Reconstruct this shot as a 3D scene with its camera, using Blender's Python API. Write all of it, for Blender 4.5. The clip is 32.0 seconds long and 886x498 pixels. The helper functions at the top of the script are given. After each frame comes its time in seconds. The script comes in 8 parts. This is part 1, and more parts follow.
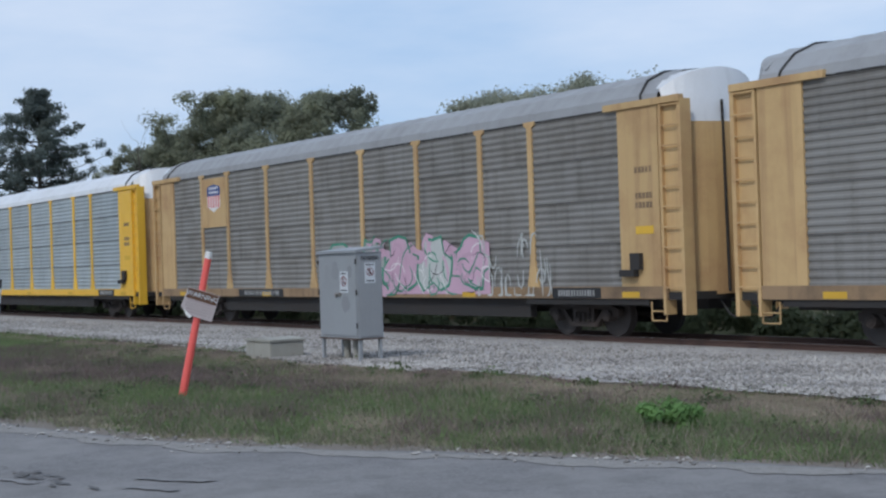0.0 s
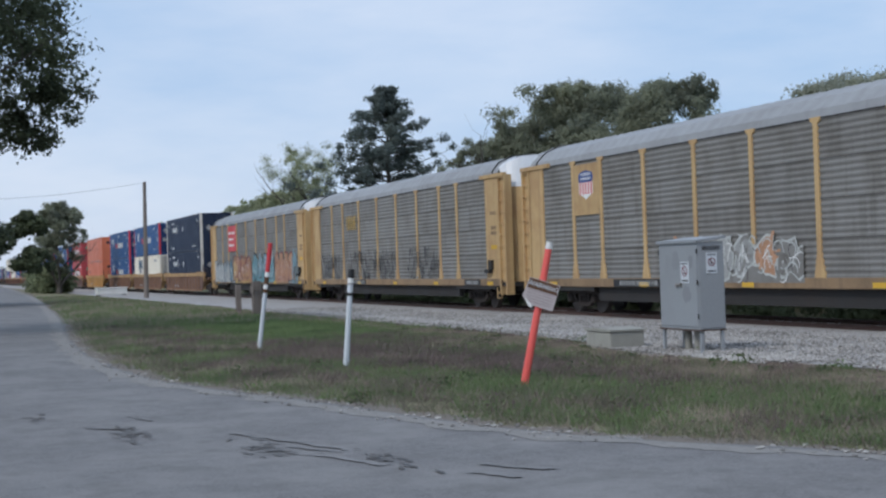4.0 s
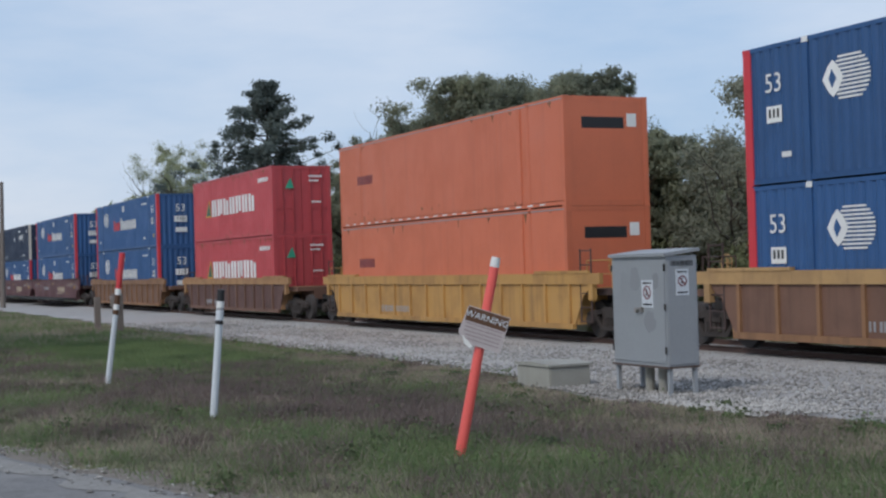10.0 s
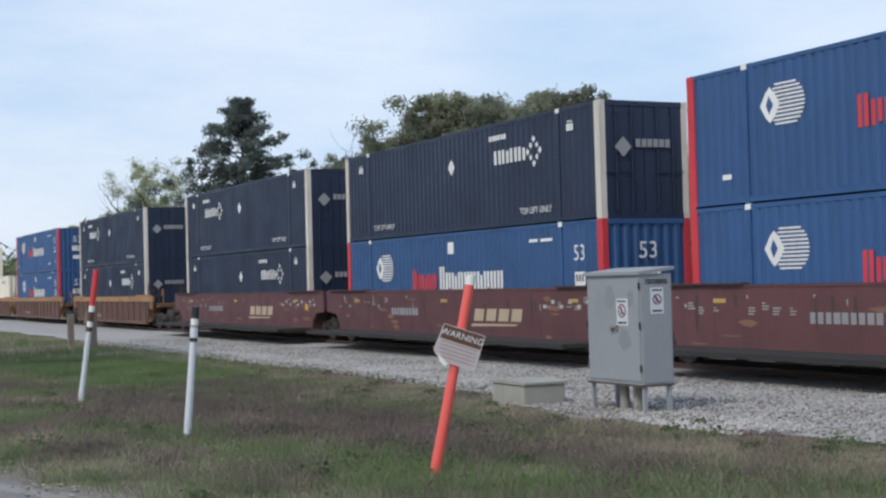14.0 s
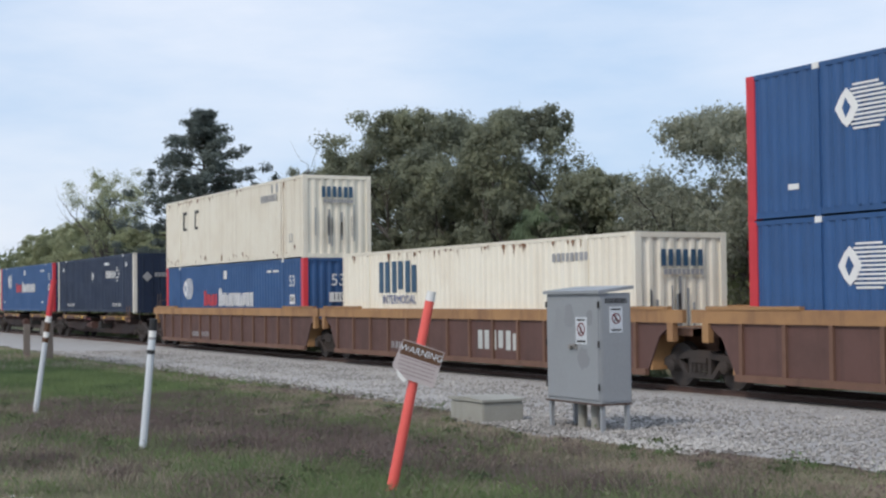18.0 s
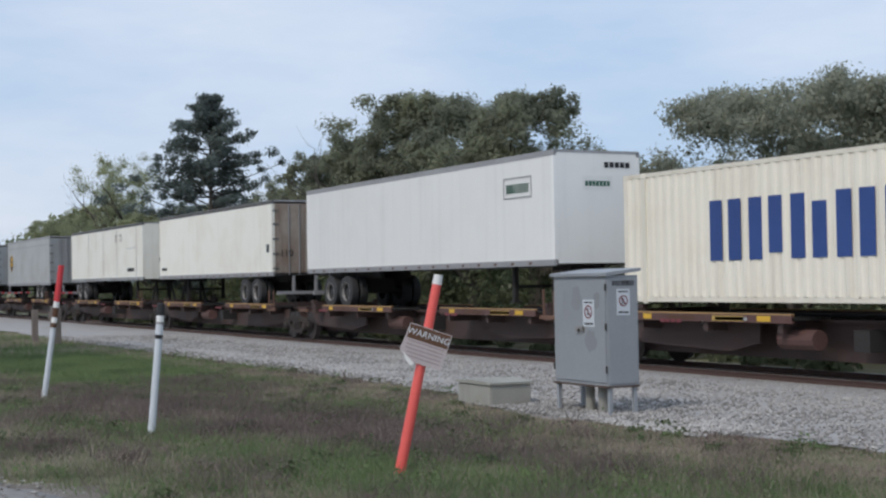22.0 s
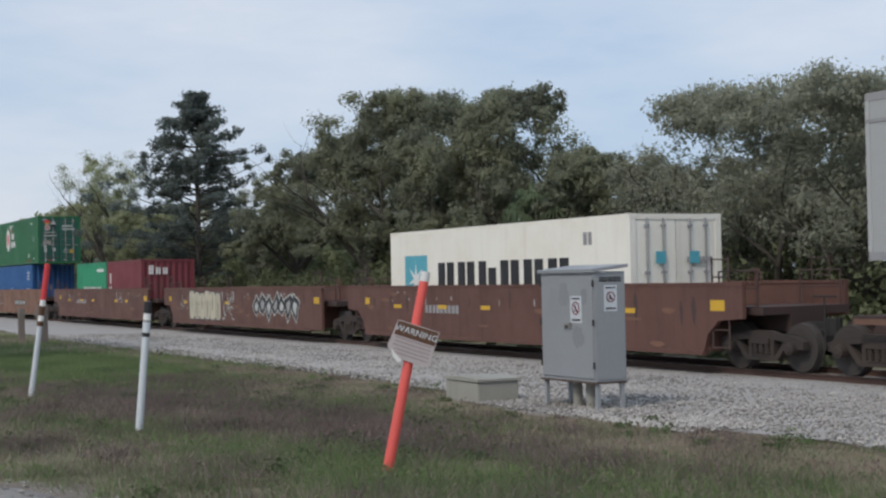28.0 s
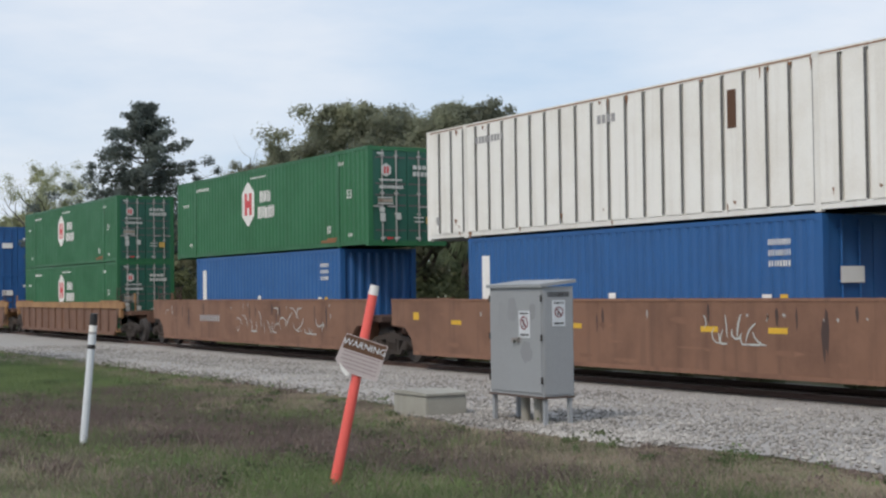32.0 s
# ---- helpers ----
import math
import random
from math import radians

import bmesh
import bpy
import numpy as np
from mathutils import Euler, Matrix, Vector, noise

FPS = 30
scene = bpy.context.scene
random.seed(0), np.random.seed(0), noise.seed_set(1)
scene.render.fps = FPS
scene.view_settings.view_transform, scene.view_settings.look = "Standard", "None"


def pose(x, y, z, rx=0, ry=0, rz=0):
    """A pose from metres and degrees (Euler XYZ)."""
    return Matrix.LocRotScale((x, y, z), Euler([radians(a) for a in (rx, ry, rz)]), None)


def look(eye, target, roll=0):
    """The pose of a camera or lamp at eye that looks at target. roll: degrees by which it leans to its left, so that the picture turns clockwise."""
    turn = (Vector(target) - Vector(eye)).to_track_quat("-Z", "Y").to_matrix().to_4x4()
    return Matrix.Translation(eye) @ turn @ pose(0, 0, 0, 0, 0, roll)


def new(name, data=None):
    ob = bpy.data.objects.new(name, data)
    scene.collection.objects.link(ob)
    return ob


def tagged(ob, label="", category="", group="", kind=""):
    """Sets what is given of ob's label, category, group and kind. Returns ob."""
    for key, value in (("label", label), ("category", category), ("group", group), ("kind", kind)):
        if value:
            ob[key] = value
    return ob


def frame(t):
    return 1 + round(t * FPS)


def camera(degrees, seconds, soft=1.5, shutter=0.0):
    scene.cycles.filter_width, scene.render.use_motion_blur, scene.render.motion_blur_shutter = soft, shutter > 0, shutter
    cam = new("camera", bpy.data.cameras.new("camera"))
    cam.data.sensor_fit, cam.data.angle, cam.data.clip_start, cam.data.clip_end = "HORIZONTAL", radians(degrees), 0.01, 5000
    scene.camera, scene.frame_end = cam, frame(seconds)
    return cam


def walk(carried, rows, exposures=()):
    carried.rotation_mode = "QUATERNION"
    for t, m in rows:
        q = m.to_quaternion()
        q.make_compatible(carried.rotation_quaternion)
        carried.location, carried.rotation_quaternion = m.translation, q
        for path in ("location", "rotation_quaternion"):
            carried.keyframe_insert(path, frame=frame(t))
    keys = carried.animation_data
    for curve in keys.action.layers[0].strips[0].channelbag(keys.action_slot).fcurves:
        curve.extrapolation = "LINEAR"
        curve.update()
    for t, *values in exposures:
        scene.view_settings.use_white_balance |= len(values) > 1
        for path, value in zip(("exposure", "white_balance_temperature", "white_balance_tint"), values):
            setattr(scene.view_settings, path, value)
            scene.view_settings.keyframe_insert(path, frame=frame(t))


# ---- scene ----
cam = camera(35.15, 32.0, soft=2.4)
ROWS = [
    (0, 5.75, -1.84, 1.80, 55.73, 0.52, 1.83),
    (0.5, 5.75, -1.84, 1.80, 59.29, 0.58, 2.31),
    (1, 5.75, -1.84, 1.80, 61.16, 0.00, 2.39),
    (1.5, 5.75, -1.84, 1.80, 64.14, -0.33, 1.19),
    (2, 5.75, -1.84, 1.80, 66.85, -0.05, 1.16),
    (2.5, 5.75, -1.84, 1.80, 68.51, -0.06, 1.16),
    (3, 5.75, -1.84, 1.80, 69.33, 0.17, 1.45),
    (3.5, 5.75, -1.84, 1.80, 69.55, 0.44, 1.71),
    (5.5, 5.75, -1.84, 1.80, 69.48, 0.49, 2.48),
    (6, 5.75, -1.84, 1.80, 68.60, -0.05, 2.88),
    (6.5, 5.75, -1.84, 1.80, 66.99, 0.34, 2.97),
    (7, 5.36, -1.67, 1.82, 66.74, -0.22, 2.74),
    (7.5, 4.19, -1.28, 1.86, 65.47, 0.17, 2.00),
    (8, 3.08, -0.86, 1.92, 65.06, 0.30, 1.74),
    (8.5, 1.97, -0.53, 1.96, 64.28, 0.76, 1.70),
    (9, 0.85, -0.23, 1.99, 63.68, 0.89, 1.67),
    (9.5, 0.00, 0.00, 2.00, 63.03, 0.56, 1.84),
    (10, 0.00, 0.00, 2.00, 64.65, 0.65, 1.71),
    (10.5, 0.00, 0.00, 2.00, 64.77, 0.38, 2.07),
    (11, 0.00, 0.00, 2.00, 64.83, 0.72, 1.66),
    (11.5, 0.00, 0.00, 2.00, 64.88, 0.91, 1.54),
    (12, 0.00, 0.00, 2.00, 64.40, 1.29, 1.58),
    (12.5, 0.00, 0.00, 2.00, 64.39, 1.40, 1.67),
    (13, 0.00, 0.00, 2.00, 64.28, 1.40, 1.71),
    (13.5, 0.00, 0.00, 2.00, 64.07, 1.44, 1.61),
    (14, 0.00, 0.00, 2.00, 63.62, 1.35, 1.56),
    (14.5, 0.00, 0.00, 2.00, 63.26, 1.57, 1.32),
    (16.5, 0.00, 0.00, 2.00, 62.11, 2.00, 0.49),
    (17, 0.00, 0.00, 2.00, 62.05, 1.75, 0.64),
    (17.5, 0.00, 0.00, 2.00, 62.03, 1.90, 0.61),
    (18, 0.00, 0.00, 2.00, 62.00, 1.98, 0.65),
    (18.5, 0.00, 0.00, 2.00, 61.95, 1.94, 0.58),
    (19, 0.00, 0.00, 2.00, 62.09, 1.89, 0.57),
    (19.5, 0.00, 0.00, 2.00, 62.15, 1.72, 0.65),
    (20, 0.00, 0.00, 2.00, 62.32, 1.63, 0.54),
    (20.5, 0.00, 0.00, 2.00, 62.48, 1.51, 0.75),
    (21, 0.00, 0.00, 2.00, 62.39, 1.52, 0.81),
    (21.5, 0.00, 0.00, 2.00, 62.49, 1.54, 0.90),
    (22, 0.00, 0.00, 2.00, 62.29, 1.30, 0.96),
    (22.5, 0.00, 0.00, 2.00, 62.42, 1.25, 0.83),
    (23, 0.00, 0.00, 2.00, 62.15, 1.28, 0.93),
    (23.5, 0.00, 0.00, 2.00, 62.17, 1.33, 1.13),
    (24, 0.00, 0.00, 2.00, 62.07, 1.35, 1.20),
    (24.5, 0.00, 0.00, 2.00, 62.03, 1.38, 0.99),
    (25, 0.00, 0.00, 2.00, 61.74, 1.41, 0.99),
    (25.5, 0.00, 0.00, 2.00, 61.88, 1.45, 0.80),
    (27.5, 0.00, 0.00, 2.00, 61.75, 1.16, 0.99),
    (28, 0.00, 0.00, 2.00, 61.77, 1.16, 1.18),
    (28.5, 0.00, 0.00, 2.00, 61.91, 1.06, 1.20),
    (29, 0.00, 0.00, 2.00, 61.92, 1.04, 1.22),
    (29.5, 0.00, 0.00, 2.00, 61.88, 1.09, 1.02),
    (30, 0.00, 0.00, 2.00, 61.77, 1.32, 1.11),
    (30.5, 0.00, 0.00, 2.00, 61.24, 1.44, 0.75),
    (31, 0.00, 0.00, 2.00, 60.29, 1.59, 0.87),
    (31.5, 0.00, 0.00, 2.00, 59.87, 1.72, 0.69),
    (32, 0.00, 0.00, 2.00, 59.68, 1.70, 0.74),
]
walk(cam, [(t, pose(x, y, z, 90 + tilt, 0, yaw) @ pose(0, 0, 0, 0, 0, -lean)) for t, x, y, z, yaw, tilt, lean in ROWS],
     [(0.0, 0.12, 6050, 10), (6.5, 0.12, 6100, 10), (7.5, 0.02, 6150, 10), (9.5, -0.04, 6200, 10), (10.0, 0.06, 6270, 10), (11.0, 0.28, 6430, 10), (14.0, 0.36, 6480, 10), (18.0, 0.36, 6580, 11), (19.0, 0.14, 6580, 11), (20.0, 0.10, 6480, 11),
      (21.0, 0.25, 6480, 11), (22.0, 0.17, 6430, 11), (23.0, -0.08, 6380, 11), (25.0, -0.08, 6380, 11), (28.0, 0.12, 6730, 11), (29.0, 0.31, 6830, 11), (30.0, 0.41, 6980, 11), (32.0, 0.33, 6980, 11)])

# ---- world and sun ----
SUN_ELEVATION, SUN_TURN = radians(43), radians(153)
world = bpy.data.worlds.new("hazy_sky")
scene.world = world
world.use_nodes = True
wn, wl = world.node_tree.nodes, world.node_tree.links
wn.clear()
sky = wn.new("ShaderNodeTexSky")
sky.sky_type, sky.sun_disc = "NISHITA", False
sky.sun_elevation, sky.sun_rotation = SUN_ELEVATION, SUN_TURN
sky.air_density, sky.dust_density, sky.ozone_density = 1.0, 2.0, 2.0
wcoord = wn.new("ShaderNodeTexCoord")
wmap = wn.new("ShaderNodeMapping")
wmap.inputs["Scale"].default_value = (1.3, 1.3, 5.0)
wnoise = wn.new("ShaderNodeTexNoise")
wnoise.inputs["Scale"].default_value, wnoise.inputs["Detail"].default_value, wnoise.inputs["Roughness"].default_value = 1.9, 7, 0.55
wramp = wn.new("ShaderNodeValToRGB")
wramp.color_ramp.elements[0].position, wramp.color_ramp.elements[0].color = 0.36, (0, 0, 0, 1)
wramp.color_ramp.elements[1].position, wramp.color_ramp.elements[1].color = 0.66, (1, 1, 1, 1)
wmix = wn.new("ShaderNodeMix")
wmix.data_type = "RGBA"
wmix.inputs["Factor"].default_value = 0.8
wcloud = wn.new("ShaderNodeMix")
wcloud.data_type = "RGBA"
wcloud.inputs["A"].default_value, wcloud.inputs["B"].default_value = (5.25, 7.0, 9.4, 1), (8.4, 9.15, 10.4, 1)
wback = wn.new("ShaderNodeBackground")
wback.inputs["Strength"].default_value = 0.085
wout = wn.new("ShaderNodeOutputWorld")
wl.new(wcoord.outputs["Generated"], wmap.inputs["Vector"])
wl.new(wmap.outputs["Vector"], wnoise.inputs["Vector"])
wl.new(wnoise.outputs["Fac"], wramp.inputs["Fac"])
wl.new(wramp.outputs["Color"], wcloud.inputs["Factor"])
wl.new(wcloud.outputs["Result"], wmix.inputs["B"])
wl.new(sky.outputs["Color"], wmix.inputs["A"])
wl.new(wmix.outputs["Result"], wback.inputs["Color"])
wl.new(wback.outputs["Background"], wout.inputs["Surface"])
sun_data = bpy.data.lights.new("sun", "SUN")
sun_data.energy, sun_data.angle, sun_data.color = 1.25, radians(12), (1.0, 0.925, 0.83)
sun = new("sun", sun_data)
sun.matrix_basis = look((0, 0, 0), (math.cos(SUN_ELEVATION) * -0.45, math.cos(SUN_ELEVATION) * 0.89, -math.sin(SUN_ELEVATION)))

# ---- materials ----
def material(name, base, rough=0.6, metal=0.0, stain=None, amount=0.4, streak=0.3, scale=1.0, bump=0.15, grain=40.0, spread=0.12, way=(3.2, 3.2, 0.16), tone=0.08, pale=None, gloss=None):
    """A painted or natural surface: base colour, large stains, vertical streaks, fine grain and relief, all in metres."""
    m = bpy.data.materials.new(name)
    m.use_nodes = True
    n, l = m.node_tree.nodes, m.node_tree.links
    bsdf = n["Principled BSDF"]
    stain = stain or [c * 0.45 for c in base]
    coord = n.new("ShaderNodeTexCoord")
    info = n.new("ShaderNodeObjectInfo")
    shift = n.new("ShaderNodeVectorMath")
    shift.operation = "SCALE"
    comb = n.new("ShaderNodeCombineXYZ")
    for k in range(3):
        l.new(info.outputs["Random"], comb.inputs[k])
    l.new(comb.outputs[0], shift.inputs[0])
    shift.inputs["Scale"].default_value = 37.0
    add = n.new("ShaderNodeVectorMath")
    l.new(coord.outputs["Object"], add.inputs[0])
    l.new(shift.outputs[0], add.inputs[1])

    def tex(size, detail, stretch=(1, 1, 1)):
        mp = n.new("ShaderNodeMapping")
        mp.inputs["Scale"].default_value = stretch
        t = n.new("ShaderNodeTexNoise")
        t.inputs["Scale"].default_value, t.inputs["Detail"].default_value, t.inputs["Roughness"].default_value = size, detail, 0.62
        l.new(add.outputs[0], mp.inputs["Vector"])
        l.new(mp.outputs["Vector"], t.inputs["Vector"])
        return t

    def ramp(src, lo, hi, top):
        r = n.new("ShaderNodeMapRange")
        r.inputs["From Min"].default_value, r.inputs["From Max"].default_value = lo, hi
        r.inputs["To Min"].default_value, r.inputs["To Max"].default_value = 0.0, top
        l.new(src.outputs["Fac"], r.inputs["Value"])
        return r

    def mix(a, fac, b, kind="MIX"):
        x = n.new("ShaderNodeMix")
        x.data_type, x.blend_type = "RGBA", kind
        if isinstance(a, tuple):
            x.inputs["A"].default_value = a
        else:
            l.new(a, x.inputs["A"])
        x.inputs["B"].default_value = b
        l.new(fac.outputs[0], x.inputs["Factor"])
        return x.outputs["Result"]

    big, fine = tex(0.7 * scale, 5), tex(grain, 3)
    col = mix((*base, 1), ramp(big, 0.45, 0.72, amount), (*stain, 1))
    if streak:
        col = mix(col, ramp(tex(1.0, 4, way), 0.52, 0.74, streak), (*[c * 0.8 for c in stain], 1))
    col = mix(col, ramp(fine, 0.4, 0.75, spread * 2), (*[min(1, c * 1.25 + 0.01) for c in base], 1))
    if pale:
        col = mix(col, ramp(tex(pale[1], 3), 0.42, 0.72, pale[2]), (*pale[0], 1))
        col = mix(col, ramp(tex(pale[1] * 3.1, 4), 0.5, 0.75, pale[2] * 0.8), (*[c * 0.55 for c in pale[0]], 1))
    tint = n.new("ShaderNodeHueSaturation")
    val = n.new("ShaderNodeMapRange")
    val.inputs["To Min"].default_value, val.inputs["To Max"].default_value = 1 - tone, 1 + tone
    l.new(info.outputs["Random"], val.inputs["Value"])
    l.new(val.outputs[0], tint.inputs["Value"])
    l.new(col, tint.inputs["Color"])
    l.new(tint.outputs["Color"], bsdf.inputs["Base Color"])
    rr = ramp(big, 0.3, 0.8, 0.25)
    rr.inputs["To Min"].default_value, rr.inputs["To Max"].default_value = max(0.05, rough - 0.12), min(1, rough + 0.15)
    l.new(rr.outputs[0], bsdf.inputs["Roughness"])
    bsdf.inputs["Metallic"].default_value = metal
    if rough >= 0.9 or gloss is not None:
        bsdf.inputs["Specular IOR Level"].default_value = 0.12 if gloss is None else gloss
    if bump:
        b = n.new("ShaderNodeBump")
        b.inputs["Strength"].default_value, b.inputs["Distance"].default_value = bump, 0.02
        l.new(fine.outputs["Fac"], b.inputs["Height"])
        l.new(b.outputs["Normal"], bsdf.inputs["Normal"])
    return m


def leaf_material(name, dark, light, patch_size=0.55, own=0.55, through_light=0.3):
    m = bpy.data.materials.new(name)
    m.use_nodes = True
    n, l = m.node_tree.nodes, m.node_tree.links
    bsdf = n["Principled BSDF"]
    geo = n.new("ShaderNodeNewGeometry")
    coord = n.new("ShaderNodeTexCoord")
    patch = n.new("ShaderNodeTexNoise")
    patch.inputs["Scale"].default_value = patch_size
    l.new(coord.outputs["Object"], patch.inputs["Vector"])
    both = n.new("ShaderNodeMath")
    both.operation = "MULTIPLY_ADD"
    l.new(geo.outputs["Random Per Island"], both.inputs[0])
    both.inputs[1].default_value = own
    sub = n.new("ShaderNodeMath")
    sub.operation = "MULTIPLY_ADD"
    l.new(patch.outputs["Fac"], sub.inputs[0])
    sub.inputs[1].default_value, sub.inputs[2].default_value = 2.0, -0.55 - own * 0.5
    l.new(sub.outputs[0], both.inputs[2])
    mix = n.new("ShaderNodeMix")
    mix.data_type = "RGBA"
    mix.inputs["A"].default_value, mix.inputs["B"].default_value = (*dark, 1), (*light, 1)
    l.new(both.outputs[0], mix.inputs["Factor"])
    l.new(mix.outputs["Result"], bsdf.inputs["Base Color"])
    bsdf.inputs["Roughness"].default_value = 0.65
    bsdf.inputs["Specular IOR Level"].default_value = 0.1
    back = n.new("ShaderNodeBsdfTranslucent")
    l.new(mix.outputs["Result"], back.inputs["Color"])
    share = n.new("ShaderNodeMixShader")
    share.inputs[0].default_value = through_light
    l.new(bsdf.outputs[0], share.inputs[1])
    l.new(back.outputs[0], share.inputs[2])
    l.new(share.outputs[0], n["Material Output"].inputs["Surface"])
    return m


def plain(name, base, rough=0.6, metal=0.0, spread=0.03):
    return material(name, base, rough, metal, amount=0.22, streak=0.12, bump=0.05, spread=spread)


GRIME = (0.09, 0.075, 0.06)
M = {}
M["galvanised"] = material("weathered_galvanised_panels", (0.235, 0.228, 0.212), 0.62, 0.15, (0.15, 0.137, 0.12), 0.75, 0.6)
M["galvanised_clean"] = material("clean_galvanised_panels", (0.38, 0.43, 0.45), 0.45, 0.3, (0.26, 0.29, 0.3), 0.5, 0.35)
M["rack_tan"] = material("faded_tan_yellow_paint", (0.55, 0.375, 0.175), 0.65, 0, (0.35, 0.195, 0.095), 0.7, 0.55)
M["sill_tan"] = material("grimy_tan_sill_paint", (0.30, 0.20, 0.11), 0.7, 0, (0.11, 0.078, 0.055), 0.85, 0.65)
M["post_pale"] = material("rust_streaked_white_posts", (0.66, 0.63, 0.56), 0.6, 0, (0.42, 0.26, 0.15), 0.35, 0.55)
M["rack_yellow"] = material("bright_yellow_paint", (0.82, 0.49, 0.045), 0.5, 0, (0.62, 0.33, 0.035), 0.35, 0.25)
M["roof_grey"] = material("grey_roof_sheet", (0.30, 0.305, 0.31), 0.55, 0.15, (0.21, 0.21, 0.21), 0.5, 0.3)
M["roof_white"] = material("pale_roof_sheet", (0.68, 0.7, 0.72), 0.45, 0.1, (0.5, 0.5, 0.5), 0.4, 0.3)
M["under"] = material("oily_black_steel", (0.027, 0.0255, 0.025), 0.85, 0.0, (0.045, 0.036, 0.031), 0.6, 0.2)
M["wheel"] = material("worn_wheel_steel", (0.048, 0.042, 0.04), 0.8, 0.0, (0.06, 0.042, 0.034), 0.5, 0)
M["truck_frame"] = material("dusty_cast_steel", (0.055, 0.048, 0.045), 0.9, 0, (0.085, 0.062, 0.05), 0.6, 0.2)
M["well_brown"] = material("oxide_brown_well_paint", (0.135, 0.063, 0.048), 0.65, 0, (0.08, 0.042, 0.035), 0.6, 0.6)
M["well_maroon"] = material("maroon_brown_well_paint", (0.118, 0.047, 0.05), 0.65, 0, (0.078, 0.038, 0.04), 0.5, 0.5)
M["well_dark"] = material("dark_brown_spine_steel", (0.060, 0.038, 0.034), 0.7, 0, (0.105, 0.058, 0.045), 0.5, 0.3)
M["well_orange"] = material("orange_brown_well_paint", (0.225, 0.117, 0.075), 0.7, 0, (0.13, 0.068, 0.048), 0.75, 0.7)
M["well_tan"] = material("tan_yellow_well_paint", (0.42, 0.26, 0.11), 0.7, 0, (0.22, 0.13, 0.07), 0.7, 0.6)
M["well_drab"] = material("dirty_tan_well_paint", (0.26, 0.135, 0.065), 0.7, 0, (0.13, 0.072, 0.045), 0.8, 0.7)
M["well_rust"] = material("rusty_tan_well_paint", (0.37, 0.205, 0.09), 0.7, 0, (0.19, 0.10, 0.06), 0.8, 0.65)
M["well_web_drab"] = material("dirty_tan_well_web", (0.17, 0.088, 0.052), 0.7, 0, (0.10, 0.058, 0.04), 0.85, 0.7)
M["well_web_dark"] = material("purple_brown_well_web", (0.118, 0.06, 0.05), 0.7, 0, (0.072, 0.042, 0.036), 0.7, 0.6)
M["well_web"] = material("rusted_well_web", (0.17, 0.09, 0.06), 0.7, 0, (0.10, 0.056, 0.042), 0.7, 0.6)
M["well_yellow"] = material("dirty_yellow_well_paint", (0.50, 0.28, 0.085), 0.65, 0, (0.24, 0.13, 0.06), 0.7, 0.6)
M["blue"] = material("blue_container_paint", (0.03, 0.092, 0.235), 0.5, 0, (0.025, 0.065, 0.155), 0.5, 0.4)
M["navy"] = material("navy_black_container_paint", (0.02, 0.032, 0.066), 0.5, 0, (0.016, 0.023, 0.042), 0.4, 0.25, gloss=0.4)
# a darker blue than the sides, for ends with doors
M["door_blue"] = material("dark_blue_door_ends", (0.018, 0.045, 0.135), 0.5, 0, (0.016, 0.03, 0.08), 0.5, 0.4, gloss=0.3)
M["cream"] = material("cream_container_paint", (0.80, 0.755, 0.64), 0.55, 0, (0.60, 0.50, 0.38), 0.32, 0.4)
# a darker, duller cream than the sides, for ends with doors
M["door_cream"] = material("dull_cream_door_ends", (0.52, 0.50, 0.44), 0.6, 0, (0.30, 0.25, 0.19), 0.5, 0.6)
M["orange"] = material("orange_container_paint", (0.62, 0.165, 0.08), 0.5, 0, (0.46, 0.13, 0.07), 0.4, 0.3)
M["crimson"] = material("red_container_paint", (0.50, 0.07, 0.08), 0.5, 0, (0.34, 0.06, 0.06), 0.45, 0.35)
M["green"] = material("green_container_paint", (0.02, 0.135, 0.055), 0.5, 0, (0.02, 0.09, 0.04), 0.4, 0.3)
# a darker, bluer green than the sides, for ends with doors
M["door_green"] = material("bluish_green_door_ends", (0.018, 0.105, 0.075), 0.5, 0, (0.016, 0.07, 0.05), 0.5, 0.4)
M["seagreen"] = material("sea_green_container_paint", (0.02, 0.27, 0.14), 0.5, 0, (0.02, 0.17, 0.09), 0.35, 0.25)
M["wine"] = material("wine_red_container_paint", (0.19, 0.04, 0.05), 0.55, 0, (0.12, 0.035, 0.04), 0.4, 0.3)
M["azure"] = material("strong_blue_container_paint", (0.018, 0.105, 0.30), 0.5, 0, (0.018, 0.075, 0.20), 0.4, 0.3)
M["white"] = material("dirty_white_sheet", (0.76, 0.76, 0.73), 0.5, 0, (0.56, 0.52, 0.45), 0.4, 0.35)
M["trailer_white"] = material("white_trailer_skin", (0.84, 0.82, 0.74), 0.45, 0, (0.66, 0.60, 0.48), 0.4, 0.25)
M["trailer_white_clean"] = material("clean_white_trailer_skin", (0.87, 0.87, 0.845), 0.4, 0, (0.74, 0.74, 0.71), 0.25, 0.2)
M["trailer_grey"] = material("grey_trailer_skin", (0.39, 0.40, 0.40), 0.45, 0, (0.30, 0.30, 0.29), 0.4, 0.3)
M["door_grey"] = material("grimy_grey_door_sheet", (0.31, 0.325, 0.335), 0.6, 0.1, (0.19, 0.16, 0.14), 0.5, 0.6)
M["door_rust"] = material("rust_streaked_door_sheet", (0.36, 0.31, 0.26), 0.65, 0, (0.17, 0.09, 0.05), 0.7, 0.9)
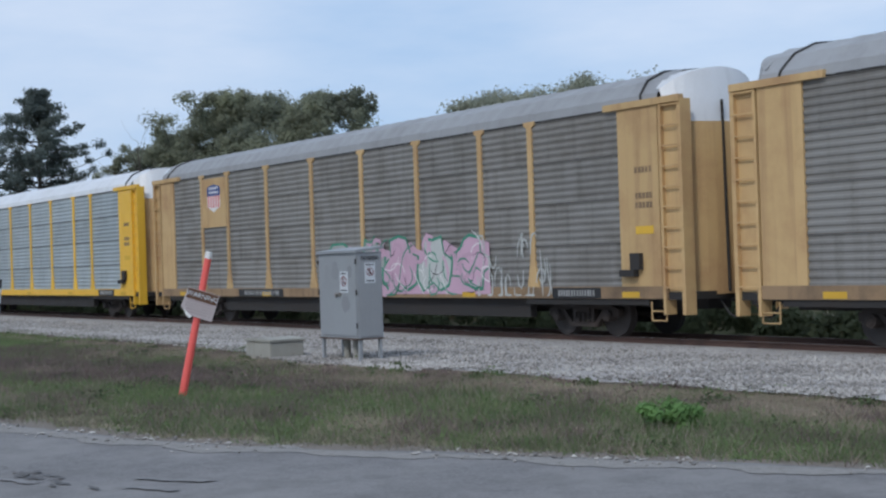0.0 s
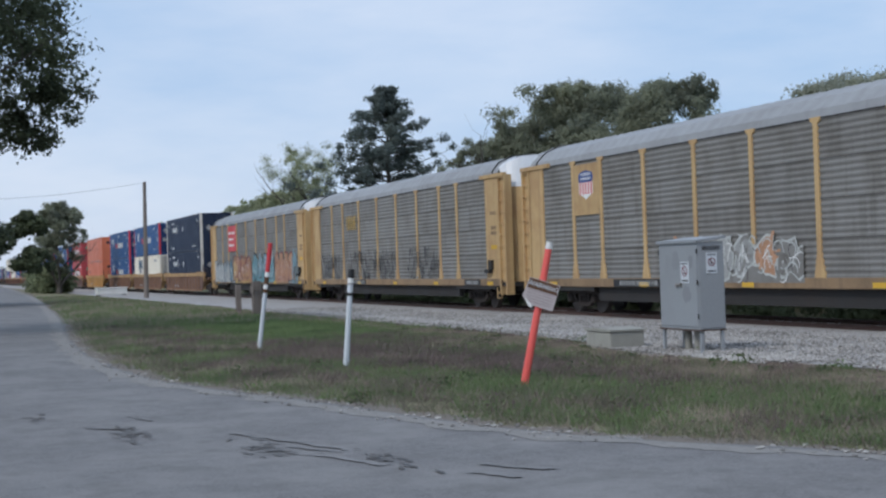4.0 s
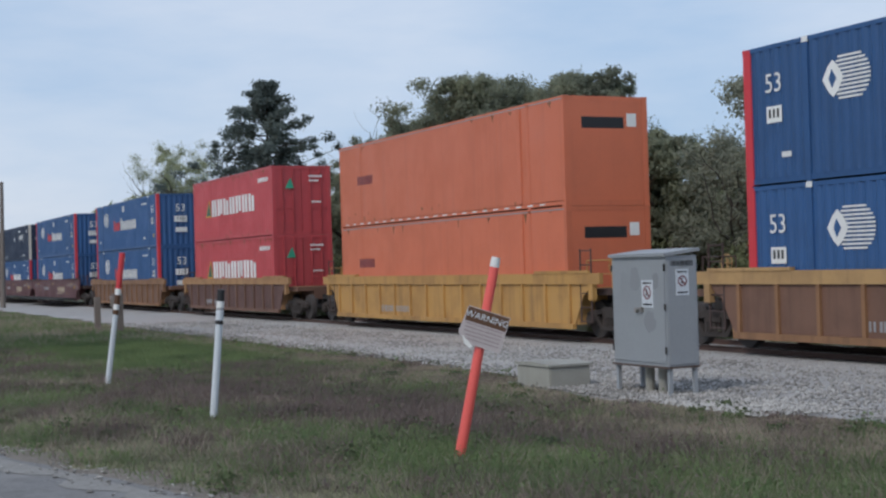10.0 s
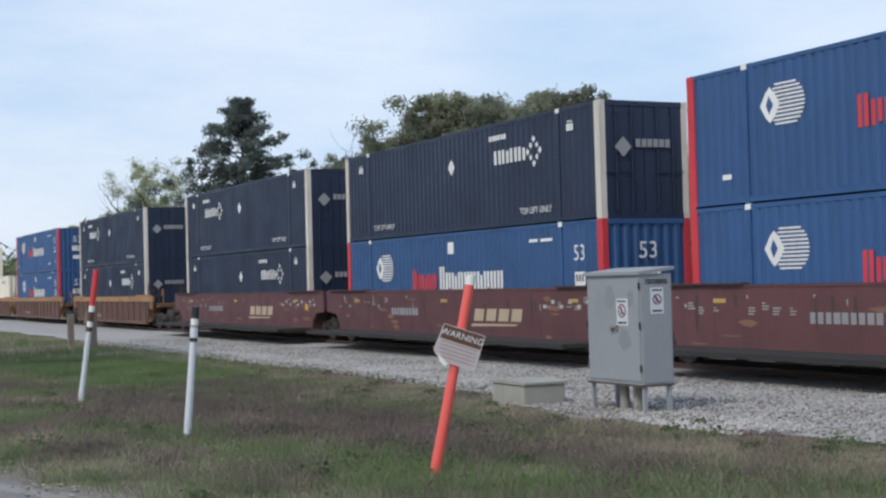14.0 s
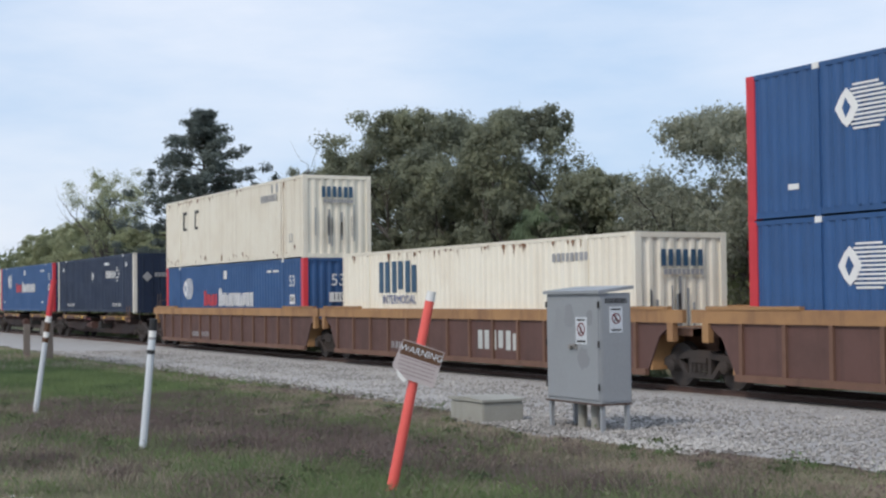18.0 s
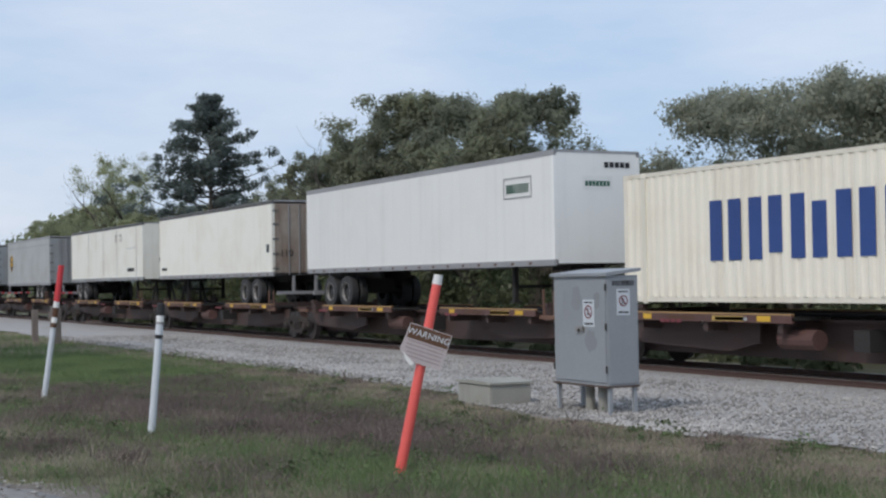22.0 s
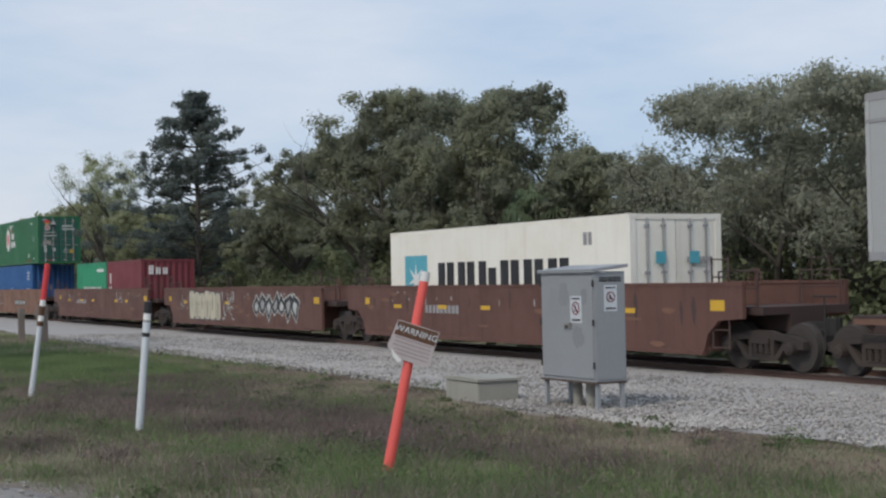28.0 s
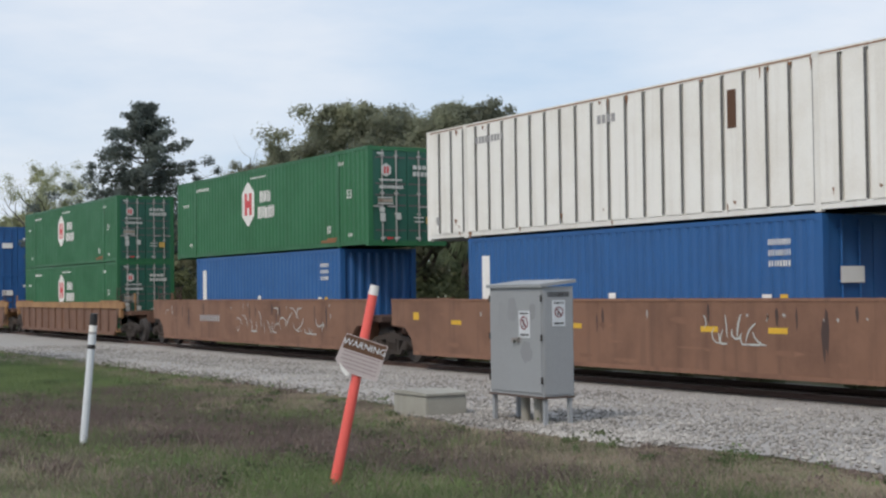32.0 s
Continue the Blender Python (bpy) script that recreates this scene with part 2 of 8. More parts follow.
M["rust_paint"] = material("brown_rust_stain", (0.24, 0.115, 0.055), 0.85, 0, (0.13, 0.065, 0.04), 0.6, 0.3)
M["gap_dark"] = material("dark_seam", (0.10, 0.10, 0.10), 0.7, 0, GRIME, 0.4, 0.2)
M["red"] = plain("red_post_paint", (0.62, 0.045, 0.06), 0.5)
M["mark_white"] = plain("white_marking", (0.8, 0.8, 0.78), 0.5)
M["mark_red"] = plain("red_marking", (0.62, 0.05, 0.06), 0.5)
M["mark_navy"] = plain("dark_blue_marking", (0.03, 0.07, 0.24), 0.5)
M["mark_steel"] = plain("steel_blue_marking", (0.035, 0.095, 0.17), 0.5)
M["mark_black"] = plain("black_marking", (0.02, 0.02, 0.022), 0.5)
M["mark_yellow"] = plain("yellow_marking", (0.66, 0.40, 0.04), 0.6)
M["mark_teal"] = plain("teal_marking", (0.10, 0.42, 0.52), 0.5)
M["mark_grey"] = plain("grey_marking", (0.32, 0.32, 0.33), 0.5)
M["mark_green"] = plain("green_marking", (0.05, 0.35, 0.22), 0.5)
M["mark_deep_green"] = plain("deep_green_marking", (0.02, 0.10, 0.06), 0.5)
M["mark_brown"] = plain("brown_marking", (0.10, 0.045, 0.02), 0.5)
M["mark_gold"] = plain("gold_marking", (0.50, 0.33, 0.09), 0.5)
M["faded_cream"] = plain("faded_cream_marking", (0.50, 0.40, 0.28), 0.6)
M["chalk"] = plain("faint_grey_spray_paint", (0.35, 0.355, 0.345), 0.7)
M["lilac"] = plain("lilac_spray_paint", (0.55, 0.36, 0.46), 0.6)
M["spray_teal"] = plain("teal_spray_paint", (0.13, 0.30, 0.34), 0.6)
M["spray_orange"] = plain("orange_spray_paint", (0.47, 0.26, 0.15), 0.6)
M["spray_pale"] = plain("pale_spray_paint", (0.50, 0.52, 0.50), 0.6)
M["spray_cream"] = plain("cream_spray_paint", (0.52, 0.48, 0.36), 0.6)
M["spray_green"] = plain("green_spray_paint", (0.06, 0.26, 0.17), 0.6)
M["spray_blue"] = plain("blue_spray_paint", (0.22, 0.34, 0.39), 0.6)
M["spray_black"] = plain("black_spray_paint", (0.03, 0.03, 0.035), 0.6)
M["rubber"] = plain("black_rubber", (0.04, 0.04, 0.041), 0.8)
M["hub_dark"] = plain("dark_wheel_steel", (0.05, 0.05, 0.052), 0.7)
M["hub_metal"] = plain("dull_wheel_hub", (0.36, 0.34, 0.32), 0.5, 0.4)
M["cabinet"] = material("grey_cabinet_paint", (0.315, 0.335, 0.355), 0.5, 0.05, (0.27, 0.28, 0.29), 0.5, 0.2, bump=0.05)
M["cabinet_patch"] = material("darker_grey_cabinet_paint", (0.27, 0.285, 0.30), 0.5, 0.05, (0.24, 0.25, 0.26), 0.5, 0.2, bump=0.05)
M["cabinet_rust"] = material("rusted_cabinet_edge", (0.085, 0.055, 0.042), 0.85, 0, (0.17, 0.15, 0.14), 0.6, 0, scale=6)
M["concrete"] = material("pale_concrete", (0.34, 0.335, 0.30), 0.85, 0, (0.21, 0.20, 0.17), 0.6, 0.35, bump=0.4)
M["post_red"] = material("salmon_red_plastic", (0.78, 0.12, 0.10), 0.45, 0, (0.62, 0.10, 0.09), 0.4, 0.2, bump=0.03)
M["post_white"] = material("weathered_white_plastic", (0.62, 0.66, 0.70), 0.5, 0, (0.45, 0.47, 0.48), 0.4, 0.2, bump=0.03)
M["sign_face"] = material("faded_sign_sheet", (0.44, 0.39, 0.39), 0.5, 0, (0.34, 0.29, 0.29), 0.5, 0.2, bump=0.03)
M["sign_print"] = plain("faded_sign_print", (0.30, 0.24, 0.24), 0.6)
M["pole_wood"] = material("weathered_pole_wood", (0.20, 0.17, 0.15), 0.85, 0, (0.12, 0.10, 0.09), 0.5, 0.6, bump=0.4)
M["rail"] = material("rusty_rail_steel", (0.09, 0.052, 0.042), 0.75, 0.1, (0.075, 0.045, 0.035), 0.5, 0)
M["rail_head"] = material("polished_rail_head", (0.35, 0.33, 0.32), 0.3, 0.8, (0.2, 0.14, 0.11), 0.3, 0)
M["tie"] = material("creosoted_tie_wood", (0.085, 0.07, 0.06), 0.9, 0, (0.15, 0.13, 0.11), 0.5, 0, bump=0.5, tone=0.3)
M["gravel"] = material("grey_gravel_bed", (0.375, 0.362, 0.35), 0.95, 0, (0.25, 0.238, 0.225), 0.6, 0, scale=1.6, bump=1.0, grain=22.0, spread=0.25, tone=0.0)
M["asphalt"] = material("worn_grey_asphalt", (0.182, 0.178, 0.178), 0.95, 0, (0.112, 0.11, 0.11), 0.6, 0.35, scale=9, bump=0.25, grain=34, spread=0.6, way=(0.5, 2.2, 1), tone=0.0, pale=((0.27, 0.263, 0.257), 0.55, 0.8))
M["shoulder"] = material("pale_sandy_shoulder", (0.255, 0.245, 0.232), 0.95, 0, (0.17, 0.162, 0.15), 0.85, 0, scale=12, bump=0.3, grain=50, spread=0.4, tone=0.0)
M["dirt"] = material("bare_roadside_dirt", (0.20, 0.175, 0.15), 0.95, 0, (0.12, 0.105, 0.085), 0.9, 0, scale=9, bump=0.4, grain=50, spread=0.4, tone=0.0)
M["soil"] = material("grassy_soil", (0.21, 0.19, 0.125), 0.95, 0, (0.15, 0.17, 0.07), 1.0, 0, scale=0.6, bump=0.8, grain=18, spread=0.25)
M["bark"] = material("grey_brown_bark", (0.10, 0.09, 0.08), 0.95, 0, (0.065, 0.057, 0.05), 0.6, 0.3, bump=0.8, grain=14)
# oak, bare and brush tones are lifted and cooled to hold some haze
M["oak_leaf"] = leaf_material("oak_leaves", (0.17, 0.186, 0.145), (0.35, 0.365, 0.24), 0.5, 0.22, 0.5)
M["pine_leaf"] = leaf_material("pine_needles", (0.115, 0.138, 0.13), (0.21, 0.245, 0.215), 0.55, 0.16, 0.55)
M["pale_leaf"] = leaf_material("pale_spring_leaves", (0.25, 0.275, 0.17), (0.48, 0.50, 0.31), 0.55, 0.3, 0.5)
M["bare_leaf"] = leaf_material("thin_olive_leaves", (0.24, 0.255, 0.20), (0.41, 0.42, 0.32), 0.45, 0.35, 0.5)
M["brush_leaf"] = leaf_material("brush_leaves", (0.12, 0.142, 0.09), (0.275, 0.305, 0.165), 0.35, 0.25, 0.45)
M["palm_leaf"] = leaf_material("palm_fronds", (0.10, 0.14, 0.085), (0.19, 0.24, 0.14), 0.55, 0.3, 0.4)
# oak leaves darkened to paint in a backlit crown
M["backlit_oak_leaf"] = leaf_material("backlit_roadside_oak_leaves", (0.05, 0.062, 0.042), (0.12, 0.14, 0.075), 0.5, 0.2, 0.3)
M["grass"] = leaf_material("green_grass", (0.118, 0.165, 0.08), (0.235, 0.31, 0.14), 0.5, 0.3, 0.4)
M["olive_grass"] = leaf_material("olive_grass", (0.16, 0.162, 0.115), (0.285, 0.28, 0.20), 0.5, 0.35, 0.4)
M["bright_weed"] = leaf_material("bright_green_weed_leaves", (0.14, 0.25, 0.09), (0.25, 0.42, 0.15), 0.4, 0.3, 0.4)
M["leafy_weed"] = leaf_material("dark_leafy_weeds", (0.075, 0.098, 0.055), (0.15, 0.18, 0.09), 0.4, 0.3, 0.3)
M["dry_grass"] = leaf_material("dry_tan_grass", (0.26, 0.215, 0.178), (0.47, 0.395, 0.32), 0.5, 0.35, 0.35)
M["weed"] = leaf_material("dead_brown_weeds", (0.14, 0.11, 0.105), (0.26, 0.205, 0.185), 0.6, 0.3, 0.35)


# ---- mesh helpers ----
def box(bm, x0, x1, y0, y1, z0, z1):
    v = [bm.verts.new(p) for p in ((x0, y0, z0), (x1, y0, z0), (x1, y1, z0), (x0, y1, z0), (x0, y0, z1), (x1, y0, z1), (x1, y1, z1), (x0, y1, z1))]
    for f in ((3, 2, 1, 0), (4, 5, 6, 7), (0, 1, 5, 4), (1, 2, 6, 5), (2, 3, 7, 6), (3, 0, 4, 7)):
        bm.faces.new([v[i] for i in f])


def prism(bm, points, axis, a, b):
    """A polygon of (u, w) pushed along an axis: y takes (x, z), x takes (y, z), z takes (x, y)."""
    place = {"y": lambda u, w, s: (u, s, w), "x": lambda u, w, s: (s, u, w), "z": lambda u, w, s: (u, w, s)}[axis]
    lo = [bm.verts.new(place(u, w, a)) for u, w in points]
    hi = [bm.verts.new(place(u, w, b)) for u, w in points]
    bm.faces.new(lo)
    bm.faces.new(hi[::-1])
    k = len(points)
    for i in range(k):
        bm.faces.new((lo[i], hi[i], hi[(i + 1) % k], lo[(i + 1) % k]))


def tube(bm, p, q, r0, r1=None, n=10, caps=True):
    r1 = r0 if r1 is None else r1
    p, q = Vector(p), Vector(q)
    turn = (q - p).to_track_quat("Z", "Y").to_matrix()
    rings = []
    for c, r in ((p, r0), (q, r1)):
        rings.append([bm.verts.new(c + turn @ Vector((r * math.cos(6.28318 * i / n), r * math.sin(6.28318 * i / n), 0))) for i in range(n)])
    for i in range(n):
        bm.faces.new((rings[0][i], rings[0][(i + 1) % n], rings[1][(i + 1) % n], rings[1][i]))
    if caps:
        bm.faces.new(rings[0][::-1])
        bm.faces.new(rings[1])


def strip(bm, profile, a, b, axis, shift=(0, 0, 0)):
    """A folded sheet: its profile of (u, depth) is drawn out from a to b. axis 'z': u is x, drawn up; axis 'x': u is z, drawn along."""
    rows = []
    for s in (a, b):
        if axis == "z":
            rows.append([bm.verts.new((u + shift[0], d + shift[1], s)) for u, d in profile])
        else:
            rows.append([bm.verts.new((s, d + shift[1], u + shift[2])) for u, d in profile])
    for i in range(len(profile) - 1):
        bm.faces.new((rows[0][i], rows[0][i + 1], rows[1][i + 1], rows[1][i]))


def folds(a, b, pitch, depth, flat=0.32, base=0.0):
    """A trapezoid fold from a to b."""
    n = max(1, round((b - a) / pitch))
    p = (b - a) / n
    pts = []
    for i in range(n):
        s = a + i * p
        pts += [(s, base), (s + flat * p, base), (s + 0.5 * p, base + depth), (s + (0.5 + flat) * p, base + depth)]
    pts.append((b, base))
    return pts


def mesh_of(name, bm, mat):
    bmesh.ops.recalc_face_normals(bm, faces=bm.faces)
    me = bpy.data.meshes.new(name)
    bm.to_mesh(me)
    bm.free()
    me.materials.append(M[mat] if isinstance(mat, str) else mat)
    return me


SMALL = {"number_mark", "stencil", "small_print", "rivet_line", "scrawl", "side_mark", "end_mark", "side_marker", "reflector", "emblem_mark", "shield_letters", "name_mark", "notice_mark", "rust_streak", "seam", "far_ties", "paint_stroke", "hinge_row", "rust_spot", "dash_line"}


def part(name, bm, mat, parent, label="", at=None):
    """One mesh object under a thing or under a part. bm may be a mesh made before."""
    me = bm if isinstance(bm, bpy.types.Mesh) else mesh_of(name, bm, mat)
    ob = new(name, me)
    ob.parent = parent
    if at is not None:
        ob.matrix_basis = at if isinstance(at, Matrix) else Matrix.Translation(at)
    if label:
        ob["label"] = label
    if name in SMALL:
        ob["kind"] = "stuff"
    return ob


def boxes(*lots):
    bm = bmesh.new()
    for b in lots:
        box(bm, *b)
    return bm


def thing(name, label, category, at=(0, 0, 0), group="", kind=""):
    ob = new(name)
    ob.empty_display_size = 0.3
    ob.matrix_basis = at if isinstance(at, Matrix) else Matrix.Translation(at)
    return tagged(ob, label, category, group, kind)


TEXTS = {}


def letters(text, height, mat):
    """Letters with the built-in font, lying in the x-z plane, facing -y, centred."""
    key = (text, height, mat)
    if key not in TEXTS:
        c = bpy.data.curves.new("letters", "FONT")
        c.body, c.size, c.align_x, c.align_y, c.extrude, c.resolution_u = text, height * 1.4, "CENTER", "CENTER", 0.002, 3
        ob = new("letters", c)
        ob.matrix_basis = pose(0, 0, 0, 90, 0, 0)
        me = bpy.data.meshes.new_from_object(ob.evaluated_get(bpy.context.evaluated_depsgraph_get()))
        me.transform(pose(0, 0, 0, 90, 0, 0))
        me.materials.clear()
        me.materials.append(M[mat])
        bpy.data.objects.remove(ob)
        TEXTS[key] = me
    return TEXTS[key]


def bars(bm, x0, x1, z0, z1, n, y, solid=False, seed=1):
    """A row of n plain upright bars that stand in for a line of writing, on a face that looks to -y."""
    rnd = random.Random(seed + 31 * n)
    w = (x1 - x0) / n
    for i in range(n):
        a, b = x0 + i * w + rnd.uniform(0.06, 0.2) * w, x0 + (i + 1) * w - rnd.uniform(0.06, 0.2) * w
        if solid:
            box(bm, a, b, y - 0.004, y, z0, z1)
        else:
            s = (b - a) * rnd.uniform(0.28, 0.40)
            box(bm, a, a + s, y - 0.004, y, z0, z1)
            box(bm, b - s, b, y - 0.004, y, z0, z1)


def block_marks(parent, x0, x1, z0, z1, n, y, mat, label="", thick=0.36, lower=1.0):
    """The same for large marks, each pair of bars a part of its own; after the first one they reach to a lower share of the height."""
    w = (x1 - x0) / n
    for i in range(n):
        bm = bmesh.new()
        a, b = x0 + i * w + 0.1 * w, x0 + (i + 1) * w - 0.1 * w
        s = (b - a) * thick
        top = z0 + (z1 - z0) * (lower if i else 1.0)
        low = z0 + (z1 - z0) * (0.10 if i % 3 == 1 else 0.0)
        box(bm, a, a + s, y - 0.004, y, z0, top)
        box(bm, b - s, b, y - 0.004, y, low, top - (z1 - z0) * (0.14 if i % 4 == 2 else 0.0))
        part("block_mark", bm, mat, parent, label)


def end_bars(bm, y0, y1, z0, z1, n, x):
    w = (y1 - y0) / n
    for i in range(n):
        box(bm, x, x + 0.004, y0 + i * w + 0.1 * w, y0 + (i + 1) * w - 0.1 * w, z0, z1)


# ---- ground, road, track bed ----
GROUND = -0.10


def sheet(name, rows, mat, label, category, kind="structure"):
    """A surface from rows of points that have the same count."""
    verts = [p for r in rows for p in r]
    k = len(rows[0])
    faces = [(i * k + j, i * k + j + 1, (i + 1) * k + j + 1, (i + 1) * k + j) for i in range(len(rows) - 1) for j in range(k - 1)]
    me = bpy.data.meshes.new(name)
    me.from_pydata(verts, [], faces)
    me.materials.append(M[mat])
    bm = bmesh.new()
    bm.from_mesh(me)
    bmesh.ops.recalc_face_normals(bm, faces=bm.faces)
    if sum(f.normal.z for f in bm.faces) < 0:
        bmesh.ops.reverse_faces(bm, faces=bm.faces)
    bm.to_mesh(me)
    bm.free()
    return tagged(new(name, me), label, category, kind=kind)


def ground_height(x, y):
    if y < 12.0:
        return GROUND - 0.05 * math.exp(-((y - 8.6) / 1.6) ** 2) * (1 if x < -6 else 0)
    if y < 16.5:
        return GROUND - 0.11 * (y - 12.0) / 4.5
    return -0.21


xs = [-2600, -900, -400, -200, -120, *np.arange(-90, 20, 1.5), 60, 200, 900, 2600]
ys = [-2600, -700, -200, -60, -20, -8, -4, 0, *np.arange(1, 30, 0.75), 36, 60, 150, 600, 2600]
sheet("ground", [[(float(x), float(y), ground_height(x, y) - (0.05 if 11.5 < y < 28 else 0.02)) for y in ys] for x in xs], "soil", "grassy soil that reaches the horizon", "ground")

# the edge of the road on the track's side, from far along the track to the crossing
EDGE = [(-600, 22.0), (-300, 13.5), (-180, 9.6), (-120, 7.2), (-80, 5.0), (-55, 3.5), (-40, 2.35), (-30, 1.75), (-24, 1.65), (-19.5, 1.85), (-16.5, 2.35), (-14.3, 2.95), (-11.6, 3.55),
        (-9.4, 4.05), (-7.4, 4.8), (-5.2, 6.1), (-3.2, 7.2), (-1.8, 8.0), (0.2, 9.4), (1.6, 11.4), (2.2, 14.0), (2.4, 17.0)]


def smooth_line(points, step):
    out = []
    pts = [Vector((*p, 0)) for p in points]
    for i in range(len(pts) - 1):
        p0, p1, p2, p3 = pts[max(0, i - 1)], pts[i], pts[i + 1], pts[min(len(pts) - 1, i + 2)]
        n = max(1, min(40, int((p2 - p1).length / step)))
        for k in range(n):
            t = k / n
            q = 0.5 * ((2 * p1) + (p2 - p0) * t + (2 * p0 - 5 * p1 + 4 * p2 - p3) * t * t + (3 * p1 - p0 - 3 * p2 + p3) * t ** 3)
            out.append((q.x, q.y))
    out.append(points[-1])
    return out


edge_line = smooth_line(EDGE, 0.08)
rnd = random.Random(5)
verge = []
for i, (x, y) in enumerate(edge_line):
    a = edge_line[min(i + 1, len(edge_line) - 1)]
    b = edge_line[max(i - 1, 0)]
    d = Vector((a[0] - b[0], a[1] - b[1])).normalized()
    verge.append((x, y, -d.y, d.x))
road_rows = []
for x, y, nx, ny in verge:
    j = 0.12 * noise.noise(Vector((x * 1.1, y * 1.1, 9)))
    far = -7.5 if x > -25 else max(-7.5, y - 8.8)
    px, py = x + nx * (j + 0.05), y + ny * (j + 0.05)
    if x > -3:
        road_rows.append([(px, py, -0.078), (px * 0.5 + 6, py * 0.7 - 1, -0.076), (13.5, min(py, 17), -0.078), (13.6, min(py, 17) - 0.01, -0.1)])
    else:
        road_rows.append([(px, py, -0.078), (px, (py + far) / 2, -0.06), (px, far + 0.01, -0.078), (px, far - 0.2, -0.1)])
sheet("road", road_rows, "asphalt", "worn grey asphalt road with a ragged edge", "road")
sheet("road_branch", [[(-3.2, -7.8, -0.079), (-3.2, 5.6, -0.079)], [(14, -7.8, -0.079), (14, 8.6, -0.079)]], "asphalt", "worn grey asphalt at the junction", "road")
shoulder_rows = []
for x, y, nx, ny in verge:
    w0 = 0.12 + 0.5 * noise.noise(Vector((x * 0.9, y * 0.9, 1))) + 0.18 * noise.noise(Vector((x * 3, y * 3, 1)))
    w1 = 0.42 + 0.35 * noise.noise(Vector((x * 1.1, y * 1.1, 5))) + 0.14 * noise.noise(Vector((x * 3, y * 3, 5))) + 0.05 * noise.noise(Vector((x * 12, y * 12, 5)))
    shoulder_rows.append([(x + nx * w0, y + ny * w0, -0.11), (x - nx * 0.05, y - ny * 0.05, -0.074), (x - nx * w1, y - ny * w1, -0.073 + 0.004 * max(0.0, w1))])
sheet("roadside_dirt", [[(x + nx * (0.55 + 0.55 * noise.noise(Vector((x * 0.8, y * 0.8, 21))) + 0.2 * noise.noise(Vector((x * 4, y * 4, 21)))), y + ny * (0.55 + 0.55 * noise.noise(Vector((x * 0.8, y * 0.8, 21))) + 0.2 * noise.noise(Vector((x * 4, y * 4, 21)))), -0.112), (x + nx * 0.2, y + ny * 0.2, -0.098), (x - nx * 0.02, y - ny * 0.02, -0.085)] for x, y, nx, ny in verge],
      "dirt", "bare brown dirt between the road and the grass", "roadside dirt")
sheet("road_shoulder", shoulder_rows, "shoulder", "pale sandy strip along the road's edge", "road shoulder")
# patches and cracks in the asphalt
patch_m = material("dark_asphalt_patch", (0.14, 0.137, 0.135), 0.95, 0, (0.115, 0.115, 0.115), 0.5, 0, bump=0.5, spread=0.2)
for cx, cy, rx, ry, count in ((-10.9, 0.35, 0.8, 0.22, 34), (-8.6, 1.4, 0.9, 0.24, 40), (-6.9, 2.3, 1.0, 0.2, 22), (-13.2, -0.5, 0.9, 0.2, 14)):
    bm = bmesh.new()
    for _ in range(count):
        x, y = cx + rx * rnd.gauss(0, 0.5), cy + 0.36 * rx * rnd.gauss(0, 0.12) + ry * rnd.gauss(0, 0.5)
        le, w, a = rnd.uniform(0.03, 0.2), rnd.uniform(0.006, 0.045), rnd.gauss(0.36, 0.55)
        ca, sa = math.cos(a), math.sin(a)
        ring = [(-le, 0), (-le * 0.4, -w), (le * 0.3, -w * rnd.uniform(0.3, 1)), (le, 0), (le * 0.35, w), (-le * 0.3, w * rnd.uniform(0.3, 1))]
        z = -0.054 + rnd.uniform(0, 0.003)
        bm.faces.new([bm.verts.new((x + u * ca - v * sa, y + u * sa + v * ca, z)) for u, v in ring])
    tagged(new("road_patch", mesh_of("road_patch", bm, patch_m)), "dark broken patch in the asphalt", "road patch", kind="structure")
worn_m = material("pale_worn_asphalt", (0.25, 0.245, 0.245), 0.95, 0, (0.17, 0.168, 0.168), 0.8, 0, bump=0.5, spread=0.2)
CRACKS = (((-14, 0.2), (-11, 1.1), (-8.5, 1.9), (-6, 3.0), (-4, 4.3)), ((-13.5, -0.6), (-10.9, 0.3), (-8.6, 1.35), (-6.5, 2.2), (-4, 3.6)), ((-11, 0.9), (-9.5, 1.1), (-7.2, 2.4)))
dark, worn = bmesh.new(), bmesh.new()
for path in CRACKS:
    line = smooth_line(path, 0.08)
    shift = [0.16 * noise.noise(Vector((x * 2.1, y * 2.1, 3))) + 0.05 * noise.noise(Vector((x * 9, y * 9, 3))) for x, y in line]
    for (x0, y0), (x1, y1), j0, j1 in zip(line, line[1:], shift, shift[1:]):
        w = 0.004 + 0.025 * max(0.0, noise.noise(Vector((x0 * 3, y0 * 3, 2))))
        k = noise.noise(Vector((x0 * 0.9, y0 * 0.9, 7)))
        if k > 0.36:
            dark.faces.new([dark.verts.new(p) for p in ((x0, y0 + j0, -0.055), (x1, y1 + j1, -0.055), (x1, y1 + w + j1, -0.055), (x0, y0 + w + j0, -0.055))])
        if k > 0.2:
            b0, b1 = (0.09 + 0.16 * noise.noise(Vector((q * 1.7, 4, 1))) for q in (x0, x1))
            worn.faces.new([worn.verts.new(p) for p in ((x0, y0 + j0 + w, -0.057), (x1, y1 + j1 + w, -0.057), (x1, y1 + w + j1 + max(0.01, b1), -0.057), (x0, y0 + w + j0 + max(0.01, b0), -0.057))])
tagged(new("road_crack", mesh_of("road_crack", dark, patch_m)), "thin broken cracks across the asphalt", "road crack", kind="structure")
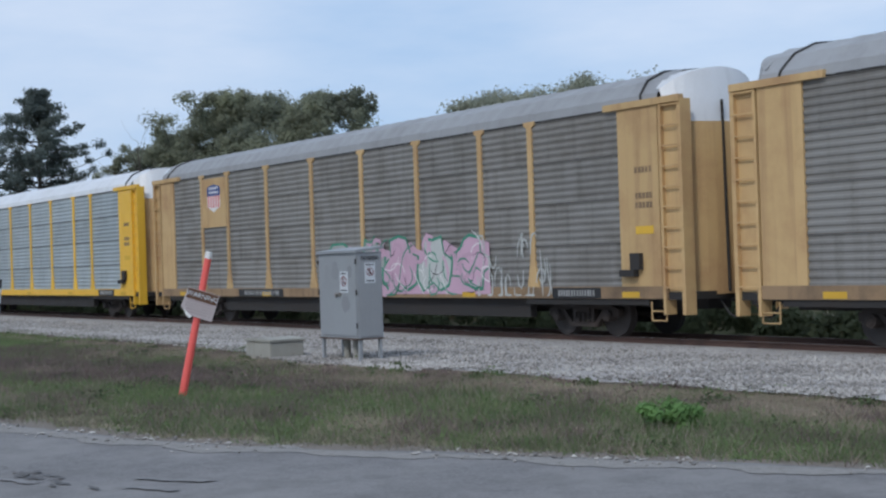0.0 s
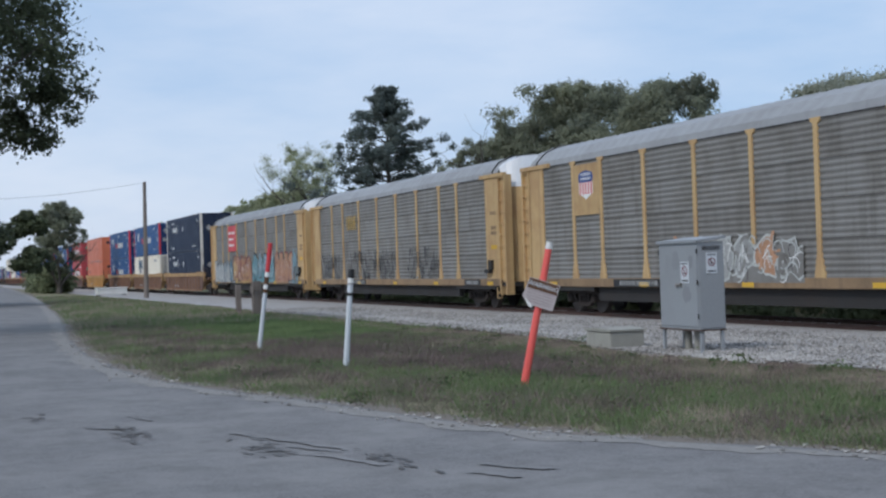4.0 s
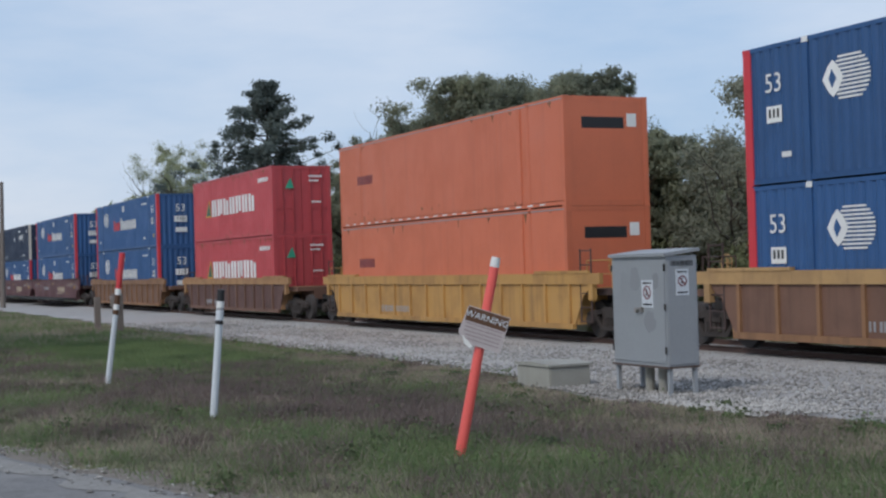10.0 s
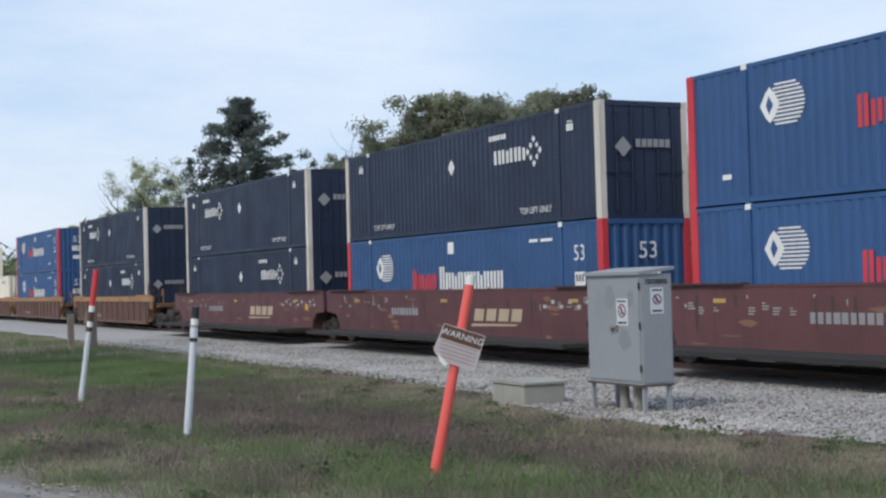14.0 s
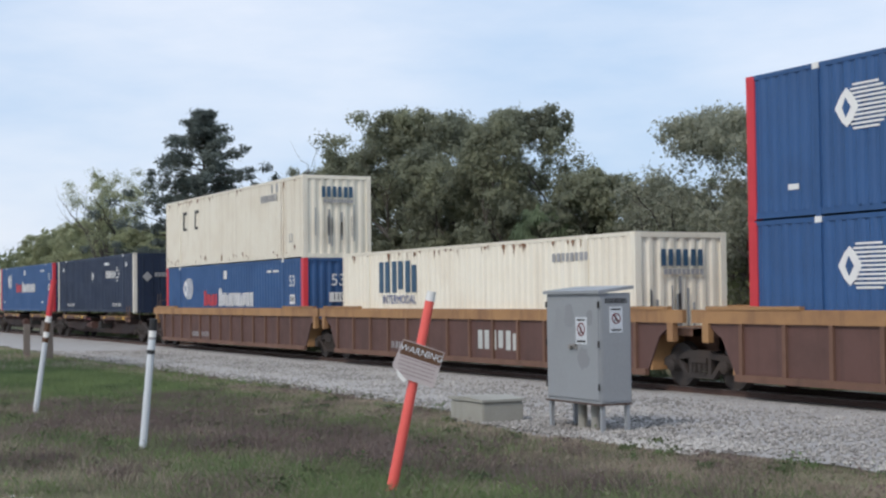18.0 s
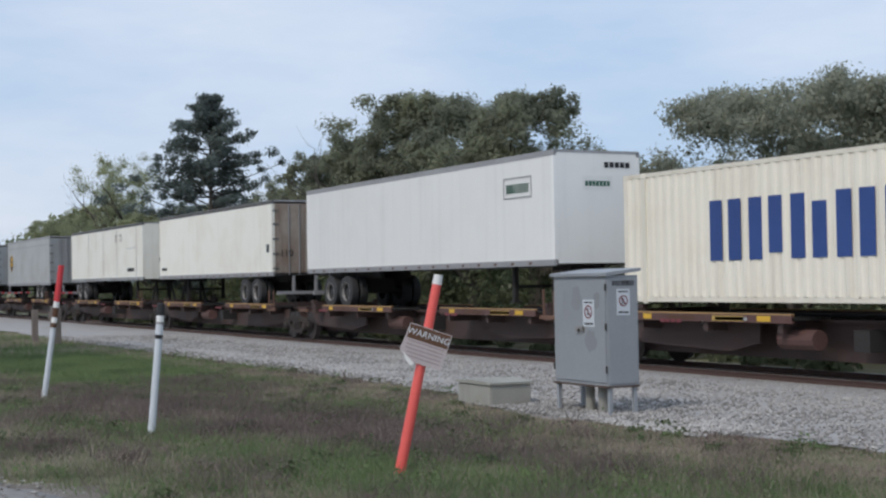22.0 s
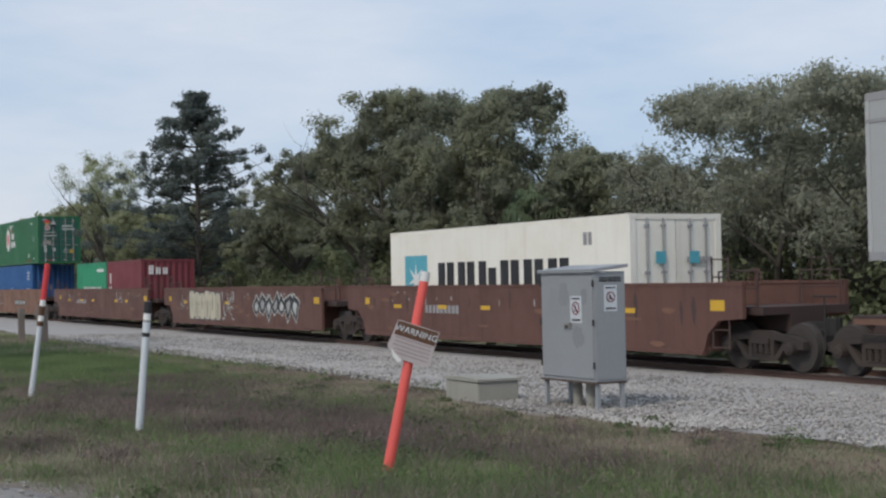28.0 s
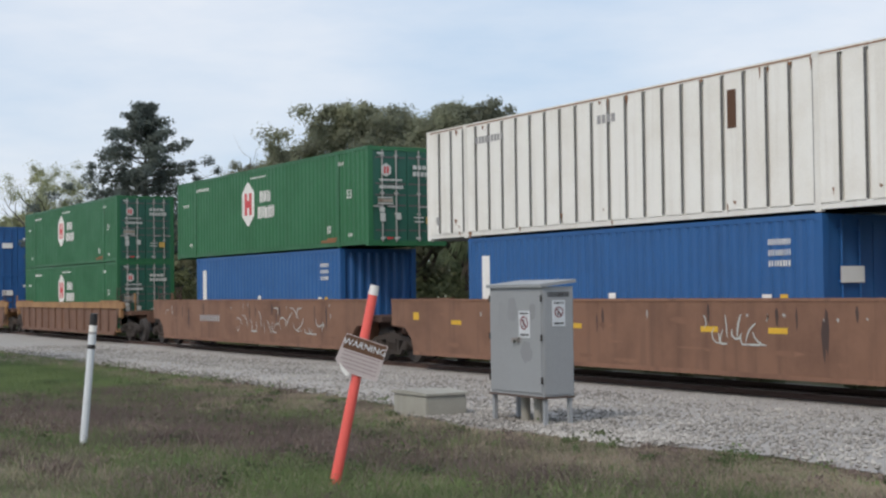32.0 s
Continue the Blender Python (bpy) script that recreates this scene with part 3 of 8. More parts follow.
tagged(new("worn_asphalt_strip", mesh_of("worn_asphalt_strip", worn, worn_m)), "pale worn strips beside the cracks", "worn asphalt", kind="structure")

# gravel beside the track
rows = []
for x in [-600, -300, -160, *np.arange(-110, 16, 1.0), 60, 300]:
    wob = 0.35 * math.sin(x * 0.7) + 0.25 * math.sin(x * 1.9 + 1)
    bulge = 1.2 * math.exp(-((x + 18.5) / 3.6) ** 2)
    border = (12.95 if x < -26 else 12.5) + 0.5 * wob - bulge
    rows.append([(float(x), border, GROUND - 0.03), (float(x), border + 0.5, GROUND + 0.02), (float(x), 15.5, -0.15), (float(x), 17.2, -0.15), (float(x), 18.2, -0.13), (float(x), 21.4, -0.13), (float(x), 22.5, -0.2), (float(x), 24.0, -0.3)])
sheet("track_bed", rows, "gravel", "grey crushed-stone bed under and beside the track", "track bed")
# loose stones
verts, faces = [], []
srnd = np.random.RandomState(3)
octa = np.array([(1, 0, 0), (-1, 0, 0), (0, 1, 0), (0, -1, 0), (0, 0, 1), (0, 0, -1)], float)
tri = ((0, 2, 4), (2, 1, 4), (1, 3, 4), (3, 0, 4), (2, 0, 5), (1, 2, 5), (3, 1, 5), (0, 3, 5))
count = 26000
sx = -6 - 54 * srnd.rand(count) ** 1.5
sy = 12.2 + 6.6 * srnd.rand(count)
sx[:2500] = -21.5 + 7 * srnd.rand(2500)
sy[:2500] = 11.3 + 1.6 * srnd.rand(2500)
for i in range(count):
    r = 0.016 + 0.026 * srnd.rand()
    p = octa * (r * (0.7 + 0.6 * srnd.rand(6, 3)))
    a = srnd.rand() * 6.28
    ca, sa = math.cos(a), math.sin(a)
    zz = (-0.08 if sy[i] < 13 else -0.08 - 0.07 * min(1, (sy[i] - 13) / 2.5))
    base = len(verts)
    for q in p:
        verts.append((sx[i] + q[0] * ca - q[1] * sa, sy[i] + q[0] * sa + q[1] * ca, zz + q[2] * 0.8 + r * 0.3))
    faces += [(base + f[0], base + f[1], base + f[2]) for f in tri]
me = bpy.data.meshes.new("loose_stones")
me.from_pydata(verts, [], faces)
me.materials.append(leaf_material("loose_stone_mix", (0.20, 0.19, 0.178), (0.47, 0.45, 0.425), 0.55, 0.9, 0.0))
tagged(new("loose_stones", me), "grey crushed stones lying loose", "gravel", kind="stuff")

# broken chips along the road's edge
verts, faces = [], []
near_edge = [v for v in verge if -45 < v[0] < 0]
for i in range(1800):
    x, y, nx, ny = near_edge[srnd.randint(len(near_edge))]
    off = srnd.normal(0.12, 0.28)
    clump = noise.noise(Vector((x * 0.7, y * 0.7, 33)))
    if off > 0.75 or clump < -0.15:
        continue
    r = 0.008 + 0.03 * srnd.rand() ** 3
    p = octa * (r * (0.6 + 0.8 * srnd.rand(6, 3))) * np.array([1.3, 1.0, 0.5])
    a = srnd.rand() * 6.28
    ca, sa = math.cos(a), math.sin(a)
    zz = -0.072 if off < 0 else -0.075 - 0.04 * min(1, off / 0.5)
    base = len(verts)
    for q in p:
        verts.append((x + nx * off + q[0] * ca - q[1] * sa, y + ny * off + q[0] * sa + q[1] * ca, zz + q[2] + r * 0.25))
    faces += [(base + f[0], base + f[1], base + f[2]) for f in tri]
me = bpy.data.meshes.new("road_chips")
me.from_pydata(verts, [], faces)
me.materials.append(leaf_material("road_chip_mix", (0.16, 0.15, 0.14), (0.48, 0.46, 0.43), 2.0, 0.9, 0.0))
tagged(new("road_chips", me), "broken asphalt and stone chips along the road's edge", "gravel", kind="stuff")

# rails and ties
track = thing("railway_track", "rusty steel rails on dark wooden ties", "railway track", (0, 19.815, 0), kind="structure")
for s in (-1, 1):
    prof = [(-0.075, -0.17), (0.075, -0.17), (0.07, -0.155), (0.012, -0.14), (0.012, -0.04), (0.036, -0.03), (0.036, -0.004), (-0.036, -0.004), (-0.036, -0.03), (-0.012, -0.04), (-0.012, -0.14), (-0.07, -0.155)]
    bm = bmesh.new()
    prism(bm, [(y + s * 0.755, z) for y, z in prof], "x", -600, 300)
    part("rail", bm, "rail", track, "rusty brown rail")
    part("rail_head", boxes((-600, 300, s * 0.755 - 0.034, s * 0.755 + 0.034, -0.004, 0.0)), "rail_head", track, "polished running surface")
bm = boxes((-0.115, 0.115, -1.3, 1.3, -0.3, -0.145))
tie_mesh = mesh_of("tie", bm, "tie")
for i in range(220):
    part("tie", tie_mesh, "", track, at=pose(10 - 0.53 * i, srnd.uniform(-0.04, 0.04), srnd.uniform(-0.01, 0.01), 0, 0, srnd.uniform(-1, 1)))
bm = bmesh.new()
for i in range(600):
    x = -107 - 0.53 * i
    box(bm, x, x + 0.23, -1.3, 1.3, -0.3, -0.145)
part("far_ties", bm, "tie", track)


# ---- equipment cabinet, concrete box, posts ----
def no_entry(parent, x, z, y, w, h):
    """A white notice with a barred ring on it."""
    plate = part("notice", boxes((x - w / 2, x + w / 2, y - 0.006, y, z - h / 2, z + h / 2)), "post_white", parent, "white notice with a barred ring")
    bm = bmesh.new()
    cz, r = z + 0.05 * h, w * 0.34
    n = 20
    for i in range(n):
        a, b = 6.28318 * i / n, 6.28318 * (i + 1) / n
        prism(bm, [(x + r * math.cos(a), cz + r * math.sin(a)), (x + r * math.cos(b), cz + r * math.sin(b)), (x + r * 0.8 * math.cos(b), cz + r * 0.8 * math.sin(b)), (x + r * 0.8 * math.cos(a), cz + r * 0.8 * math.sin(a))], "y", y - 0.012, y - 0.008)
    k = 0.7 * r
    prism(bm, [(x - k, cz + k * 0.8), (x - k * 0.8, cz + k), (x + k, cz - k * 0.8), (x + k * 0.8, cz - k)], "y", y - 0.012, y - 0.008)
    part("notice_ring", bm, "wine", plate)
    bm = bmesh.new()
    box(bm, x - 0.09 * w, x + 0.02 * w, y - 0.008, y - 0.006, cz - 0.1 * r, cz + 0.3 * r)
    prism(bm, [(x - 0.08 * w, cz - 0.1 * r), (x - 0.01 * w, cz - 0.1 * r), (x + 0.12 * w, cz - 0.6 * r), (x + 0.06 * w, cz - 0.6 * r)], "y", y - 0.008, y - 0.006)
    prism(bm, [(x - 0.09 * w, cz - 0.12 * r), (x - 0.03 * w, cz - 0.12 * r), (x - 0.10 * w, cz - 0.62 * r), (x - 0.16 * w, cz - 0.62 * r)], "y", y - 0.0085, y - 0.0065)
    box(bm, x - 0.06 * w, x + 0.02 * w, y - 0.008, y - 0.006, cz + 0.36 * r, cz + 0.56 * r)
    bars(bm, x - 0.38 * w, x + 0.38 * w, z - 0.42 * h, z - 0.35 * h, 6, y - 0.006, solid=True)
    bars(bm, x - 0.38 * w, x + 0.38 * w, z + 0.37 * h, z + 0.43 * h, 6, y - 0.006, solid=True)
    part("notice_mark", bm, "mark_black", plate)


# local x runs along the door face, local y runs back along the side face
cab = thing("equipment_cabinet", "grey steel equipment cabinet on conduits and legs, with white notices", "utility cabinet", (-19.12, 12.05, GROUND))
CW, CD, CB, CH = 1.50, 0.56, 0.46, 1.72
part("body", boxes((0, CW, 0.0, CD, CB, CB + CH - 0.04)), "cabinet", cab)
bm = bmesh.new()
prism(bm, [(-0.05, CB + CH - 0.05), (CD + 0.04, CB + CH + 0.02), (CD + 0.04, CB + CH + 0.07), (-0.05, CB + CH)], "x", -0.04, CW + 0.04)
part("lid", bm, "cabinet", cab, "overhanging sloped lid")
door = part("door", boxes((0.03, CW - 0.03, -0.02, 0.0, CB + 0.05, CB + CH - 0.12)), "cabinet", cab, "flush front door")
bm = boxes((0.84, 0.90, -0.06, -0.02, CB + 0.82, CB + 0.90), (0.72, 0.90, -0.075, -0.05, CB + 0.86, CB + 0.89))
tube(bm, (0.74, -0.03, CB + 0.84), (0.74, -0.07, CB + 0.84), 0.035, n=10)
part("handle", bm, "hub_metal", door, "bright latch handle")
for z in (0.2, 0.85, 1.45):
    for hx in (0.015, CW - 0.015):
        bm = bmesh.new()
        tube(bm, (hx, -0.025, CB + z), (hx, -0.025, CB + z + 0.1), 0.016, n=8)
        part("hinge", bm, "under", door)
for cx, cz, sx_, sz_ in ((1.06, 0.68, 0.17, 0.2), (0.4, 1.2, 0.16, 0.3), (0.68, 1.32, 0.16, 0.22), (1.25, 1.3, 0.1, 0.16)):
    bm = bmesh.new()
    ring = []
    for i in range(14):
        a = 6.28318 * i / 14
        ring.append(bm.verts.new((cx + sx_ * math.cos(a) * rnd.uniform(0.7, 1.1), -0.0215, CB + cz + sz_ * math.sin(a) * rnd.uniform(0.7, 1.1))))
    bm.faces.new(ring)
    part("paint_patch", bm, "cabinet_patch", door, "painted-over patch")
no_entry(cab, 1.02, CB + 1.10, -0.021, 0.31, 0.42)
side = part("side_sheet", boxes((0, CD - 0.06, -0.012, 0.0, CB + 0.03, CB + CH - 0.12)), "cabinet", cab, at=pose(CW + 0.0, 0.03, 0, 0, 0, 90))
no_entry(side, 0.25, CB + 1.27, -0.014, 0.24, 0.40)
bm = bmesh.new()
bars(bm, 0.05, 0.46, CB + 1.52, CB + 1.60, 9, -0.012, seed=2)
part("name_mark", bm, "mark_black", side, "faded dark marks above the notice")
part("bottom_flange", boxes((-0.02, CW + 0.02, -0.03, CD, CB - 0.03, CB)), "cabinet_rust", cab, "rusted bottom edge")
for x, y in ((0.03, 0.05), (CW - 0.04, 0.05), (CW - 0.04, CD - 0.06), (0.03, CD - 0.06)):
    part("leg", boxes((x - 0.03, x + 0.03, y - 0.03, y + 0.03, -0.1, CB - 0.03)), "cabinet", cab)
for x, y in ((0.66, 0.22), (1.02, 0.22), (0.8, 0.42)):
    bm = bmesh.new()
    tube(bm, (x, y, -0.1), (x, y, CB - 0.03), 0.075, n=14)
    part("conduit", bm, "concrete", cab, "pale plastic conduit")

vault = thing("concrete_box", "low pale concrete box with a ridged lid", "concrete box", (-21.24, 11.40, GROUND))
bm = bmesh.new()
prism(bm, [(0.0, -0.1), (1.14, -0.1), (1.14, 0.36), (0.0, 0.36)], "y", 0.0, 0.78)
bmesh.ops.bevel(bm, geom=bm.edges[:], offset=0.02, segments=2, affect="EDGES")
part("body", bm, "concrete", vault)
bm = bmesh.new()
prism(bm, [(-0.03, 0.36), (1.17, 0.36), (1.17, 0.40), (0.5, 0.43), (-0.03, 0.40)], "y", -0.03, 0.81)
part("lid", bm, "concrete", vault, "pale lid with a shallow ridge")

red_base, red_top = Vector((-13.99, 6.74, GROUND - 0.1)), Vector((-13.776, 7.15, 1.96))
warn = thing("warning_post", "leaning salmon-red post with a faded warning plate and white cap", "marker post", red_base)
up = red_top - red_base
bm = bmesh.new()
tube(bm, (0, 0, 0), up, 0.062, 0.052, n=18)
part("pole", bm, "post_red", warn)
bm = bmesh.new()
tube(bm, up, up + up.normalized() * 0.11, 0.056, 0.05, n=18)
part("cap", bm, "mark_white", warn, "white plastic cap")
# the plate hangs across the post, its face turned towards the road
view = Vector((-0.886, 0.464, 0)).normalized()
right = Vector((0.464, 0.886, 0))
centre = up * 0.685 - view * 0.075
plate_pose = Matrix.Translation(centre) @ pose(0, 0, 0, 0, 0, 62.4) @ pose(0, 0, 0, 0, 19, 0)
PW, PH = 0.51, 0.41
bm = bmesh.new()
prism(bm, [(-PW / 2, -PH * 0.25), (-PW / 2 + 0.03, PH / 2), (PW / 2, PH / 2), (PW / 2, -PH / 2), (-PW * 0.12, -PH / 2), (-PW * 0.42, -PH * 0.36)], "y", -0.003, 0.003)
plate = part("plate", bm, "sign_face", warn, "faded warning plate, bent at its lower corner", at=plate_pose)
part("band", boxes((-PW / 2 + 0.035, PW / 2 - 0.01, -0.006, -0.003, PH * 0.10, PH * 0.48)), "mark_brown", plate, "dark brown band")
part("letters", letters("WARNING", 0.072, "post_white"), "", plate, "pale letters on the dark band", at=(0.012, -0.009, PH * 0.29))
bm = bmesh.new()
for k in range(5):
    bars(bm, -0.2 + 0.03 * (k > 2), 0.22, 0.012 - 0.042 * k, 0.024 - 0.042 * k, 13, -0.003, solid=True)
part("small_print", bm, "sign_print", plate, "faded lines of small print")
bm = bmesh.new()
prism(bm, [(-PW * 0.40, -PH * 0.30), (-PW * 0.1, -PH * 0.52), (-PW * 0.16, -PH * 0.6), (-PW * 0.3, -PH * 0.5)], "y", -0.02, -0.012)
part("bent_corner", bm, "mark_white", plate, "curled white corner")


def marker_post(base, top, label, bands):
    b, t = Vector(base), Vector(top)
    ob = thing("marker_post", label, "marker post", b, "marker posts in the grass")
    d = t - b
    bm = bmesh.new()
    tube(bm, (0, 0, 0), d * bands[0][0], 0.055, 0.05, n=14)
    part("pole", bm, "post_white", ob)
    for (a, mat), nxt in zip(bands, [x for x, _ in bands[1:]] + [1.0]):
        bm = bmesh.new()
        tube(bm, d * a, d * nxt, 0.056, 0.055, n=14)
        part("band", bm, mat, ob)
    return ob


marker_post((-19.62, 5.56, GROUND - 0.1), (-19.5, 5.70, 1.74), "pale plastic marker post with a black top and silver bands",
            [(0.745, "mark_black"), (0.775, "post_white"), (0.85, "mark_grey"), (0.868, "mark_white"), (0.915, "mark_black")])
marker_post((-27.36, 5.67, GROUND - 0.1), (-27.2, 6.0, 2.42), "pale leaning marker post with a red top and silver bands",
            [(0.545, "mark_brown"), (0.58, "mark_white"), (0.62, "mark_brown"), (0.69, "mark_white"), (0.735, "mark_red")])
for (x, y, h, w) in ((-55.0, 11.1, 1.35, 0.22), (-52.5, 11.35, 1.5, 0.34)):
    p = thing("wooden_stub", "short weathered wooden post beside the track", "wooden post", (x, y, GROUND - 0.1))
    part("stub", boxes((-w / 2, w / 2, -w / 2, w / 2, 0, h)), "pole_wood", p)
    if w > 0.3:
        part("cross_board", boxes((-0.3, 0.3, -w / 2 - 0.04, -w / 2, 1.0, 1.3)), "pole_wood", p)
pole = thing("utility_pole", "tall thin weathered wooden utility pole beside the track", "utility pole", (-102.1, 14.05, -0.3))
bm = bmesh.new()
tube(bm, (0, 0, 0), (0.1, 0.1, 9.05), 0.19, 0.13, n=12)
part("shaft", bm, "pole_wood", pole)
# a wire sags from the pole's top across the road
wire = thing("overhead_wire", "thin dark overhead wire from the pole across the road", "wire", (-102.0, 14.15, 8.7))
bm = bmesh.new()
last = Vector((0, 0, 0))
for k in range(1, 17):
    f = k / 16
    q = Vector((-2.0 * f, -26.0 * f, -4.4 * f * (1 - f)))
    tube(bm, last, q, 0.010, n=5, caps=False)
    last = q
part("cable", bm, "rubber", wire)["kind"] = "stuff"


# ---- trees ----
def leaf_cloud(centres, radii, per, size, seed, squash=0.75):
    """Many small bent leaf blades round each clump's middle, as vertices and faces."""
    r = np.random.RandomState(seed)
    c = np.repeat(np.asarray(centres, float), per, axis=0)
    rad = np.repeat(np.asarray(radii, float), per)
    n = len(c)
    d = r.normal(size=(n, 3))
    d /= np.linalg.norm(d, axis=1)[:, None]
    d *= 1.1 * (r.rand(n, 1) ** 0.62) * np.where(r.rand(n, 1) < 0.12, 1.0 + 0.4 * r.rand(n, 1), 1.0)
    d[:, 2] *= squash
    p = c + d * rad[:, None]
    face = d / (np.linalg.norm(d, axis=1)[:, None] + 1e-6) + r.normal(size=(n, 3)) * 0.45
    face[:, 2] += 0.35
    face /= np.linalg.norm(face, axis=1)[:, None]
    u = np.cross(face, r.normal(size=(n, 3)))
    u /= np.linalg.norm(u, axis=1)[:, None]
    w = np.cross(face, u)
    s = size * (0.6 + 0.8 * r.rand(n, 1))
    verts = np.stack([p - u * s, p + u * s * 0.7 + w * s * 0.6, p + u * s * 0.5 - w * s * 0.7], 1).reshape(-1, 3)
    faces = np.arange(3 * n).reshape(-1, 3)
    return verts, faces


def leaf_mesh(name, clouds, mat):
    verts, faces, base = [], [], 0
    for v, f in clouds:
        verts.append(v)
        faces.append(f + base)
        base += len(v)
    verts, faces = np.concatenate(verts), np.concatenate(faces)
    me = bpy.data.meshes.new(name)
    me.from_pydata(verts.tolist(), [], faces.tolist())
    me.materials.append(M[mat])
    return me


def limbs(bm, r, start, way, length, thick, depth, ends):
    """A limb that bends and splits; the ends of its twigs are collected."""
    p, d = Vector(start), Vector(way).normalized()
    n = 4
    for i in range(n):
        q = p + d * (length / n)
        t0, t1 = thick * (1 - 0.16 * i), thick * (1 - 0.16 * (i + 1))
        tube(bm, p, q, t0, t1, n=6 if thick < 0.1 else 9, caps=False)
        p = q
        d = (d + Vector((r.uniform(-0.3, 0.3), r.uniform(-0.3, 0.3), r.uniform(-0.12, 0.2)))).normalized()
        if depth and i >= 1:
            side = (d + Vector((r.uniform(-1, 1), r.uniform(-1, 1), r.uniform(-0.2, 0.5)))).normalized()
            limbs(bm, r, p, side, length * 0.62, t1 * 0.6, depth - 1, ends)
    ends.append(p.copy())


def broad_tree(x, y, height, spread, mat, label, seed, density=1.0, leaf=0.17, low=0.3, per=70, name="oak_tree"):
    r = random.Random(seed)
    ob = thing(name, label, "tree", (x, y, -0.3), "trees behind the track")
    bm = bmesh.new()
    ends = []
    fork = height * low
    tube(bm, (0, 0, 0), (r.uniform(-0.2, 0.2), r.uniform(-0.2, 0.2), fork), height * 0.035, height * 0.026, n=12)
    for k in range(6):
        a = k * 1.05 + r.uniform(-0.3, 0.3)
        limbs(bm, r, (0, 0, fork * r.uniform(0.75, 1.0)), (math.cos(a) * 1.6 * spread / height, math.sin(a) * 1.6 * spread / height, r.uniform(0.4, 1.0)), height * r.uniform(0.30, 0.40), height * 0.017, 2, ends)
    part("trunk", bm, "bark", ob, "grey-brown trunk and limbs")
    centres, radii = [], []
    for e in ends:
        if math.hypot(e.x, e.y) > spread * 1.05 or e.z > height:
            continue
        centres.append(tuple(e))
        radii.append(height * r.uniform(0.04, 0.07))
    masses = int(13 + 7 * density)
    for k in range(masses):
        a, f = 2.4 * k + r.uniform(-0.5, 0.5), math.sqrt((k + 0.5) / masses)
        zz = fork * 0.75 + (height - fork * 0.75) * (0.12 + 0.88 * r.random() ** 0.75)
        room = spread * math.sqrt(max(0.08, 1 - ((zz - height * 0.52) / (height * 0.55)) ** 2)) * (1 - 0.3 * (zz / height) ** 3)
        mr = height * r.uniform(0.085, 0.14)
        mx, my, mz = math.cos(a) * f * room, math.sin(a) * f * room, min(zz, height - mr * r.uniform(1.2, 1.5))
        pull = min(1.0, max(0.1, spread - mr * 0.5) / max(math.hypot(mx, my), 0.01))
        for _ in range(int(9 * density) + 3):
            b, e = r.uniform(0, 6.283), r.uniform(-0.5, 1.5)
            q = mr * r.uniform(0.45, 1.12)
            centres.append((mx * pull + q * math.cos(b) * math.cos(e), my * pull + q * math.sin(b) * math.cos(e), mz + 0.8 * q * math.sin(e)))
            radii.append(mr * r.uniform(0.22, 0.46))
    if mat == "bare_leaf":
        radii = [q * 1.3 for q in radii]
    me = leaf_mesh("crown", [leaf_cloud(centres, radii, int(per * (2.3 if mat != "bare_leaf" else 1.5)), leaf * 0.53, seed)], mat)
    part("crown", me, "", ob, "uneven leafy crown with gaps")
    return ob


def pine_tree(x, y, height, spread, label, seed):
    r = random.Random(seed)
    ob = thing("pine_tree", label, "tree", (x, y, -0.3), "trees behind the track")
    bm = bmesh.new()
    tube(bm, (0, 0, 0), (0.1, 0, height * 0.97), 0.24, 0.05, n=10)
    centres, radii = [], []
    z = height * 0.12
    while z < height * 0.98:
        f = (z - height * 0.12) / (height * 0.88)
        reach = spread * (0.8 + 0.5 * f if f < 0.3 else 0.92 * (1 - (f - 0.3) / 0.7) + 0.06) * r.uniform(0.7, 1.15)
        k = 5
        a0 = r.uniform(0, 6.28)
        for i in range(k):
            a = a0 + 6.283 * i / k + r.uniform(-0.3, 0.3)
            le = reach * r.uniform(0.5, 1.15)
            tip = Vector((math.cos(a) * le, math.sin(a) * le, z + le * r.uniform(-0.08, 0.42)))
            tube(bm, (0, 0, z), tip, 0.045, 0.015, n=5, caps=False)
            for q in (0.45, 0.72, 1.0):
                centres.append((tip.x * q, tip.y * q, z + (tip.z - z) * q + 0.1))
                radii.append(r.uniform(0.30, 0.58))
        z += height * r.uniform(0.018, 0.036)
    part("trunk", bm, "bark", ob, "straight dark trunk with whorled branches")
    part("crown", leaf_mesh("crown", [leaf_cloud(centres, radii, 95, 0.095, seed, 0.65)], "pine_leaf"), "", ob, "dense dark needles in tiers")
    return ob


pine_tree(-78.6, 26.0, 13.3, 6.1, "tall dark green pine behind the track", 4)
OAK = "dense dark green live oak behind the track"
broad_tree(-57.4, 27.0, 11.1, 2.6, "oak_leaf", OAK, 11, 1.15, 0.14)
broad_tree(-52.6, 27.4, 10.7, 3.3, "oak_leaf", OAK, 12, 1.15, 0.14)
broad_tree(-44.4, 27.2, 9.7, 2.9, "oak_leaf", OAK, 13, 1.2, 0.13)
broad_tree(-48.2, 26.6, 8.3, 2.8, "oak_leaf", OAK, 35, 1.1, 0.13)
broad_tree(-65.5, 27.0, 9.2, 2.8, "oak_leaf", "lower dark green oak beside the pine", 14, 0.95, 0.14)
broad_tree(-71.0, 28.0, 7.2, 2.8, "oak_leaf", "lower dark green oak beside the pine", 36, 0.9, 0.14)
broad_tree(-40.0, 27.0, 6.9, 1.7, "oak_leaf", "small dark green oak behind the track", 15, 0.9, 0.13)
BARE = "thinly leaved grey-brown tree behind the track"
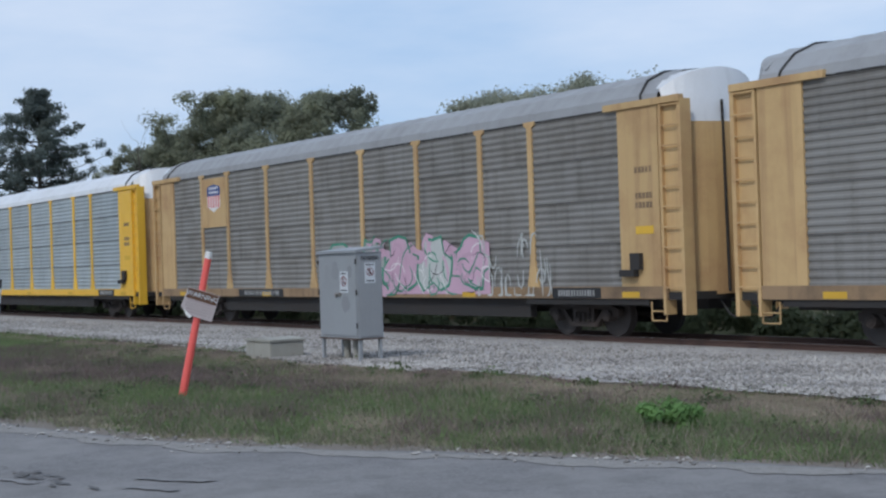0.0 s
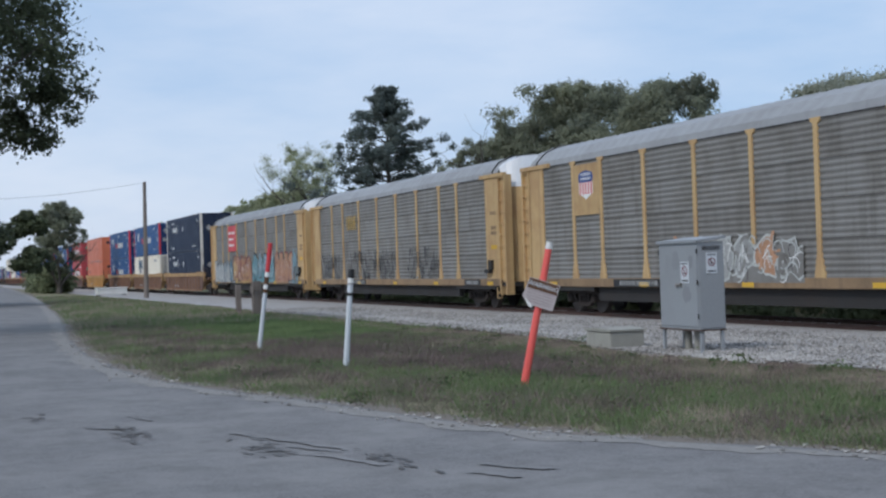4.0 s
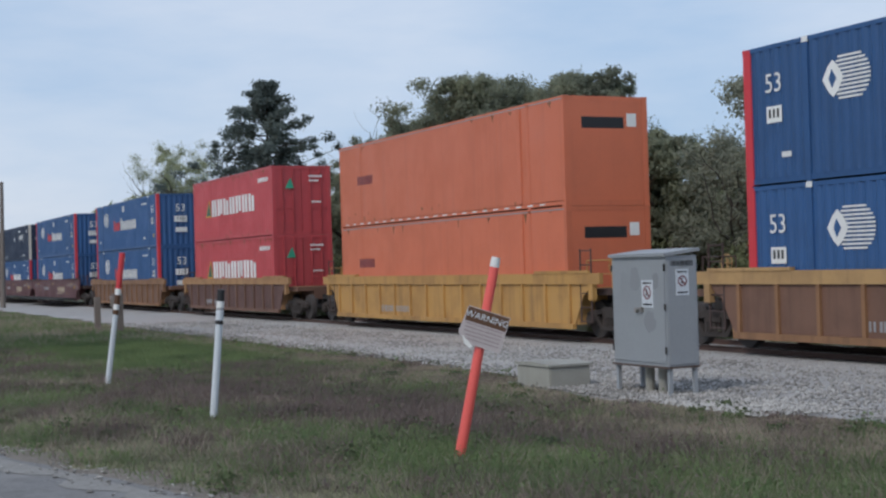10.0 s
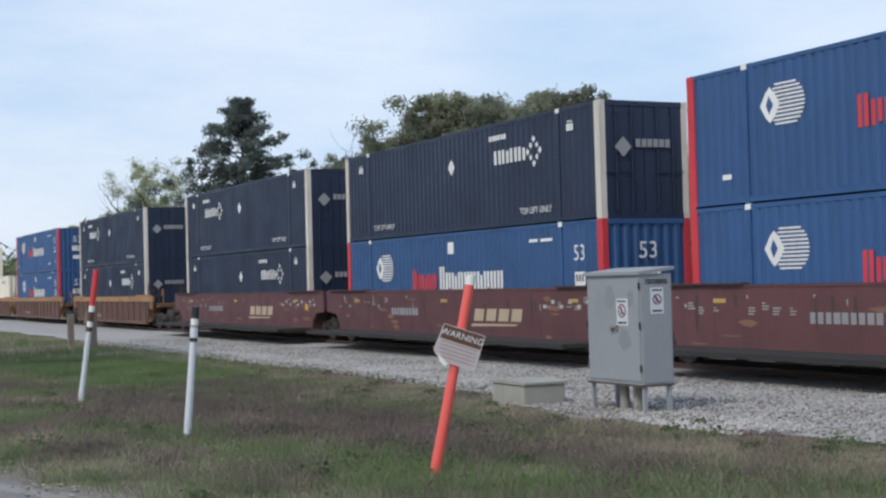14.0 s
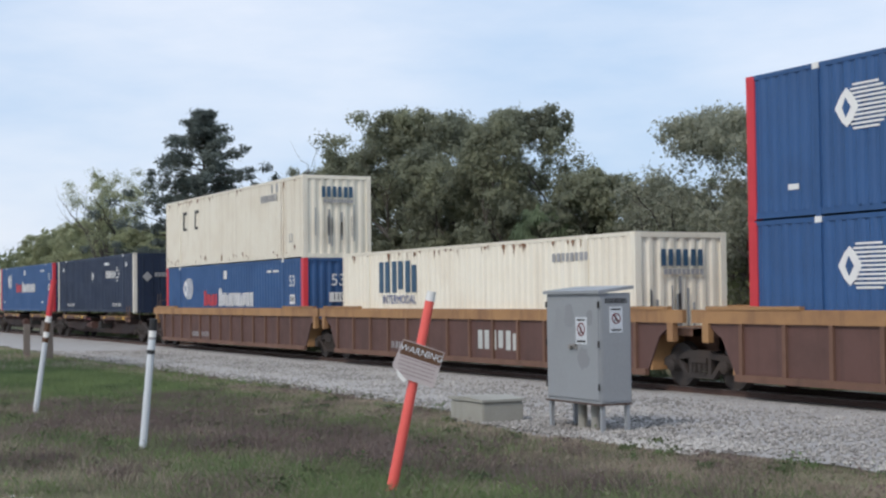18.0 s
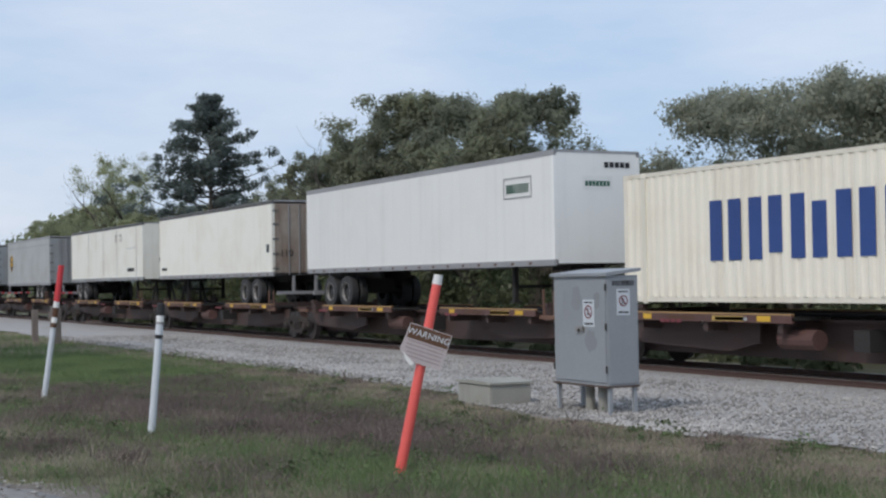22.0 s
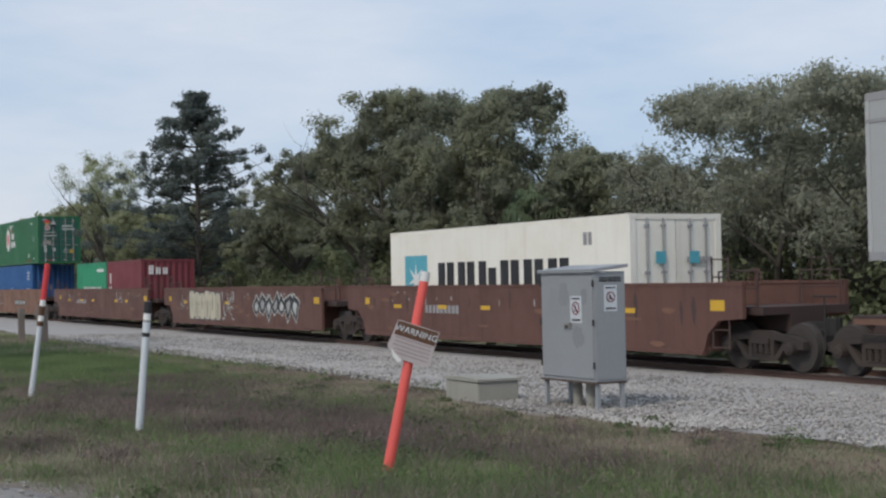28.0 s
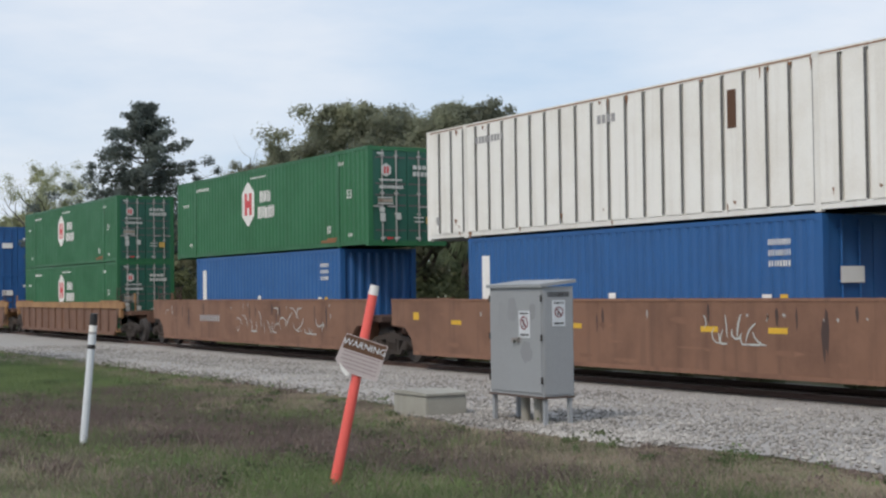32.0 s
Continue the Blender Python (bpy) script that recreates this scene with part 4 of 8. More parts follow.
broad_tree(-37.0, 28.0, 6.2, 2.0, "bare_leaf", BARE, 37, 0.95, 0.11, 0.16)
broad_tree(-34.3, 27.6, 8.3, 2.5, "bare_leaf", BARE, 16, 0.95, 0.11, 0.16)
broad_tree(-30.3, 27.3, 8.4, 2.8, "bare_leaf", BARE, 17, 0.95, 0.11, 0.16)
broad_tree(-26.6, 27.0, 8.0, 2.6, "bare_leaf", BARE, 18, 0.95, 0.11, 0.16)
broad_tree(-28.4, 29.0, 7.4, 2.8, "bare_leaf", BARE, 38, 0.95, 0.11, 0.16)
broad_tree(-32.2, 29.2, 7.0, 2.6, "bare_leaf", BARE, 39, 0.95, 0.11, 0.16)
broad_tree(-22.0, 27.5, 7.0, 2.8, "bare_leaf", BARE, 19, 0.95, 0.11, 0.16)
broad_tree(-16.5, 28.0, 6.6, 2.8, "bare_leaf", BARE, 20, 0.95, 0.11, 0.16)
broad_tree(-97.5, 25.5, 11.8, 2.8, "pale_leaf", "slender pale green young tree behind the track", 21, 0.3, 0.11, 0.4)
broad_tree(-90.0, 26.0, 7.4, 2.6, "pale_leaf", "pale green bushy tree behind the track", 22, 0.75, 0.13, 0.25)
broad_tree(-114.0, 27.0, 8.6, 3.0, "pale_leaf", "pale green bushy tree behind the track", 41, 0.6, 0.14, 0.25)
broad_tree(-124.0, 27.5, 9.0, 3.2, "pale_leaf", "pale green bushy tree behind the track", 42, 0.6, 0.15, 0.25)
broad_tree(-84.5, 27.0, 7.6, 2.6, "pale_leaf", "pale green bushy tree behind the track", 43, 0.7, 0.13, 0.25)
broad_tree(-106.0, 26.5, 9.2, 2.8, "pale_leaf", "pale green bushy tree behind the track", 23, 0.55, 0.14, 0.3)

# brush that closes the view below the crowns, and woods far along the track
r = random.Random(8)
centres, radii = [], []
for i in range(620):
    x = -8 - 104 * r.random()
    y = r.uniform(25.0, 31.0)
    z = r.uniform(0.0, 1.0) ** 1.1 * (3.3 if y > 26.5 else 2.2)
    centres.append((x, y, z))
    radii.append(r.uniform(0.5, 1.15))
# low row added to hide sunlit ground under the wagons, where shade belongs
for i in range(260):
    centres.append((-4 - 106 * r.random(), r.uniform(22.8, 25.0), r.uniform(-0.2, 0.45)))
    radii.append(r.uniform(0.3, 0.55))
ob = new("brush", leaf_mesh("brush", [leaf_cloud(centres, radii, 250, 0.098, 5)], "brush_leaf"))
tagged(ob, "tangled green brush along the far side of the track", "brush", kind="stuff")
centres, radii = [], []
for i in range(520):
    x = -110 - 420 * r.random()
    y = r.uniform(27, 40) + (-x - 110) * 0.02
    centres.append((x, y, r.uniform(0, 8.4 if x > -210 else 6.2)))
    radii.append(r.uniform(1.2, 2.4))
for i in range(420):
    x = 30 - 150 * r.random()
    centres.append((x, r.uniform(33, 44), r.uniform(0, 5.4)))
    radii.append(r.uniform(1.2, 2.2))
for i in range(60):
    centres.append((-152 - 30 * r.random(), r.uniform(10.8, 13.4), r.uniform(0, 2.2)))
    radii.append(r.uniform(0.9, 1.5))
for i in range(150):
    x = -125 - 330 * r.random()
    side = np.interp(x, [p[0] for p in EDGE], [p[1] for p in EDGE]) - 10.5
    centres.append((x, side - 7 * r.random(), r.uniform(0, 6.0)))
    radii.append(r.uniform(1.2, 2.2))
ob = new("far_woods", leaf_mesh("far_woods", [leaf_cloud(centres, radii, 80, 0.34, 6)], "brush_leaf"))
tagged(ob, "low woods along the track, far off", "woods", kind="stuff")

# a fan palm among the brush
palm = thing("fan_palm", "green fan palm with a brown skirt among the brush", "palm", (-40.9, 25.9, -0.3))
bm = bmesh.new()
tube(bm, (0, 0, 0), (0, 0, 4.2), 0.2, 0.17, n=10)
part("trunk", bm, "bark", palm)
pr = random.Random(3)
for k in range(64):
    dead = k >= 46
    a, e = pr.uniform(0, 6.283), pr.uniform(-0.5, 1.35)
    if dead:
        e = pr.uniform(-1.2, -0.7)
    bm = bmesh.new()
    way = Vector((math.cos(a) * math.cos(e), math.sin(a) * math.cos(e), math.sin(e)))
    tip = Vector((0, 0, 4.2)) + way * pr.uniform(0.7, 1.1)
    tube(bm, (0, 0, 4.2), tip, 0.02, 0.012, n=5)
    across = way.cross(Vector((0, 0, 1))).normalized()
    for j in range(15):
        f = (j - 7) / 7 * 1.5
        d = (way * math.cos(f) + across * math.sin(f)).normalized()
        q = tip + d * pr.uniform(0.55, 0.85) + Vector((0, 0, -0.55))
        wv = d.cross(Vector((0, 0, 1))).normalized() * 0.04
        bm.faces.new([bm.verts.new(p) for p in (tip, tip + d * 0.4 + wv, q, tip + d * 0.4 - wv)])
    part("frond", bm, "dry_grass" if dead else "palm_leaf", palm, "dead brown frond" if dead else "")

# trees along the road; the first two carry their backlit darkness in the leaf colour
broad_tree(-42.5, -2.9, 15.0, 6.2, "backlit_oak_leaf", "large roadside oak hanging over the road, its backlit shade put into dark leaves", 31, 3.4, 0.16, 0.30, per=30, name="roadside_oak")
broad_tree(-92.0, -3.6, 9.6, 9.8, "backlit_oak_leaf", "spreading roadside oak farther along the road, its backlit shade put into dark leaves", 34, 6.0, 0.34, 0.14, per=12, name="roadside_oak")
# the lighter oak leaves put distance haze into this far tree's colour
broad_tree(-152.0, 12.0, 10.6, 2.3, "oak_leaf", "small dark oak on the grass strip beside the road", 33, 1.0, 0.22, 0.08, per=55, name="roadside_oak")
pine_tree(-243.0, 26.5, 7.8, 2.2, "small dark conifer far along the track", 44)
relay = thing("relay_box", "low pale metal relay box on short legs beside the track", "utility cabinet", (-123.0, 14.0, -0.2))
part("body", boxes((-0.9, 0.9, -1.3, 1.3, 0.2, 0.72)), "white", relay)
part("lid", boxes((-0.96, 0.96, -1.36, 1.36, 0.72, 0.8)), "white", relay)
for x, y in ((-0.8, -1.15), (0.8, -1.15), (0.8, 1.15), (-0.8, 1.15)):
    part("leg", boxes((x - 0.06, x + 0.06, y - 0.06, y + 0.06, -0.1, 0.2)), "under", relay)
bush = thing("weed_clump", "bright green weed clump in the roadside grass", "plant", (-5.5, 8.75, GROUND))
cs, rs = [], []
for k in range(16):
    cs.append((r.uniform(-0.3, 0.3), r.uniform(-0.3, 0.3), r.uniform(0.03, 0.25)))
    rs.append(r.uniform(0.08, 0.15))
part("leaves", leaf_mesh("leaves", [leaf_cloud(cs, rs, 260, 0.022, 9)], "bright_weed"), "", bush)


# ---- grass ----
edge_x = [p[0] for p in EDGE]
edge_w = [p[1] for p in EDGE]


def ripple(x, y, f, o):
    """Soft patches between 0 and 1."""
    return 0.5 + 0.17 * (np.sin(f * (x * 1.3 + y * 0.7) + o) + np.sin(f * (y * 1.9 - x * 0.6) + 2.1 * o) + np.sin(f * 2.3 * (x * 0.8 + y * 1.1) + 0.7 * o))


def gravel_edge(x):
    wob = 0.35 * np.sin(x * 0.7) + 0.25 * np.sin(x * 1.9 + 1)
    return np.where(x < -26, 12.95, 12.5) + 0.5 * wob - 1.2 * np.exp(-((x + 18.5) / 3.6) ** 2)


def grass(name, tufts, blades, mat, label, low, high, width, reach, area, seed, chance):
    """Tufts of leaning blades; chance(x, y, d) says how likely a tuft grows there, d being the way from the road's edge."""
    g = np.random.RandomState(seed)
    x = area[0] + (area[1] - area[0]) * g.rand(tufts * 8)
    y = area[2] + (area[3] - area[2]) * g.rand(tufts * 8)
    d = y - np.interp(x, edge_x, edge_w)
    keep = (d > 0.25 + 0.7 * g.rand(len(d)) ** 1.5) & (g.rand(len(d)) < chance(x, y, d)) & (x < 0.8) & (y < gravel_edge(x) - 0.1 + 1.3 * g.rand(len(d)) ** 3)
    x, y = x[keep][:tufts], y[keep][:tufts]
    size = np.repeat(0.65 + 0.7 * g.rand(len(x)), blades)
    z = np.repeat([ground_height(p, q) - 0.035 for p, q in zip(x, y)], blades)
    x, y = np.repeat(x, blades), np.repeat(y, blades)
    n = len(x)
    a, off = g.rand(n) * 6.283, reach * np.sqrt(g.rand(n))
    cx, cy = np.cos(a), np.sin(a)
    x, y = x + cx * off, y + cy * off
    h = (low + (high - low) * g.rand(n) ** 1.4) * size * np.clip((12.9 - y) / 3.2, 0.22, 1.0)
    lean = h * (0.3 + 0.9 * g.rand(n))
    b = g.rand(n) * 6.283
    wx, wy = width * np.cos(b), width * np.sin(b)
    v = np.stack([np.stack([x - wx, y - wy, z], 1), np.stack([x + wx, y + wy, z], 1), np.stack([x + cx * lean, y + cy * lean, z + h], 1)], 1).reshape(-1, 3)
    faces = np.arange(3 * n).reshape(-1, 3).tolist()
    me = bpy.data.meshes.new(name)
    me.from_pydata(v.tolist(), [], faces)
    me.materials.append(M[mat])
    return tagged(new(name, me), label, "grass", kind="stuff")


def clump(x, y, cx, cy, rx, ry):
    """A soft patch of ground, one in its middle."""
    return np.exp(-((x - cx) / rx) ** 2 - ((y - cy) / ry) ** 2)


def green_share(x, y, d):
    patches = 1.5 * clump(x, y, -38, 9.2, 8, 2.2) + 0.6 * clump(x, y, -21, 9.9, 2.6, 0.6) + 1.2 * clump(x, y, -12.3, 6.8, 2.6, 1.0) + 1.2 * clump(x, y, -9.8, 8.8, 2.8, 1.2) + 0.7 * clump(x, y, -15.2, 6.0, 2.6, 0.7) + clump(x, y, -5.5, 8.6, 3.5, 1.2)
    return np.clip(0.05 + patches + 0.3 * (ripple(x, y, 0.9, 3) > 0.58), 0, 1)


def olive_share(x, y, d):
    return np.clip(0.26 + 0.75 * np.clip(1.4 - np.abs(d - 1.6) / 1.6, 0, 1) + 0.35 * (ripple(x, y, 0.7, 5) > 0.55) - 0.3 * clump(x, y, -22, 7.8, 6, 1.6) - 1.2 * clump(x, y, -39, 9.0, 9, 2.0), 0, 1)


def weed_share(x, y, d):
    patches = clump(x, y, -25.6, 6.9, 3.4, 0.9) + clump(x, y, -22.2, 7.8, 3.0, 1.3) + clump(x, y, -17.6, 8.4, 2.4, 0.9) + clump(x, y, -29.6, 9.2, 3.4, 1.1) + 0.7 * clump(x, y, -13.3, 9.0, 1.2, 0.5)
    return np.clip(0.04 + patches + 0.35 * (ripple(x, y, 1.1, 6) > 0.62) * (d > 1.5) - 1.2 * clump(x, y, -39, 9.0, 9, 2.0), 0, 1)


def dry_share(x, y, d):
    edge = np.clip((y - np.where(x > -28, 9.3, 10.0)) / 1.6, 0, 1)
    return np.clip(0.05 + 0.85 * edge + 0.2 * (ripple(x, y, 0.8, 9) > 0.62) * (d > 1.2) + 0.12 * (d < 0.7) + 0.16 * clump(x, y, -11, 8.5, 5, 2.5) + 0.3 * clump(x, y, -4, 7.5, 5, 2.5) - 0.9 * clump(x, y, -39, 8.8, 9, 1.7), 0, 1)


NEAR = (-46, 1, 1.5, 12.9)
grass("green_grass", 17000, 13, "grass", "lush green roadside grass in tufts", 0.03, 0.18, 0.0068, 0.16, NEAR, 1, green_share)
grass("olive_grass", 17500, 14, "olive_grass", "short olive roadside grass in tufts", 0.02, 0.10, 0.006, 0.16, NEAR, 6, olive_share)
grass("dead_weeds", 9000, 13, "weed", "dead brown weeds", 0.05, 0.20, 0.007, 0.18, NEAR, 2, weed_share)
grass("dry_grass", 11000, 12, "dry_grass", "dry tan grass in tufts", 0.04, 0.20, 0.0055, 0.18, NEAR, 3, dry_share)
FAR = (-125, -44, 2.0, 12.9)
grass("far_grass", 4500, 8, "grass", "rough green grass farther along the track", 0.08, 0.30, 0.018, 0.3, FAR, 4, lambda x, y, d: ripple(x, y, 0.4, 5))
grass("far_dry_grass", 2600, 8, "dry_grass", "rough dry grass farther along the track", 0.1, 0.32, 0.016, 0.3, FAR, 5, lambda x, y, d: ripple(x, y, 0.4, 8))


def ground_cover(name, clumps, per, mat, label, size, area, seed, chance):
    """Low mats of small leaves that hug the soil."""
    g = np.random.RandomState(seed)
    x = area[0] + (area[1] - area[0]) * g.rand(clumps * 8)
    y = area[2] + (area[3] - area[2]) * g.rand(clumps * 8)
    d = y - np.interp(x, edge_x, edge_w)
    keep = (d > 0.35 + 0.6 * g.rand(len(d))) & (g.rand(len(d)) < chance(x, y, d)) & (x < 0.8)
    centres = [(p, q, ground_height(p, q) + 0.0) for p, q in zip(x[keep][:clumps], y[keep][:clumps])]
    radii = 0.12 + 0.24 * g.rand(len(centres)) ** 1.5
    me = leaf_mesh(name, [leaf_cloud(centres, radii, per, size, seed, 0.45)], mat)
    return tagged(new(name, me), label, "ground cover", kind="stuff")


ground_cover("green_ground_cover", 1500, 26, "grass", "low green weeds in mats", 0.026, NEAR, 7, green_share)
ground_cover("leafy_weeds", 150, 150, "leafy_weed", "dark green leafy weeds standing in the grass", 0.034, NEAR, 12, lambda x, y, d: 0.9 * weed_share(x, y, d) + 0.5 * clump(x, y, -24, 8.2, 9, 2.2))
ground_cover("brown_ground_cover", 900, 26, "weed", "low dead brown weeds in mats", 0.026, NEAR, 8, weed_share)
# ---- the train: motion shared by all that rides on it ----
SPEED, TRACK_Y = 22.46, 19.815
LAG = [(0.0, -0.92), (6.5, -0.92), (7.0, -0.86), (7.5, -0.73), (8.0, -0.62), (8.5, -0.45), (9.0, -0.21), (9.5, 0.0), (32.0, 0.0)]
MOVING = []


def rolling(name, label, category, u, z=0.0, group=""):
    """A thing that rides with the train; u is its place along the train, in metres."""
    ob = thing(name, label, category, (u, TRACK_Y, z), group)
    MOVING.append((ob, u, z))
    return ob


# ---- trucks with their wheelsets ----
TRUCK = {}
WHEELS = []
WHEEL_R = 0.4826


def truck_meshes():
    bm = bmesh.new()
    box(bm, -0.22, 0.22, -1.0, 1.0, 0.42, 0.72)
    tube(bm, (0, 0, 0.72), (0, 0, 0.86), 0.3, n=12)
    for s in (-1, 1):
        box(bm, -0.95, -0.80, s * 0.3 - 0.05, s * 0.3 + 0.05, 0.40, 0.50)
        box(bm, 0.80, 0.95, s * 0.3 - 0.05, s * 0.3 + 0.05, 0.40, 0.50)
    TRUCK["bolster"] = mesh_of("truck", bm, "under")
    bm = bmesh.new()
    top = [(-1.22, 0.46), (-1.22, 0.62), (-0.98, 0.71), (-0.45, 0.76), (-0.30, 0.81), (0.30, 0.81), (0.45, 0.76), (0.98, 0.71), (1.22, 0.62), (1.22, 0.46), (1.05, 0.46), (0.98, 0.58), (0.36, 0.64), (-0.36, 0.64), (-0.98, 0.58), (-1.05, 0.46)]
    prism(bm, top, "y", -0.07, 0.07)
    low = [(-0.80, 0.60), (-0.46, 0.22), (0.46, 0.22), (0.80, 0.60), (0.66, 0.60), (0.40, 0.32), (-0.40, 0.32), (-0.66, 0.60)]
    prism(bm, low, "y", -0.065, 0.065)
    for sx in (-1, 1):
        box(bm, *sorted((sx * 0.27, sx * 0.37)), -0.06, 0.06, 0.30, 0.66)
        tube(bm, (sx * 0.889, -0.16, 0.4826), (sx * 0.889, 0.07, 0.4826), 0.13, 0.14, n=12)
        tube(bm, (sx * 0.889, -0.185, 0.4826), (sx * 0.889, -0.16, 0.4826), 0.07, 0.1, n=10)
    box(bm, -0.26, 0.26, -0.10, 0.07, 0.55, 0.66)
    for k in range(3):
        for j in range(4):
            tube(bm, (-0.17 + 0.17 * k, -0.04, 0.32 + 0.058 * j), (-0.17 + 0.17 * k, -0.04, 0.36 + 0.058 * j), 0.07, 0.052, n=8, caps=False)
    TRUCK["frame"] = mesh_of("side_frame", bm, "truck_frame")
    bm = bmesh.new()
    tube(bm, (0, -0.95, 0), (0, 0.95, 0), 0.085, n=10)
    for s in (-1, 1):
        tube(bm, (0, s * 0.70, 0), (0, s * 0.835, 0), WHEEL_R, WHEEL_R - 0.012, n=28)
        tube(bm, (0, s * 0.675, 0), (0, s * 0.70, 0), WHEEL_R + 0.026, n=28)
        tube(bm, (0, s * 0.835, 0), (0, s * 0.875, 0), 0.14, 0.12, n=12)
        tube(bm, (0, s * 0.835, 0), (0, s * 0.842, 0), WHEEL_R - 0.07, WHEEL_R - 0.09, n=28)
        for k in range(3):
            a = k * 2.0944
            tube(bm, (0.25 * math.cos(a), s * 0.836, 0.25 * math.sin(a)), (0.25 * math.cos(a), s * 0.85, 0.25 * math.sin(a)), 0.03, n=6)
    TRUCK["wheelset"] = mesh_of("wheelset", bm, "wheel")


truck_meshes()


def truck(car, x):
    t = part("truck", TRUCK["bolster"], "", car, at=(x, 0, 0))
    for s in (-1, 1):
        part("side_frame", TRUCK["frame"], "", t, at=pose(0, s * 1.0, 0, 0, 0, 0 if s < 0 else 180))
    for s in (-0.889, 0.889):
        w = part("wheelset", TRUCK["wheelset"], "", t, "dark steel wheels on an axle")
        w.matrix_parent_inverse = Matrix.Translation((s, 0, WHEEL_R))
        WHEELS.append(w)
    return t


def coupler(car, x, way):
    bm = boxes((min(x, x + way * 0.75), max(x, x + way * 0.75), -0.09, 0.09, 0.78, 0.96))
    tube(bm, (x + way * 0.75, 0, 0.70), (x + way * 0.75, 0, 1.04), 0.16, n=10)
    part("coupler", bm, "under", car)
    bm = bmesh.new()
    last = None
    for i in range(7):
        p = (x + way * i * 0.13, -0.35, 0.82 - 0.35 * math.sin(math.pi * i / 6))
        if last:
            tube(bm, last, p, 0.025, n=6)
        last = p
    part("air_hose", bm, "rubber", car)


# ---- painted tags and letters sprayed on the cars ----
def stroke(bm, points, wide, y):
    """A bent painted line of even width on a face that looks to -y."""
    pts = [Vector((u, v)) for u, v in points]
    left, right = [], []
    for i, q in enumerate(pts):
        d = (pts[min(i + 1, len(pts) - 1)] - pts[max(i - 1, 0)])
        n = Vector((-d.y, d.x)).normalized() * (wide * 0.5 * (0.55 if i in (0, len(pts) - 1) else 1.0))
        left.append(bm.verts.new((q.x + n.x, y, q.y + n.y)))
        right.append(bm.verts.new((q.x - n.x, y, q.y - n.y)))
    for i in range(len(pts) - 1):
        bm.faces.new((left[i], right[i], right[i + 1], left[i + 1]))


def bend(rnd, x, z, reach, rise):
    """Four points of a loose hooked line."""
    a = rnd.uniform(0.9, 2.2) * rnd.choice((-1, 1))
    turn = rnd.uniform(-0.9, 0.9)
    pts = [(x, z)]
    for _ in range(4):
        pts.append((pts[-1][0] + math.cos(a) * reach / 4, pts[-1][1] + math.sin(a) * rise / 4))
        a += turn
    return pts


def spray(car, x0, x1, z0, z1, fills, outline, seed, y, count, tag="graffiti", rim=0.05):
    """Interlocked leaning block shapes over a cloud of paint, each with an outline and inner strokes."""
    rnd = random.Random(seed)
    inside = lambda q: (min(x1, max(x0, q[0])), min(z1, max(z0, q[1])))
    w, tall = (x1 - x0) / count, z1 - z0
    bm = bmesh.new()
    steps = count * 5
    low = [bm.verts.new((x0 + (x1 - x0) * i / steps, y - 0.002, z0 + 0.02)) for i in range(steps + 1)]
    high = [bm.verts.new((x0 + (x1 - x0) * i / steps, y - 0.002, z1 - tall * (0.10 + 0.16 * abs(math.sin(i * 0.62 + seed)) + rnd.uniform(0, 0.05)))) for i in range(steps + 1)]
    for i in range(steps):
        bm.faces.new((low[i], low[i + 1], high[i + 1], high[i]))
    cloud = part(tag, bm, fills[-1], car, "sprayed cloud of paint behind block shapes")
    for i in range(count):
        cx, cz = x0 + (i + 0.5) * w, (z0 + z1) / 2 + rnd.uniform(-0.05, 0.05) * tall
        rx, rz = w * rnd.uniform(0.54, 0.68), tall * rnd.uniform(0.42, 0.52)
        k = rnd.choice((11, 13, 15))
        lean = rnd.uniform(-0.3, 0.35)
        ring = []
        for j in range(k):
            a = 6.28318 * (j + 0.5) / k + rnd.uniform(-0.1, 0.1)
            square = 1 / max(abs(math.cos(a)), abs(math.sin(a)))
            r = square ** 0.75 * rnd.uniform(0.82, 1.05) * (rnd.uniform(0.5, 0.72) if j % 4 == 1 else 1.0)
            u, v = rx * r * math.cos(a), rz * r * math.sin(a)
            ring.append((u + lean * v * 0.5, v))
        main = rnd.choice(fills)
        lift = 0.004 + (i % 3) * 0.006
        for mat, grow, up in ((outline, 1.0, 0.0), (main, 1.0 - rim / max(0.2, min(rx, rz)) - 0.04, 0.0015)):
            bm = bmesh.new()
            yy = y - lift - up
            vs = [bm.verts.new((u, yy, v)) for u, v in (inside((cx + u * grow, cz + v * grow)) for u, v in ring)]
            c = bm.verts.new((cx, yy, cz))
            for j in range(k):
                bm.faces.new((vs[j], vs[(j + 1) % k], c))
            part("outline" if mat == outline else "fill", bm, mat, cloud)
        for mat, lines, wide in ((outline, 7, rim * 0.9), (rnd.choice(fills), 4, rim * 2.2), ("mark_white", 4, rim * 0.6), ("spray_black", 3, rim * 0.5)):
            bm = bmesh.new()
            for _ in range(lines):
                pts = bend(rnd, cx + rnd.uniform(-0.6, 0.6) * rx, cz + rnd.uniform(-0.6, 0.6) * rz, rx * 0.9, rz * 0.9)
                stroke(bm, [inside(q) for q in pts], wide, y - lift - 0.003 - rnd.uniform(0, 0.002))
            part("paint_stroke", bm, mat, cloud)


